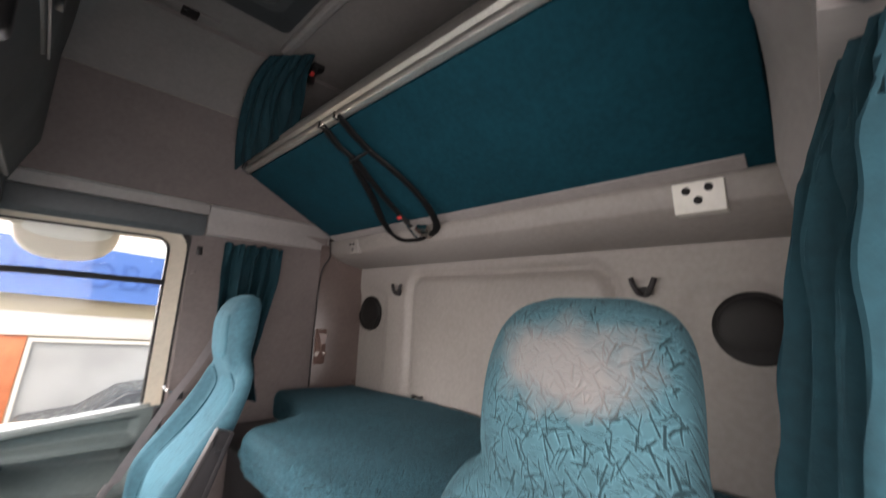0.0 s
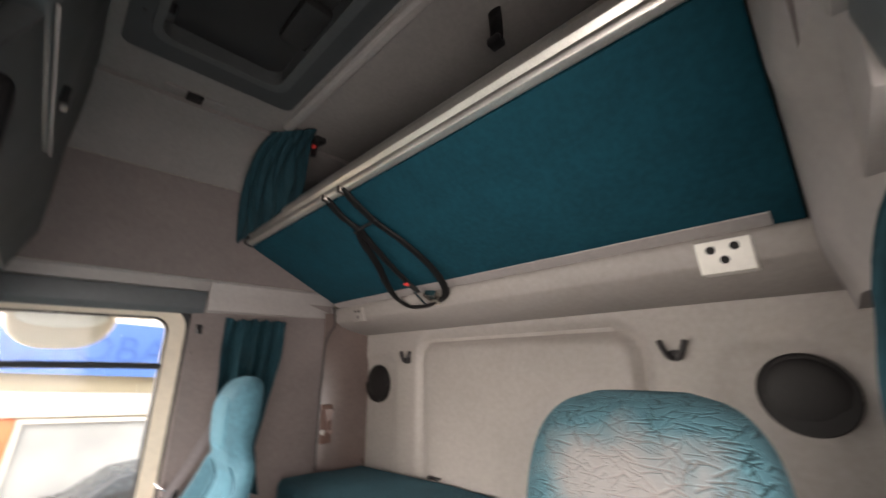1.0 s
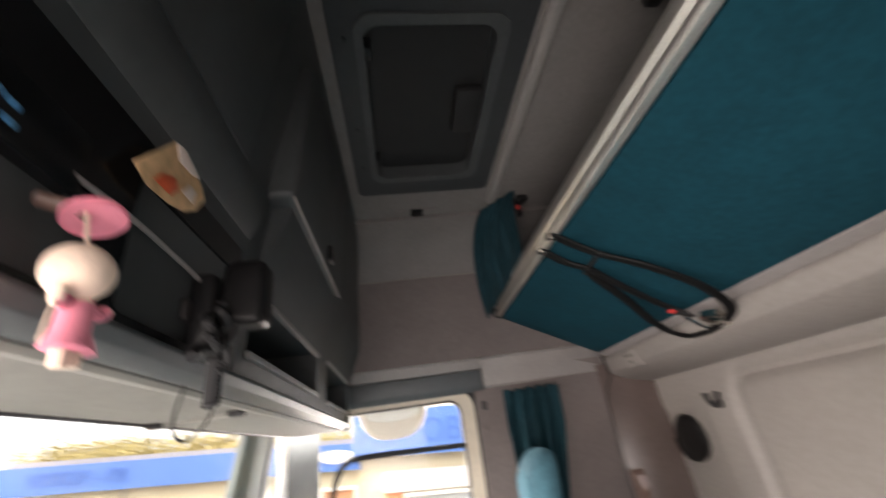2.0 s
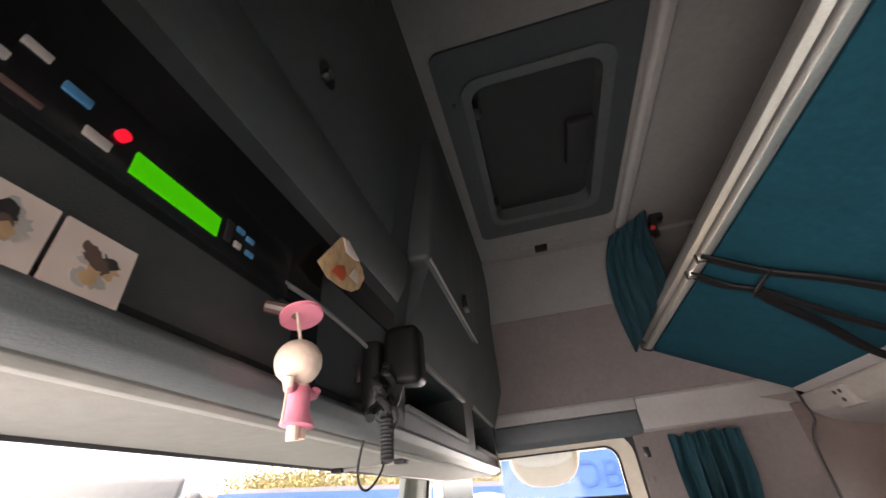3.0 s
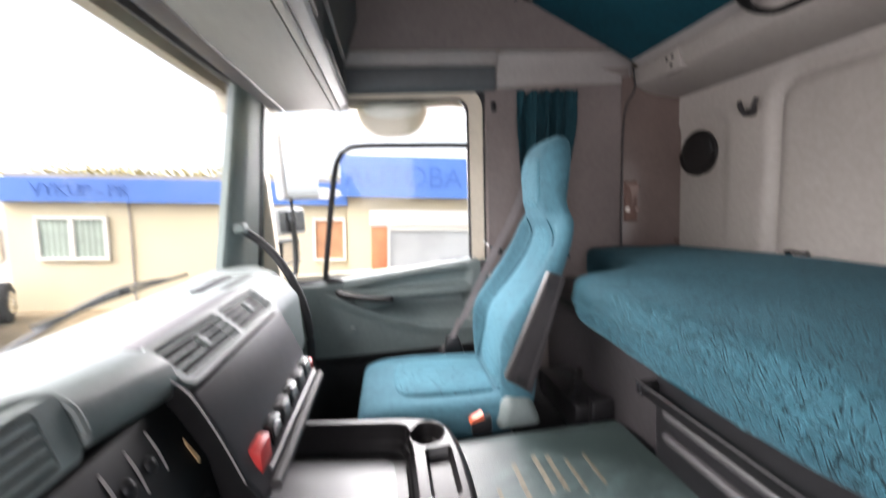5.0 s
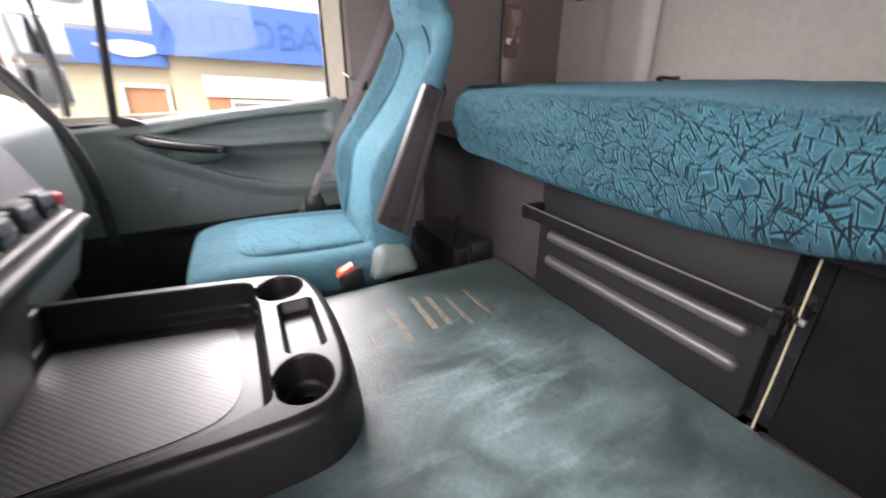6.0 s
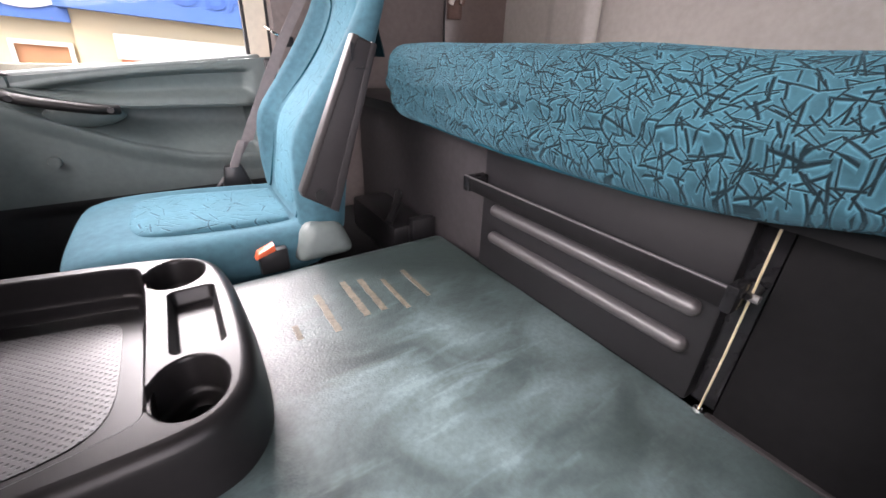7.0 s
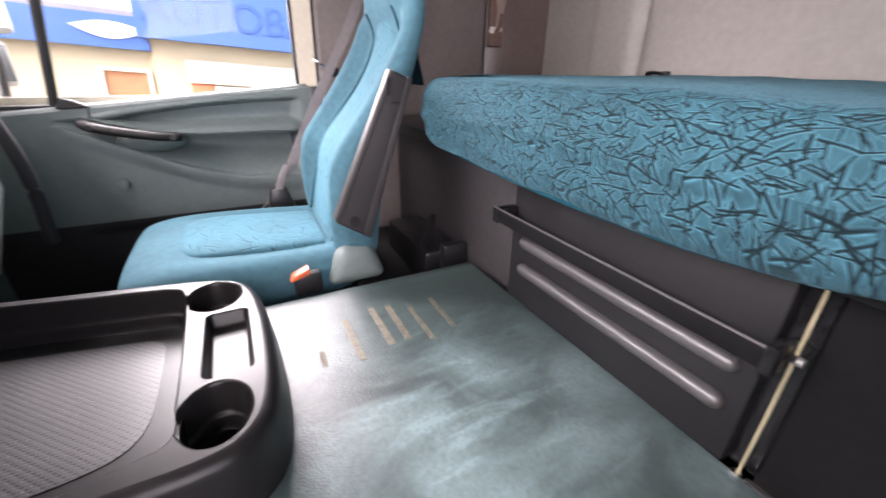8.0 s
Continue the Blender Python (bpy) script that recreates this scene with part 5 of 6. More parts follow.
part("binnacle_hood", sweep(hood, [lambda p, q, y=y, d=d, e=e: (p + e, y, q + d) for y, d, e in ((0.50, 0.003, -0.022), (0.80, 0.003, -0.022), (1.15, 0.001, -0.022), (1.232, -0.001, -0.022), (1.237, 0.003, 0.0), (1.25, 0.001, 0.002), (1.32, -0.006, 0.010), (1.379, -0.010, 0.018))], 0.010, 2), M_dash, db, "green grey hood over the switches")


def vent(parent, label, at, y0, y1, s0, s1, cells, slats, backing=0.002):
    """A grille: a raised frame with openings, slats standing in them before a dark back. at(a, b, d): along, down the face, below its front."""
    wide = (y1 - y0 - 0.014 * (cells + 1)) / cells
    gaps = [(y0 + 0.014 + k * (wide + 0.014), y0 + 0.014 + k * (wide + 0.014) + wide) for k in range(cells)]
    v = part("air_vent", holed(rounded(y0, y1, s0, s1, 0.020), [rounded(a, b, s0 + 0.011, s1 - 0.010, 0.009) for a, b in gaps], at, 0.018), M_door, parent, label)
    part("vent_back", hexa([at(a, b, d) for d in (0.020, 0.016) for a, b in ((y0 + 0.004, s0 + 0.004), (y1 - 0.004, s0 + 0.004), (y1 - 0.004, s1 - 0.004), (y0 + 0.004, s1 - 0.004))]), M_rubber, v, "black depth of the vent")
    for a, b in gaps:
        for k in range(slats):
            c = s0 + 0.011 + (s1 - s0 - 0.021) * (k + 0.5) / slats
            part("slat", hexa([at(p, q, d) for d, t in ((0.013, 0.0), (0.001, 0.003)) for p, q in ((a, c - 0.0022 + t), (b, c - 0.0022 + t), (b, c + 0.0022 + t), (a, c + 0.0022 + t))], 0.0006, 1), M_door, v)
        part("thumb", hexa([at(p, q, d) for d in (0.006, -0.003) for p, q in (((a + b) / 2 - 0.006, (s0 + s1) / 2 - 0.012), ((a + b) / 2 + 0.006, (s0 + s1) / 2 - 0.012), ((a + b) / 2 + 0.006, (s0 + s1) / 2 + 0.012), ((a + b) / 2 - 0.006, (s0 + s1) / 2 + 0.012))], 0.002), M_dash, v, "vent thumb slide")
    return v




def hood_face(a, b, d):
    return (0.742 + 0.25 * b - 0.97 * d, a, 1.116 - 0.97 * b - 0.25 * d)


dv = part("air_vent", holed(rounded(0.70, 1.2345, 0.0, 0.068, 0.012), [rounded(0.74, 1.209, 0.006, 0.062, 0.007)], hood_face, 0.016, 0.002), M_dash, db, "green grey driver air vent")
part("vent_back", hexa([hood_face(a, b, d) for d in (0.021, 0.0165) for a, b in ((0.72, 0.003), (1.22, 0.003), (1.22, 0.063), (0.72, 0.063))]), M_rubber, dv, "black depth of the vent")
for k in range(4):
    b = 0.015 + 0.0125 * k
    part("slat", hexa([hood_face(p, q, d) for d, t in ((0.012, 0.002), (0.001, 0.0)) for p, q in ((0.741, b - 0.0043 + t), (1.208, b - 0.0043 + t), (1.208, b + 0.0045 + t), (0.741, b + 0.0045 + t))], 0.0008, 1), M_dash, dv)
part("hood_rim", tube(spline([(0.716, 0.80, 1.121), (0.717, 1.05, 1.120), (0.717, 1.16, 1.119), (0.720, 1.215, 1.116), (0.732, 1.236, 1.110), (0.748, 1.240, 1.096), (0.756, 1.240, 1.074), (0.756, 1.240, 1.058)], 5), 0.0045, 8), M_dash, db, "rounded rim round the vent")
part("switch_panel", along_y([(0.66, 1.035), (0.757, 1.040), (0.80, 0.955), (0.815, 0.86), (0.74, 0.74), (0.66, 0.74)], 0.62, 1.3635, 0.004), M_panel, db, "black driver switch panel")
for k in range(9):
    y = 1.309 - k * 0.0365
    part("divider", tube(spline([(0.764, y, 1.025), (0.775, y - 0.002, 1.005), (0.786, y - 0.007, 0.981)], 3), 0.0018, 8), M_trim, db, "pale divider between switches")
    part("switch", ball((0.776, y - 0.021, 0.997), (0.008, 0.0085, 0.0095), 16), M_dark, db, "dark round switch")
# pale tube drawn where the panel's edge catches the light
part("panel_line", tube(spline([(0.752, 1.3635, 1.076), (0.787, 1.3635, 1.0425), (0.817, 1.3635, 0.9775), (0.842, 1.3635, 0.9075)], 4), 0.0012, 8), M_trim, db, "pale line added for the highlight on the switch panel edge")
part("sticker", hexa([(0.757 + 0.506 * (1.040 - z) + dx, y, z) for dx in (0.0002, 0.0014) for y, z in ((1.3435, 0.986), (1.3475, 0.989), (1.3500, 0.962), (1.3435, 0.960))]), M_tan, db, "worn yellow sticker")
part("symbol", box(0.8055, 0.8085, 1.318, 1.338, 0.918, 0.9225, 0.0005, 1), M_edge, db, "grey printed mark")
rg = part("ignition_switch", merge(*[tube([(0.806 - 0.0035 * math.sin(q) * 3, 1.262 + 0.020 * math.cos(q), 0.928 + 0.020 * math.sin(q)) for q in [2 * math.pi * k / 24 for k in range(25)]], 0.003, 8)]), M_dark, db, "ring of the ignition switch")
part("lock", disc((0.803, 1.262, 0.928), (0.95, 0, 0.2), 0.011, 0.012, 24, 0.002), M_arm, rg)
vent(db, "green grey centre air vents", lambda a, b, d: (0.737 + 0.715 * b + 0.69 * (0.005 - d), a, 1.088 - 0.69 * b + 0.715 * (0.005 - d)), 1.375, 1.787, -0.016, 0.066, 2, 4)
for k in range(6):
    y = 1.43 + k * 0.062
    part("rocker", box(0.828, 0.850, y - 0.024, y + 0.024, 0.888, 0.926, 0.003), M_red if k == 0 else (M_gloss if k % 2 else M_arm), db, "red rocker switch" if k == 0 else "")
    if k:
        part("key_cap", box(0.842, 0.853, y - 0.018, y + 0.012, 0.905, 0.922, 0.003), M_silver, db, "silver key cap")
part("hazard", box(0.832, 0.853, 1.76, 1.785, 0.897, 0.915, 0.004), M_red, db, "red hazard switch")
part("silver_bar", tube([(0.868, 1.40, 0.872), (0.868, 1.775, 0.872)], 0.009, 10), M_edge, db, "grey bar below the switches")
part("silver_line", tube([(0.857, 1.42, 0.886), (0.857, 1.775, 0.886)], 0.0025, 8), M_silver, db, "silver trim line")
link("grab_hose", tube(spline([(0.50, 2.43, 1.20), (0.555, 2.45, 1.15), (0.615, 2.455, 1.07), (0.67, 2.45, 0.96), (0.70, 2.44, 0.86), (0.708, 2.44, 0.74), (0.70, 2.44, 0.60)], 8), 0.016, 12), M_rubber, label="black rubber grab handle on the pillar", category="grab handle")
link("grab_hose_bracket", box(0.47, 0.52, 2.39, 2.45, 1.19, 1.225, 0.008), M_door, label="grey green bracket of the grab handle", category="bracket")

# ---- seats ----


def loft(rows, n=36, power=2.8, dent=0.0, upright=True):
    """Rings of (place, half width, front, back, dent) carried along; upright: rings lie level, else they stand across x."""
    bm, rings = bmesh.new(), []
    for s, w, a, b, dn, yc in rows:
        r = []
        for k in range(n):
            t = 2 * math.pi * k / n
            c, q = math.cos(t), math.sin(t)
            u = w * math.copysign(abs(c) ** (2 / power), c)
            v = (a + b) / 2 - (b - a) / 2 * math.copysign(abs(q) ** (2 / power), q)
            if q > 0:
                v += dn * smoothstep(0.86, 0.56, abs(u) / w)
            r.append(bm.verts.new((v, yc + u, s) if upright else (s, yc + u, v)))
        rings.append(r)
    for i in range(len(rings) - 1):
        for k in range(n):
            bm.faces.new((rings[i][k], rings[i][(k + 1) % n], rings[i + 1][(k + 1) % n], rings[i + 1][k]))
    bm.faces.new(rings[0]), bm.faces.new(rings[-1])
    return bm


BACK = [  # height, half width, front, back, hollow of the front
    (0.575, 0.17, 1.385, 1.47, 0.0), (0.60, 0.215, 1.362, 1.50, 0.005), (0.66, 0.23, 1.348, 1.51, 0.032), (0.75, 0.235, 1.342, 1.525, 0.060), (0.85, 0.236, 1.354, 1.545, 0.074),
    (0.95, 0.232, 1.398, 1.57, 0.076), (1.04, 0.227, 1.446, 1.60, 0.066), (1.12, 0.221, 1.486, 1.63, 0.046), (1.16, 0.212, 1.508, 1.645, 0.022), (1.188, 0.194, 1.530, 1.655, -0.006),
    (1.210, 0.166, 1.536, 1.66, -0.014), (1.245, 0.152, 1.512, 1.665, -0.008), (1.29, 0.149, 1.506, 1.675, -0.004), (1.345, 0.147, 1.514, 1.685, -0.006), (1.395, 0.140, 1.532, 1.69, -0.006),
    (1.43, 0.124, 1.552, 1.692, -0.004), (1.452, 0.098, 1.575, 1.686, 0.0), (1.464, 0.06, 1.605, 1.668, 0.0)]


LEAN = [(0.86, 0.0), (0.95, 0.032), (1.04, 0.054), (1.12, 0.066), (1.17, 0.06), (1.2, 0.05), (1.222, 0.051), (1.245, 0.057), (1.29, 0.056), (1.345, 0.048), (1.395, 0.038), (1.464, 0.03)]


def finer(rows, k=4):
    """Rounded rings between the given ones."""
    out, a = [], np.array(rows)
    for i in range(len(a) - 1):
        p0, p1, p2, p3 = (a[max(0, min(len(a) - 1, j))] for j in (i - 1, i, i + 1, i + 2))
        h = p2[0] - p1[0]
        m1 = (p2 - p0) / max(1e-6, p2[0] - p0[0]) * h
        m2 = (p3 - p1) / max(1e-6, p3[0] - p1[0]) * h
        for s in range(k):
            t = s / k
            out.append(tuple((2 * t ** 3 - 3 * t * t + 1) * p1 + (t ** 3 - 2 * t * t + t) * m1 + (3 * t * t - 2 * t ** 3) * p2 + (t ** 3 - t * t) * m2))
    return out + [tuple(a[-1])]


def seat(name, label, yc, sgn, head_material, dx=0.0, arm=True):
    st = thing(name, label, "seat", "cab seats", at=(1.2 + dx, yc, 0.1))
    def lean(z):
        return float(np.interp(z, [r[0] for r in LEAN], [r[1] for r in LEAN])) if arm else 0.0
    sub = lambda rows: [(s, w, a + dx + lean(s), b + dx + (float(np.interp(s, [0.86, 1.0, 1.12, 1.25], [0, 0.012, 0.0, -0.02])) if arm else 0), d, yc) for s, w, a, b, d in rows]
    back = finer(sub(BACK))
    part("backrest", loft(back, 44), head_material, st, angle=60)
    front = lambda z: float(np.interp(z, [r[0] for r in back], [r[2] + r[4] for r in back]))
    ins = []
    for i in range(22):
        z = 0.64 + i * 0.0252
        e = min(i, 21 - i)
        w = (0.128 - 0.045 * smoothstep(0.85, 1.15, z)) * (1 if e > 3 else (0.62, 0.84, 0.94, 0.985)[e])
        f = front(z) - 0.005
        ins.append((z, w, f + (0.007 if e == 0 else 0.003 if e == 1 else 0), f + 0.03, 0.0, yc))
    if arm:
        part("back_insert", loft(finer(ins, 2), 28, 3.5), M_insert, st, "pressed velour back insert", angle=60)
        cap_ = []
        for i in range(15):
            z, e = 1.222 + i * 0.013, min(i, 14 - i)
            f = front(z) - 0.005
            cap_.append((z, 0.086 * (1 if e > 3 else (0.6, 0.84, 0.94, 0.985)[e]), f + (0.006 if e == 0 else 0.002 if e == 1 else 0), f + 0.03, 0.0, yc))
        part("headrest_insert", loft(finer(cap_, 2), 28, 3.5), M_insert, st, "pressed velour headrest insert", angle=60)
        for sd in (-1, 1):
            seam = [(front(z) + 0.001, yc + sd * (0.150 - 0.052 * smoothstep(0.82, 1.16, z)), z) for z in np.linspace(0.64, 1.185, 26)]
            part("seam", tube(seam, 0.0028, 6), M_bunk, st, "dark stitched seam")
        part("seam", tube([(front(1.206) + 0.006 + 0.05 * (k / 8) ** 4, yc + 0.15 * k / 8, 1.206 + 0.006 * (k / 8) ** 2) for k in range(-8, 9)], 0.003, 6), M_bunk, st, "dark stitched seam")
    cu = [(0.915, 0.17, 0.54, 0.60, 0), (0.925, 0.215, 0.515, 0.635, 0), (0.95, 0.232, 0.505, 0.655, -0.004), (1.02, 0.238, 0.50, 0.668, -0.012), (1.12, 0.24, 0.50, 0.668, -0.02), (1.25, 0.238, 0.50, 0.662, -0.024), (1.36, 0.23, 0.50, 0.655, -0.02), (1.42, 0.215, 0.51, 0.65, -0.01), (1.44, 0.17, 0.53, 0.63, 0)]
    part("cushion", loft(finer([(s + dx, w, b, a, d, yc) for s, w, a, b, d in cu]), 44, 3.0, upright=False), M_velour, st, angle=60)
    pad = [(1.03, 0.06, 0.62, 0.650, 0), (1.036, 0.095, 0.62, 0.655, 0), (1.052, 0.122, 0.62, 0.6585, 0), (1.08, 0.136, 0.62, 0.660, 0), (1.12, 0.142, 0.62, 0.660, 0), (1.25, 0.142, 0.61, 0.652, 0), (1.36, 0.135, 0.60, 0.646, 0)]
    part("seat_insert", loft(finer([(s + dx, w, b, a, d, yc) for s, w, a, b, d in pad]), 28, 4.0, upright=False), M_insert, st, "pressed velour seat insert", angle=60)
    part("base", box(1.0 + dx, 1.42 + dx, yc - 0.19, yc + 0.19, 0.1, 0.51, 0.03, 3), M_black, st, "black seat suspension skirt")
    if arm:
        y0, y1 = yc + sgn * 0.262, yc + sgn * 0.285
        am = part("armrest", hexa([(1.362 + dx, y0, 0.738), (1.440 + dx, y0, 0.688), (1.440 + dx, y1, 0.688), (1.362 + dx, y1, 0.738), (1.508 + dx, y0, 1.048), (1.552 + dx, y0, 1.030), (1.552 + dx, y1, 1.030), (1.508 + dx, y1, 1.048)], 0.007, 3), M_arm, st, "dark grey folded armrest")
        part("front_edge", hexa([(1.362 + dx, y0, 0.745), (1.374 + dx, y0, 0.740), (1.374 + dx, y1 + sgn * 0.003, 0.740), (1.362 + dx, y1 + sgn * 0.003, 0.745), (1.503 + dx, y0, 1.049), (1.516 + dx, y0, 1.045), (1.516 + dx, y1 + sgn * 0.003, 1.045), (1.503 + dx, y1 + sgn * 0.003, 1.049)], 0.003), M_edge, am, "grey armrest front edge")
        part("rear_edge", hexa([(1.424 + dx, y0, 0.699), (1.441 + dx, y0, 0.688), (1.441 + dx, y1 + sgn * 0.002, 0.688), (1.424 + dx, y1 + sgn * 0.002, 0.699), (1.542 + dx, y0, 1.035), (1.553 + dx, y0, 1.030), (1.553 + dx, y1 + sgn * 0.002, 1.030), (1.542 + dx, y1 + sgn * 0.002, 1.035)], 0.001), M_arm, am)
        part("bolt", disc((1.405 + dx, y1 + sgn * 0.001, 0.735), (0, 1, 0), 0.0115, 0.004, 18), M_black, am)
        part("groove", box(1.503 + dx, 1.532 + dx, min(y1, y1 + sgn * 0.002), max(y1, y1 + sgn * 0.002), 0.984, 0.987), M_black, am)
        part("slot", box(1.494 + dx, 1.502 + dx, min(y1, y1 + sgn * 0.005), max(y1, y1 + sgn * 0.005), 1.0, 1.032), M_black, am)
        part("recliner_cap", hexa([(1.335 + dx, yc + sgn * 0.19, 0.56), (1.49 + dx, yc + sgn * 0.19, 0.56), (1.49 + dx, yc + sgn * 0.262, 0.56), (1.335 + dx, yc + sgn * 0.262, 0.56), (1.375 + dx, yc + sgn * 0.19, 0.655), (1.46 + dx, yc + sgn * 0.19, 0.645), (1.46 + dx, yc + sgn * 0.25, 0.645), (1.375 + dx, yc + sgn * 0.25, 0.655)], 0.028, 4), M_door, st, "grey green recliner cover")
        b = part("buckle", box(1.262 + dx, 1.325 + dx, yc + sgn * 0.242 - 0.013, yc + sgn * 0.242 + 0.013, 0.555, 0.612, 0.006), M_black, st, "black belt buckle with orange button")
        part("button", hexa([(1.255 + dx, yc + sgn * 0.232, 0.598), (1.30 + dx, yc + sgn * 0.232, 0.612), (1.30 + dx, yc + sgn * 0.258, 0.612), (1.255 + dx, yc + sgn * 0.258, 0.598), (1.262 + dx, yc + sgn * 0.232, 0.612), (1.298 + dx, yc + sgn * 0.232, 0.627), (1.298 + dx, yc + sgn * 0.258, 0.627), (1.262 + dx, yc + sgn * 0.258, 0.612)], 0.002), M_orange, b, "orange release button")
    return st


seat("passenger_seat", "teal velour passenger seat with its armrest folded up", 2.185, -1, M_velour)
seat("driver_seat", "teal driver seat with a worn bald headrest", 0.795, 1, M_head, 0.03, False)
sb = thing("seat_frame_box", "black metal seat rail box on the engine cover", "seat rail", at=(1.7, 2.08, 0.48))
part("rail", box(1.62, 1.742, 1.985, 2.30, 0.47, 0.575, 0.01), M_black, sb)
part("cap", box(1.665, 1.74, 1.955, 1.99, 0.50, 0.60, 0.008), M_black, sb)
part("lever", tube([(1.62, 2.02, 0.58), (1.66, 2.05, 0.612), (1.72, 2.15, 0.615)], 0.012, 8), M_black, sb)
link("seat_plinth", box(1.44, 1.745, 1.95, 2.50, 0.10, 0.47, 0.01), M_floor, label="black plinth behind the passenger seat", category="plinth")

# seat belt on the passenger side
bl = thing("seat_belt", "grey seat belt hanging beside the passenger seat", "seat belt", at=(1.45, 2.5, 0.6))


def ribbon(pts, w, t=0.0015, side=(1, 0, 0.3)):
    pts, sv = [Vector(p) for p in pts], Vector(side).normalized()
    bm = bmesh.new()
    r = [[bm.verts.new(p + sv * w * k) for k in (-0.5, 0.5)] for p in pts]
    for i in range(len(r) - 1):
        bm.faces.new((r[i][0], r[i][1], r[i + 1][1], r[i + 1][0]))
    return thick(bm, t)


part("webbing", ribbon(spline([(1.68, 2.50, 1.36), (1.585, 2.50, 1.165), (1.505, 2.503, 1.03), (1.41, 2.503, 0.855), (1.375, 2.50, 0.79), (1.352, 2.50, 0.74)], 6), 0.044), M_belt, bl)
part("webbing", ribbon(spline([(1.358, 2.503, 0.75), (1.33, 2.505, 0.705), (1.29, 2.506, 0.66), (1.24, 2.506, 0.605)], 4), 0.012, 0.006), M_belt, bl, "lower belt run seen edge on")
part("tongue", hexa([(1.285, 2.49, 0.665), (1.315, 2.49, 0.665), (1.315, 2.50, 0.665), (1.285, 2.50, 0.665), (1.327, 2.49, 0.752), (1.349, 2.49, 0.748), (1.349, 2.50, 0.748), (1.327, 2.50, 0.752)], 0.004), M_belt, bl, "pale grey belt end sleeve")
part("anchor", hexa([(1.25, 2.49, 0.56), (1.36, 2.49, 0.56), (1.36, 2.53, 0.56), (1.25, 2.53, 0.56), (1.272, 2.49, 0.672), (1.325, 2.49, 0.672), (1.325, 2.52, 0.672), (1.272, 2.52, 0.672)], 0.008), M_black, bl, "black belt anchor boot")
part("ring", tube(spline([(1.475, 2.55, 1.075), (1.49, 2.52, 1.06), (1.515, 2.515, 1.045), (1.53, 2.515, 1.035)], 5), 0.004, 8), M_chrome, bl, "chrome wire guide")
part("clip", box(1.515, 1.545, 2.505, 2.53, 1.02, 1.05, 0.004), M_black, bl)

# ---- curtains ----


def curtain(name, label, m, rows, seed, folds, depth, heading):
    """A gathered curtain; rows: height, front edge, rear edge, distance out from the middle of the cab at the front and the rear edge."""
    hs = [r[0] for r in rows]
    c = thing(name, label, "curtain", "cab curtains", at=(rows[0][1], m(2.45), hs[-1]))
    rr = random.Random(seed)
    ph = [rr.uniform(0, 6) for _ in range(6)]

    def f(u, v):
        z = hs[0] + (hs[-1] - hs[0]) * v
        x0, x1, y0, y1 = (float(np.interp(-z, [-h for h in hs], [r[k] for r in rows])) for k in (1, 2, 3, 4))
        w = u + 0.035 * math.sin(u * 9 + ph[0]) + 0.02 * math.sin(v * 4 + u * 5 + ph[1]) * math.sin(math.pi * u)
        tight = smoothstep(0.16, 0.0, v)
        big = math.sin(w * 6.283 * folds + ph[2] + 0.7 * math.sin(v * 3 + ph[3])) + 0.45 * math.sin(w * 6.283 * folds * 1.7 + ph[4] + 1.6 * v)
        small = math.sin(w * 6.283 * folds * 3.1 + ph[5]) * tight
        bump = depth * ((1 - 0.55 * tight) * big + 0.5 * small) + 0.010 * noise.noise(Vector((u * 6, v * 9, seed)))
        return (x0 + (x1 - x0) * u + 0.35 * depth * math.cos(w * 6.283 * folds + ph[2]), m(y0 + (y1 - y0) * u - bump), z - 0.006 * math.sin(u * 31 + ph[3]) * tight)
    part("cloth", thick(grid(120, 48, f), 0.003), M_curtain, c)
    if heading:
        part("heading", thick(grid(120, 4, lambda u, v: tuple(Vector(f(u, 0.045 * v)) + Vector((0, (-0.006 if m(1) > m(0) else 0.006), heading * (1 - v))))), 0.003), M_curtain, c, "gathered heading tape")
    return c


curtain("side_curtain", "dark teal gathered curtain behind the passenger door", lambda y: y, [(1.685, 1.625, 1.87, 2.47, 2.46), (1.55, 1.615, 1.86, 2.45, 2.45), (1.35, 1.62, 1.82, 2.44, 2.45), (1.18, 1.64, 1.78, 2.43, 2.44), (1.06, 1.655, 1.79, 2.42, 2.43), (1.0, 1.65, 1.80, 2.415, 2.42)], 3, 4.0, 0.022, 0.012)
curtain("side_curtain", "teal gathered curtain hanging behind the driver door", lambda y: other(y), [(1.69, 1.484, 1.6, 2.563, 2.533), (1.667, 1.477, 1.66, 2.561, 2.518), (1.61, 1.474, 1.7, 2.558, 2.498), (1.52, 1.475, 1.71, 2.556, 2.488), (1.4, 1.469, 1.71, 2.548, 2.478), (1.2, 1.455, 1.715, 2.536, 2.458), (0.92, 1.44, 1.72, 2.528, 2.438)], 11, 5.5, 0.030, 0.0)

# ---- rear wall fittings ----


def speaker(name, y, z, label):
    s = thing(name, label, "speaker", "round wall speakers", at=(2.34, y, z))
    part("grille", merge(disc((2.338, y, z), (1, 0, 0), 0.088, 0.022, 40, 0.008), ball((2.330, y, z), (0.012, 0.080, 0.080), 32)), M_handle, s)
    part("rim", tube([(2.332, y + 0.089 * math.cos(a * math.pi / 20), z + 0.089 * math.sin(a * math.pi / 20)) for a in range(41)], 0.003, 8, cap=False), M_handle, s)
    part("badge", box(2.3205, 2.3275, y - 0.007, y + 0.007, z - 0.072, z - 0.066), M_alu, s, "small silver badge")


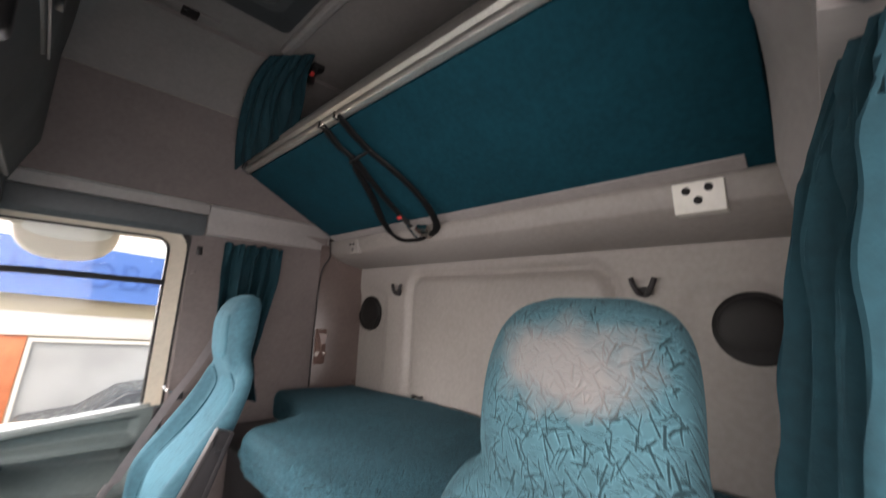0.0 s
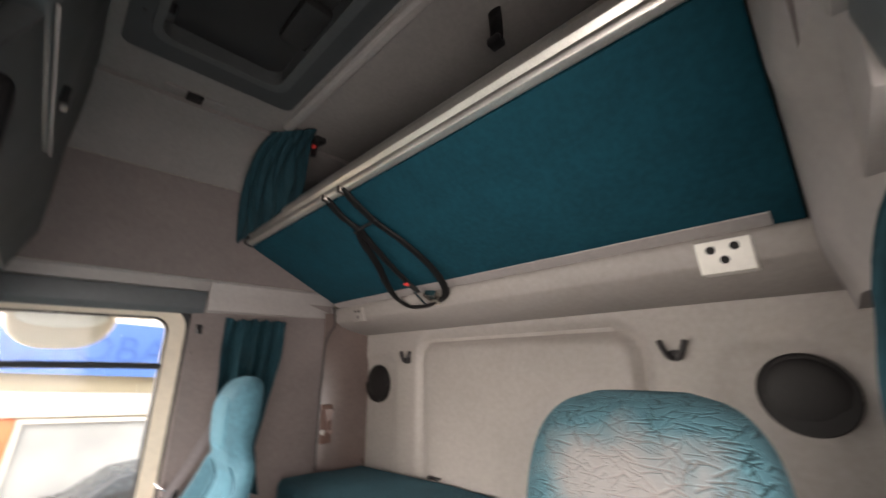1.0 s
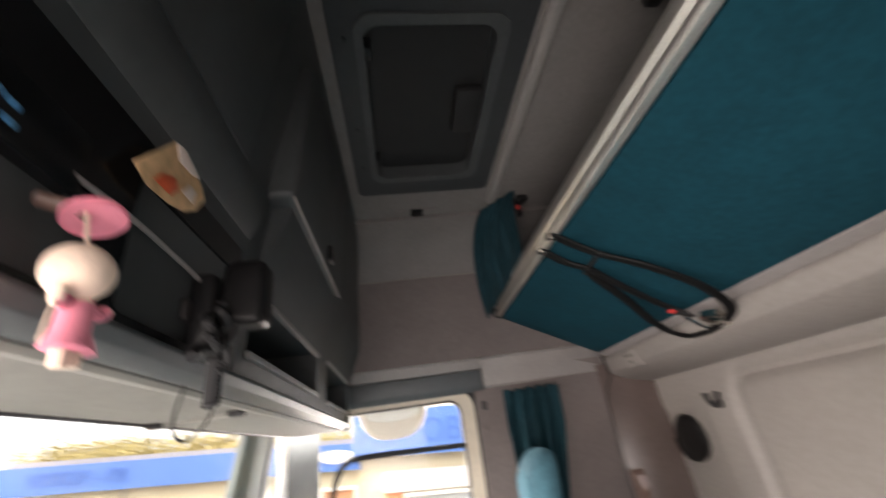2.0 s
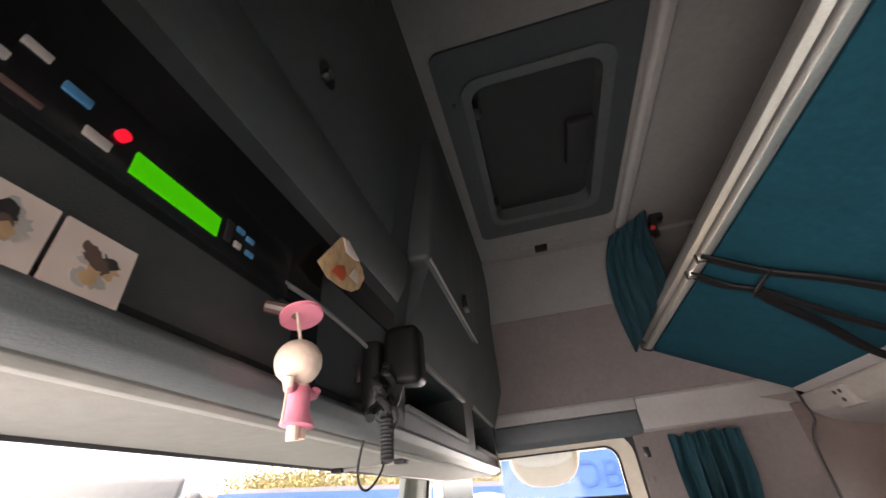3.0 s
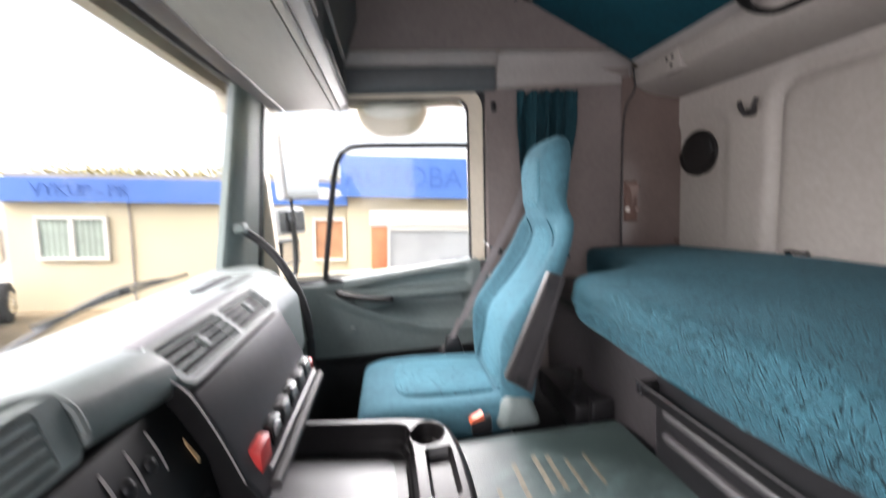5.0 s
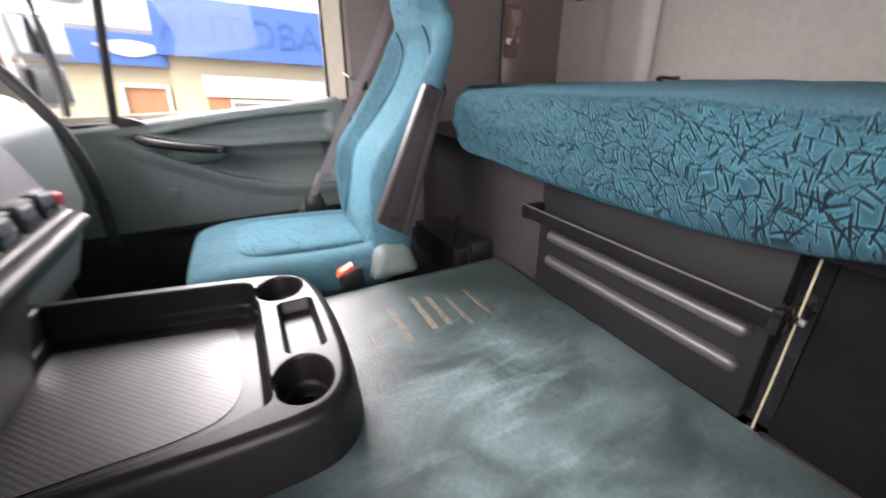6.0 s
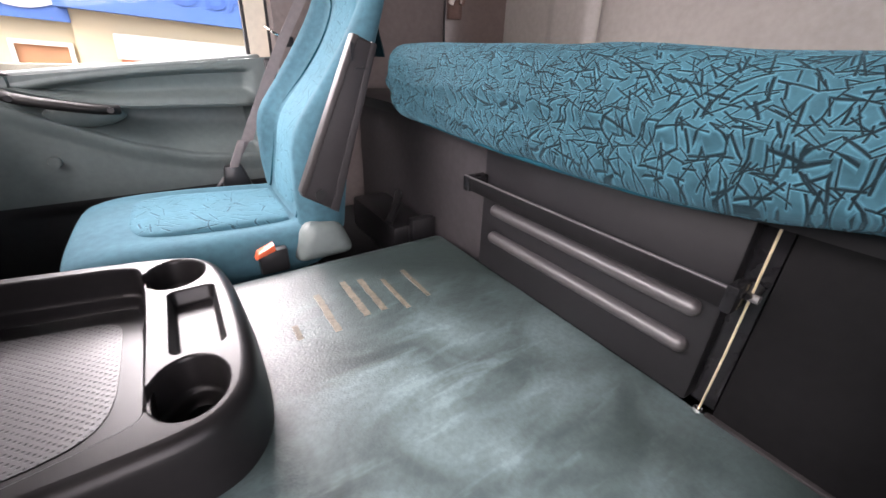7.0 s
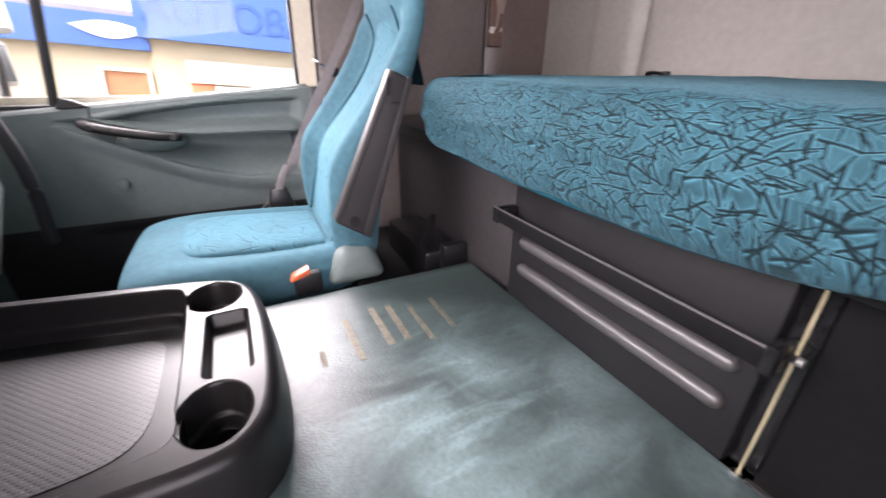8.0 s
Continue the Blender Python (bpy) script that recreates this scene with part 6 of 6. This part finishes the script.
speaker("wall_speaker", 2.322, 1.404, "round black speaker grille on the rear wall")
speaker("wall_speaker", other(2.350), 1.424, "round black speaker grille beside the driver curtain")
for y in (2.085, 0.925):
    hk = thing("coat_hook", "dark grey two pronged coat hook on the wall", "hook", "coat hooks", at=(2.335, y, 1.52))
    part("plate", disc((2.333, y, 1.515), (1, 0, 0), 0.016, 0.012, 18, 0.003), M_arm, hk)
    part("web", hexa([(x, y + a, z) for x in (2.324, 2.334) for a, z in ((-0.013, 1.502), (0.013, 1.502), (0.022, 1.528), (-0.022, 1.528))], 0.004, 2), M_arm, hk)
    for s in (-1, 1):
        part("prong", tube(spline([(2.335, y + s * 0.004, 1.508), (2.318, y + s * 0.014, 1.512), (2.312, y + s * 0.026, 1.535), (2.314, y + s * 0.033, 1.556)], 5), 0.008, 10), M_arm, hk)
so = thing("socket_block", "cream socket block with three round outlets", "socket", at=(2.12, 0.736, 1.728))
part("block", hexa([(2.144, 0.682, 1.694), (2.21, 0.682, 1.694), (2.21, 0.790, 1.694), (2.144, 0.790, 1.694), (2.122, 0.682, 1.766), (2.15, 0.682, 1.766), (2.15, 0.790, 1.766), (2.122, 0.790, 1.766)], 0.003), M_white, so)
for y, z in ((0.760, 1.746), (0.713, 1.749), (0.737, 1.722)):
    part("outlet", disc((2.122 + (1.766 - z) * 0.305, y, z), (1, 0, 0.3), 0.0095, 0.005, 20), M_panel, so, "black round outlet")
ps = thing("wall_outlet", "small grey outlet with three dark holes", "socket", at=(2.14, 2.24, 1.73))
part("plate", hexa([(2.146, 2.19, 1.70), (2.20, 2.19, 1.70), (2.20, 2.285, 1.70), (2.146, 2.285, 1.70), (2.127, 2.19, 1.765), (2.15, 2.19, 1.765), (2.15, 2.285, 1.765), (2.127, 2.285, 1.765)], 0.003), M_wall, ps)
for y, z in ((2.222, 1.748), (2.252, 1.748), (2.237, 1.722)):
    part("outlet", disc((2.127 + (1.765 - z) * 0.29, y, z), (1, 0, 0.3), 0.007, 0.004, 14), M_black, ps)
# thin tube drawn in place of the corner's seam and dark edge
link("corner_line", tube(spline([(2.13, 2.455, 1.79), (2.127, 2.44, 1.74), (2.135, 2.452, 1.69), (2.11, 2.485, 1.60), (2.10, 2.487, 1.3), (2.10, 2.49, 1.02)], 6), 0.004, 6), M_arm, label="thin dark line for the seam and edge of the rear corner", category="cable")
rl = thing("reading_lamp", "smoky plastic reading lamp on the rear corner", "lamp", at=(2.14, 2.46, 1.17))
part("shade", sweep([(0.035, 0.0), (0.022, 0.0), (-0.022, 0.0), (-0.035, 0.0), (-0.022, 0.016), (0.022, 0.016)], [lambda a, b, k=k, s=s: (2.135 + a * s * 0.9, 2.462 - a * s * 0.4 - b, 1.235 + k) for k, s in ((0.0, 0.45), (0.02, 0.6), (0.055, 1.0))]), M_brown, rl, "flared smoky shade")
for d in (-0.022, 0.014):
    part("knob", disc((2.135 + d, 2.455 - d * 0.4, 1.185), (0.4, 0.9, 0), 0.010, 0.016, 16, 0.003), M_brown if d > 0 else M_palekey, rl, "small round knob")
part("stem", tube([(2.135, 2.465, 1.19), (2.136, 2.46, 1.24)], 0.009, 10), M_brown, rl)
part("backplate", box(2.105, 2.165, 2.468, 2.485, 1.13, 1.31, 0.006), M_brown, rl, "brown back plate")
link("door_stop", box(1.523, 1.548, 2.528, 2.545, 1.635, 1.675, 0.003), M_black, label="small black switch on the pillar lining", category="switch")
link("pillar_button", disc((1.526, 2.534, 1.558), (0, 1, 0), 0.010, 0.012, 18, 0.003), M_side, label="small round grey plug high on the pillar lining", category="plug")
link("pillar_button", disc((1.525, 2.56, 1.115), (0, 1, 0), 0.014, 0.012, 18, 0.003), M_side, label="round grey plug on the pillar lining", category="plug")

# ---- mirrors outside the passenger door ----
km = thing("kerb_mirror", "beige kerb mirror housing above the door window", "mirror", at=(1.11, 2.78, 1.70))
bm = ball((1.112, 2.76, 1.715), (0.168, 0.075, 0.140), 28)
for v in bm.verts:
    v.co.x = 1.112 + math.copysign(0.168 * abs((v.co.x - 1.112) / 0.168) ** 0.72, v.co.x - 1.112)
bmesh.ops.bisect_plane(bm, geom=bm.verts[:] + bm.edges[:] + bm.faces[:], plane_co=(0, 0, 1.745), plane_no=(0, 0, 1), clear_outer=True)
part("housing", bm, M_cream, km)
part("face", ball((1.112, 2.70, 1.695), (0.135, 0.02, 0.045), 20), M_white, km)
sm = thing("side_mirror", "tall grey truck side mirrors on an arm", "mirror", at=(0.62, 3.0, 0.95))
# housing colour paled for the white sky seen in the mirrors
M_mh = material("mirror housing with sky reflection tone", (0.55, 0.56, 0.57), 0.45)
for x0, z0, z1, w in ((0.555, 1.315, 1.775, 0.24), (0.505, 1.135, 1.275, 0.19), (0.46, 0.975, 1.118, 0.20)):
    p0, u, q = Vector((x0, 2.88, 0)), Vector((0.6, 0.79, 0)), Vector((-0.79, 0.6, 0))

    def slab(d0, d1, inset):
        corners = [p0 + u * inset + q * d0, p0 + u * (w - inset) + q * d0, p0 + u * (w - inset) + q * d1, p0 + u * inset + q * d1]
        return [(c.x, c.y, z) for z in (z0 + inset, z1 - inset) for c in corners]

    h = part("housing", hexa(slab(0.0, 0.07, 0.0), 0.018, 3), M_mh, sm)
    part("mirror_glass", hexa(slab(-0.004, -0.001, 0.016)), M_mirror, h, "mirror glass")
part("arm", tube(spline([(0.45, 2.70, 1.85), (0.54, 2.88, 1.83), (0.57, 2.92, 1.70), (0.57, 2.92, 1.0), (0.52, 2.80, 0.92), (0.45, 2.70, 0.92)], 6), 0.014, 10), M_black, sm, "black tubular arm")

# wipers
for y0, y1 in ((0.95, 1.65), (1.78, 2.42)):
    w = thing("wiper", "dark wiper resting along the windscreen foot", "wiper", "wipers", at=(0.28, y0, 1.0))
    ym = (y0 + y1) / 2
    part("arm", tube(spline([(0.24, y0 - 0.05, 1.00), (0.25, y0 + 0.12, 1.035), (0.262, ym, 1.058)], 5), 0.010, 8, 0.6), M_dark, w)
    part("blade", tube(spline([(0.262, ym - 0.30, 1.040), (0.268, ym, 1.048), (0.285, ym + 0.33, 1.045)], 5), 0.006, 6), M_rubber, w)
    part("bow", tube(spline([(0.262, ym - 0.2, 1.046), (0.266, ym - 0.1, 1.060), (0.268, ym, 1.066), (0.272, ym + 0.12, 1.060), (0.278, ym + 0.22, 1.048)], 5), 0.006, 6), M_dark, w)
    part("pivot", box(0.258, 0.274, ym - 0.02, ym + 0.02, 1.046, 1.070, 0.004), M_dark, w)

# ---- outside ----
# the yard slopes against the cab floor; its plan is drawn large and stands nearer
G = Matrix.Translation((1.1, 0.8, 1.3)) @ Matrix.Scale(0.8, 4) @ Matrix.Translation((-1.1, -0.8, -1.3)) @ pose(0, 0, 0, 0, 4.0, 0)


def outside(*obs):
    for ob in obs:
        ob.matrix_world = G @ Matrix.Translation(ob.location)
    return obs[0]


M_sand = material("sandy yard", (0.28, 0.215, 0.13), 0.95, var=0.2, scale=0.4, fine=6, bump=0.3, bscale=5)
M_plaster = material("yellow plaster", (0.62, 0.54, 0.375), 0.9, var=0.05, scale=1.0)
M_pale = material("white plaster", (0.68, 0.655, 0.61), 0.9, var=0.04, scale=1.0)
M_band = material("blue fascia", (0.07, 0.17, 0.47), 0.6, var=0.05, scale=1.0)
# close to the band's blue: the haze over the letters is in this colour
M_letter = material("dark blue letters", (0.050, 0.132, 0.40), 0.6)
M_rust = material("brown red blind", (0.5, 0.25, 0.13), 0.7, var=0.2, scale=3)
def curtained():
    """Glass with pale gathered curtains close behind it."""
    m = material("curtained glass", (0.34, 0.4, 0.34), 0.15, var=0.2, scale=2)
    n, l = m.node_tree.nodes, m.node_tree.links
    tc, wv, mr, mx = (n.new("ShaderNode" + k) for k in ("TexCoord", "TexWave", "MapRange", "MixRGB"))
    # lighter and darker bands paint the shading of the curtain folds
    wv.bands_direction = "X"
    wv.inputs["Scale"].default_value, wv.inputs["Distortion"].default_value, wv.inputs["Detail Scale"].default_value = 2.2, 1.5, 0.4
    mr.inputs[3].default_value, mr.inputs[4].default_value = 0.75, 1.15
    mx.blend_type, mx.inputs[0].default_value = "MULTIPLY", 1.0
    l.new(tc.outputs["Object"], wv.inputs["Vector"]), l.new(wv.outputs["Fac"], mr.inputs[0])
    l.new(n[m["out"]].outputs[0], mx.inputs[1]), l.new(mr.outputs[0], mx.inputs[2]), l.new(mx.outputs[0], n["Principled BSDF"].inputs["Base Color"])
    return m


M_curtained = curtained()
# the pale base colour carries what the shop window reflects
M_shop = material("shop glass with painted reflections", (0.42, 0.43, 0.42), 0.12, var=0.25, scale=0.8)
M_poster = material("orange red poster", (0.62, 0.2, 0.09), 0.6, var=0.3, scale=2)
M_car = material("dark grey car paint", (0.045, 0.05, 0.055), 0.25, var=0.1)
M_tile = material("grey roof sheet", (0.3, 0.28, 0.27), 0.8)
M_tyre = material("tyre rubber", (0.02, 0.02, 0.02), 0.85)
M_paint = material("white truck paint", (0.6, 0.6, 0.6), 0.3, var=0.03)
# grey tone stands for the sky that the tractor's windscreen reflects
M_cabglass = material("windscreen with painted sky reflection", (0.16, 0.17, 0.17), 0.15, var=0.25, scale=1.2)
M_visorgrey = material("grey visor plastic", (0.17, 0.165, 0.16), 0.5)
M_slate = material("slate blue plastic", (0.05, 0.085, 0.13), 0.4)
M_tank = material("pale fuel tank", (0.5, 0.49, 0.46), 0.4, metal=0.3)
M_asphalt = material("grey asphalt", (0.13, 0.125, 0.12), 0.9, var=0.2, scale=0.6, fine=8, bump=0.3, bscale=20)
ground = link("ground", grid(2, 2, lambda u, v: (-300 + 600 * u, -300 + 600 * v, -1.75)), M_sand, label="sandy yellow yard around the truck", kind="structure", category="ground")
outside(ground)
pavement = link("pavement", box(-40, 30, -40, 8.15, -1.80, -1.742), M_asphalt, label="grey asphalt lane under the truck", kind="structure", category="pavement")
outside(pavement)


def window(parent, x0, x1, z0, z1, y, pane, bars=1):
    w = part("window", holed([(x0, z0), (x1, z0), (x1, z1), (x0, z1)], [[(x0 + 0.07 + i * (x1 - x0 - 0.05) / bars, z0 + 0.08), (x0 + i * (x1 - x0 - 0.05) / bars + (x1 - x0 - 0.05) / bars - 0.03, z0 + 0.08), (x0 + i * (x1 - x0 - 0.05) / bars + (x1 - x0 - 0.05) / bars - 0.03, z1 - 0.08), (x0 + 0.07 + i * (x1 - x0 - 0.05) / bars, z1 - 0.08)] for i in range(bars)], lambda a, b, d: (a, y - 0.10 + d, b), 0.09), M_white, parent, "white window frame")
    for i in range(bars):
        a = x0 + 0.05 + i * (x1 - x0 - 0.05) / bars
        part("pane", box(a, a + (x1 - x0 - 0.05) / bars, y - 0.04, y - 0.02, z0 + 0.05, z1 - 0.05), pane, w)


GZ = -1.75
of = thing("office_building", "long low yellow office building with blue fascia", "building", at=(-5, 14, GZ))
part("wall", box(-9.15, -0.2, 12.8, 19, GZ, 1.30), M_plaster, of)
fa = part("fascia", box(-9.2, -0.2, 12.55, 13.0, 1.25, 1.88), M_band, of, "blue fascia with dark letters paled for haze")
part("roof", box(-9.15, -0.2, 12.9, 19, 1.88, 2.0), M_tile, of)
window(of, -8.4, -6.65, -0.34, 0.87, 12.79, M_curtained, 2)
window(of, -1.22, -0.28, -0.4, 0.88, 12.79, M_rust, 1)
lens = [(-1.5 + 1.3 * t / 12, 1.62 + 0.13 * math.sin(math.pi * t / 12)) for t in range(13)] + [(-0.2 - 1.3 * t / 12, 1.62 - 0.20 * math.sin(math.pi * t / 12)) for t in range(1, 12)]
part("emblem", along_y(lens, 12.52, 12.549), M_paint, of, "white lens shaped emblem")
part("downpipe", tube([(-6.1, 12.76, 1.3), (-6.1, 12.76, GZ)], 0.025, 10), M_tile, of)
sh = thing("showroom_building", "pale showroom building with tall blue fascia", "building", at=(4, 14, GZ))
part("wall", box(-0.2, 10, 12.6, 19, GZ, 1.5), M_plaster, sh)
part("white_panel", box(0.42, 4.75, 12.47, 12.598, 0.66, 1.14, 0.01), M_pale, sh, "white panel over the shop window")
fb = part("fascia", box(-0.35, 10, 12.2, 12.8, 1.5, 2.65), M_band, sh, "tall blue fascia with dark letters")
window(sh, 0.95, 4.6, -1.4, 0.62, 12.59, M_shop, 1)
part("poster", box(0.47, 0.93, 12.52, 12.595, -1.3, 0.655, 0.01), M_poster, sh, "orange red poster panel beside the window")
window(sh, 5.0, 8.0, -0.9, 0.62, 12.59, M_rust, 2)


def writing(text, x, y, z, size, parent):
    cu = bpy.data.curves.new("letters", "FONT")
    cu.body, cu.size, cu.extrude = text, size, 0.01
    ob = new("letters", cu)
    dg = bpy.context.evaluated_depsgraph_get()
    me = bpy.data.meshes.new_from_object(ob.evaluated_get(dg))
    bpy.data.objects.remove(ob)
    me.transform(Matrix.Translation((x, y, z)) @ Euler((radians(90), 0, 0)).to_matrix().to_4x4())
    me.materials.append(M_letter)
    lt_ = new("letters", me)
    lt_.parent = parent
    return tagged(lt_, "dark blue letters with haze put into their colour")


writing("VYKUP - PR", -8.3, 12.54, 1.42, 0.46, fa)
writing("AUTOBA", -0.24, 12.19, 1.80, 0.83, fb)
an = thing("annex_building", "low white annex with a brown window", "building", at=(-12, 15, GZ))
part("wall", box(-15.5, -10.4, 14.5, 18.9, GZ, 1.5), M_pale, an)
part("roof", box(-15.7, -10.2, 14.3, 18.9, 1.72, 1.88), M_tile, an, "thin dark roof edge")
window(an, -11.6, -10.75, -0.55, 0.5, 14.49, M_rust, 1)
outside(of, sh, an)

# two lavender flags on thin poles
M_flag = material("lavender flag cloth", (0.55, 0.45, 0.62), 0.8, var=0.08)
for fx, fy, z0, z1, wd, sd in ((-2.0, 10.5, 2.9, 4.9, -0.95, 1), (-8.7, 10.9, 3.1, 5.6, 2.3, 2)):
    fl = thing("flag", "pale lavender flag hanging from a thin white pole", "flag", "flags in the yard", at=(fx, fy, GZ))
    part("pole", tube([(fx, fy, GZ), (fx, fy, z1 + 0.15)], 0.03, 10), M_paint, fl, "thin white pole")
    part("cloth", thick(grid(16, 16, lambda u, v: (fx + wd * u * (0.25 + 0.75 * v), fy - 0.08 + 0.08 * math.sin(u * 7 + v * 3 + sd), z0 + 0.25 * u * (1 - v) + (z1 - z0) * v)), 0.01), M_flag, fl, "drooping flag cloth")
    outside(fl)

# dark car before the showroom
ca = thing("parked_car", "dark grey hatchback parked before the showroom window", "car", at=(3.2, 11.6, GZ))
side_ = [(1.05, 0.35), (1.0, 0.62), (1.1, 0.88), (1.95, 1.02), (2.55, 1.46), (3.1, 1.55), (4.2, 1.50), (4.95, 1.02), (5.15, 0.9), (5.2, 0.4)]
cb = part("body", sweep([(a, GZ + b) for a, b in side_], [lambda a, b, y=y, k=k: (a, y + (0.10 * k if b > GZ + 1.1 else 0), b) for y, k in ((10.8, 1), (12.3, -1))], 0.06, 3), M_car, ca)
part("side_window", hexa([(2.15, 10.80, GZ + 1.05), (4.6, 10.80, GZ + 1.05), (4.6, 10.83, GZ + 1.05), (2.15, 10.83, GZ + 1.05), (2.65, 10.885, GZ + 1.40), (4.15, 10.885, GZ + 1.40), (4.15, 10.91, GZ + 1.40), (2.65, 10.91, GZ + 1.40)]), M_tyre, cb, "dark side window")
part("indicator", box(1.12, 1.32, 10.775, 10.82, GZ + 0.74, GZ + 0.82, 0.01), M_orange, cb, "orange indicator")
part("door_mirror", ball((2.3, 10.70, GZ + 1.08), (0.09, 0.10, 0.08), 14), M_car, cb)
for x in (1.75, 4.4):
    cw = part("wheel", disc((x, 10.88, GZ + 0.32), (0, 1, 0), 0.32, 0.2, 28, 0.04), M_tyre, ca)
    part("rim", disc((x, 10.79, GZ + 0.32), (0, 1, 0), 0.2, 0.04, 20, 0.01), M_tank, cw)
outside(ca)

# white tractor unit parked in the yard, its own axes: a ahead, s to its side, h up
tk = thing("tractor_unit", "white tractor unit parked in the yard", "truck", at=(-6.55, 8.55, GZ))
FA, FS = Vector((0.49, -0.872, 0)), Vector((0.872, 0.49, 0))


def on_truck(bm):
    for v in bm.verts:
        q = Vector((-6.55, 8.55, GZ)) + FA * v.co.x + FS * v.co.y
        v.co = (q.x, q.y, GZ + v.co.z)
    return bm


cabp = part("cab", on_truck(hexa([(-0.85, -2.35, 0.95), (1.25, -2.35, 0.75), (1.25, 0.1, 0.75), (-0.85, 0.1, 0.95), (-0.85, -2.3, 3.85), (0.75, -2.3, 3.75), (0.75, 0.05, 3.75), (-0.85, 0.05, 3.85)], 0.15, 4)), M_paint, tk, "white cab")
part("side_glass", on_truck(hexa([(-0.05, 0.10, 2.05), (0.95, 0.10, 1.85), (0.95, 0.125, 1.85), (-0.05, 0.125, 2.05), (-0.05, 0.075, 2.95), (0.7, 0.075, 2.95), (0.7, 0.095, 2.95), (-0.05, 0.095, 2.95)])), M_car, cabp, "dark side window")
part("screen", on_truck(hexa([(0.98, -2.15, 2.62), (1.03, -2.15, 2.62), (1.03, -0.1, 2.62), (0.98, -0.1, 2.62), (0.82, -2.15, 3.50), (0.88, -2.15, 3.50), (0.88, -0.1, 3.50), (0.82, -0.1, 3.50)])), M_cabglass, cabp, "windscreen with the pale sky put into its colour")
part("sun_visor", on_truck(hexa([(0.80, -2.35, 3.52), (1.12, -2.35, 3.46), (1.12, 0.1, 3.46), (0.80, 0.1, 3.52), (0.72, -2.35, 3.88), (0.92, -2.35, 3.82), (0.92, 0.1, 3.82), (0.72, 0.1, 3.88)], 0.06, 3)), M_visorgrey, cabp, "grey roof visor over the windscreen")
part("fender", on_truck(tube(spline([(-0.68, -0.05, 0.55), (-0.58, -0.05, 0.95), (0, -0.05, 1.16), (0.58, -0.05, 0.95), (0.68, -0.05, 0.55)], 5), 0.06, 8, 2.2)), M_tyre, tk, "dark wheel arch")
mir = part("mirror", on_truck(box(0.78, 1.02, 0.08, 0.38, 2.70, 3.42, 0.09, 3)), M_slate, tk, "slate blue mirror housing")
part("mirror_glass", on_truck(box(0.765, 0.779, 0.11, 0.35, 2.80, 3.36)), M_band, mir, "blue mirror glass")
part("wide_mirror", on_truck(box(0.80, 1.08, 0.22, 0.50, 3.34, 3.60, 0.1, 3)), M_visorgrey, tk, "grey upper mirror housing")
part("mirror_arm", on_truck(tube([(0.8, 0.05, 3.3), (0.92, 0.2, 3.42), (0.92, 0.26, 3.36)], 0.035, 8)), M_tyre, tk)
part("chassis", on_truck(box(-4.6, -0.8, -1.7, -0.6, 0.75, 1.05, 0.05)), M_tyre, tk)
part("tank", on_truck(box(-2.75, -1.0, -0.75, 0.0, 0.42, 1.08, 0.12, 4)), M_tank, tk, "aluminium fuel tank")
part("fifth_wheel", on_truck(box(-4.0, -3.0, -1.6, -0.7, 1.05, 1.2, 0.05)), M_tyre, tk)
for x in (0.0, -3.7):
    for y in (-0.15, -2.1):
        wh = part("wheel", on_truck(disc((x, y, 0.5), (0, 1, 0), 0.5, 0.32, 32, 0.06)), M_tyre, tk)
        part("rim", on_truck(disc((x, y + 0.15 if y > -1 else y - 0.15, 0.5), (0, 1, 0), 0.27, 0.06, 24, 0.03)), M_alu, wh)
outside(tk)

# far trees behind the office
M_leaves = material("autumn leaves", (0.33, 0.28, 0.12), 0.9, var=0.4, scale=0.6)
for k, (x, y, s) in enumerate(((-34, 56, 3.2), (-29, 50, 3.0), (-24.5, 46, 2.9), (-20.5, 49, 3.1), (-16, 46, 2.8), (-12, 50, 3.0), (-7, 54, 2.9), (-41, 58, 3.3))):
    tree = thing("tree", "distant yellowing tree behind the office", "tree", "distant trees", at=(x, y, GZ))
    rr = random.Random(k)
    part("trunk", tube([(x, y, GZ), (x + 0.1, y, GZ + s * 0.6), (x, y, GZ + s * 1.2)], 0.15 * s / 3, 8), M_brown, tree)
    bm = bmesh.new()
    for i in range(900):
        d = Vector((rr.gauss(0, 0.62), rr.gauss(0, 0.5), rr.gauss(0, 0.27))) * s
        c = Vector((x, y, GZ + s * 1.55)) + d
        a = Vector((rr.uniform(-1, 1), rr.uniform(-1, 1), rr.uniform(-1, 1))).normalized() * s * 0.06
        b = a.orthogonal().normalized() * s * 0.05
        bm.faces.new([bm.verts.new(c + p) for p in (a, b, -a, -b)])
    part("crown", bm, M_leaves, tree)
    outside(tree)
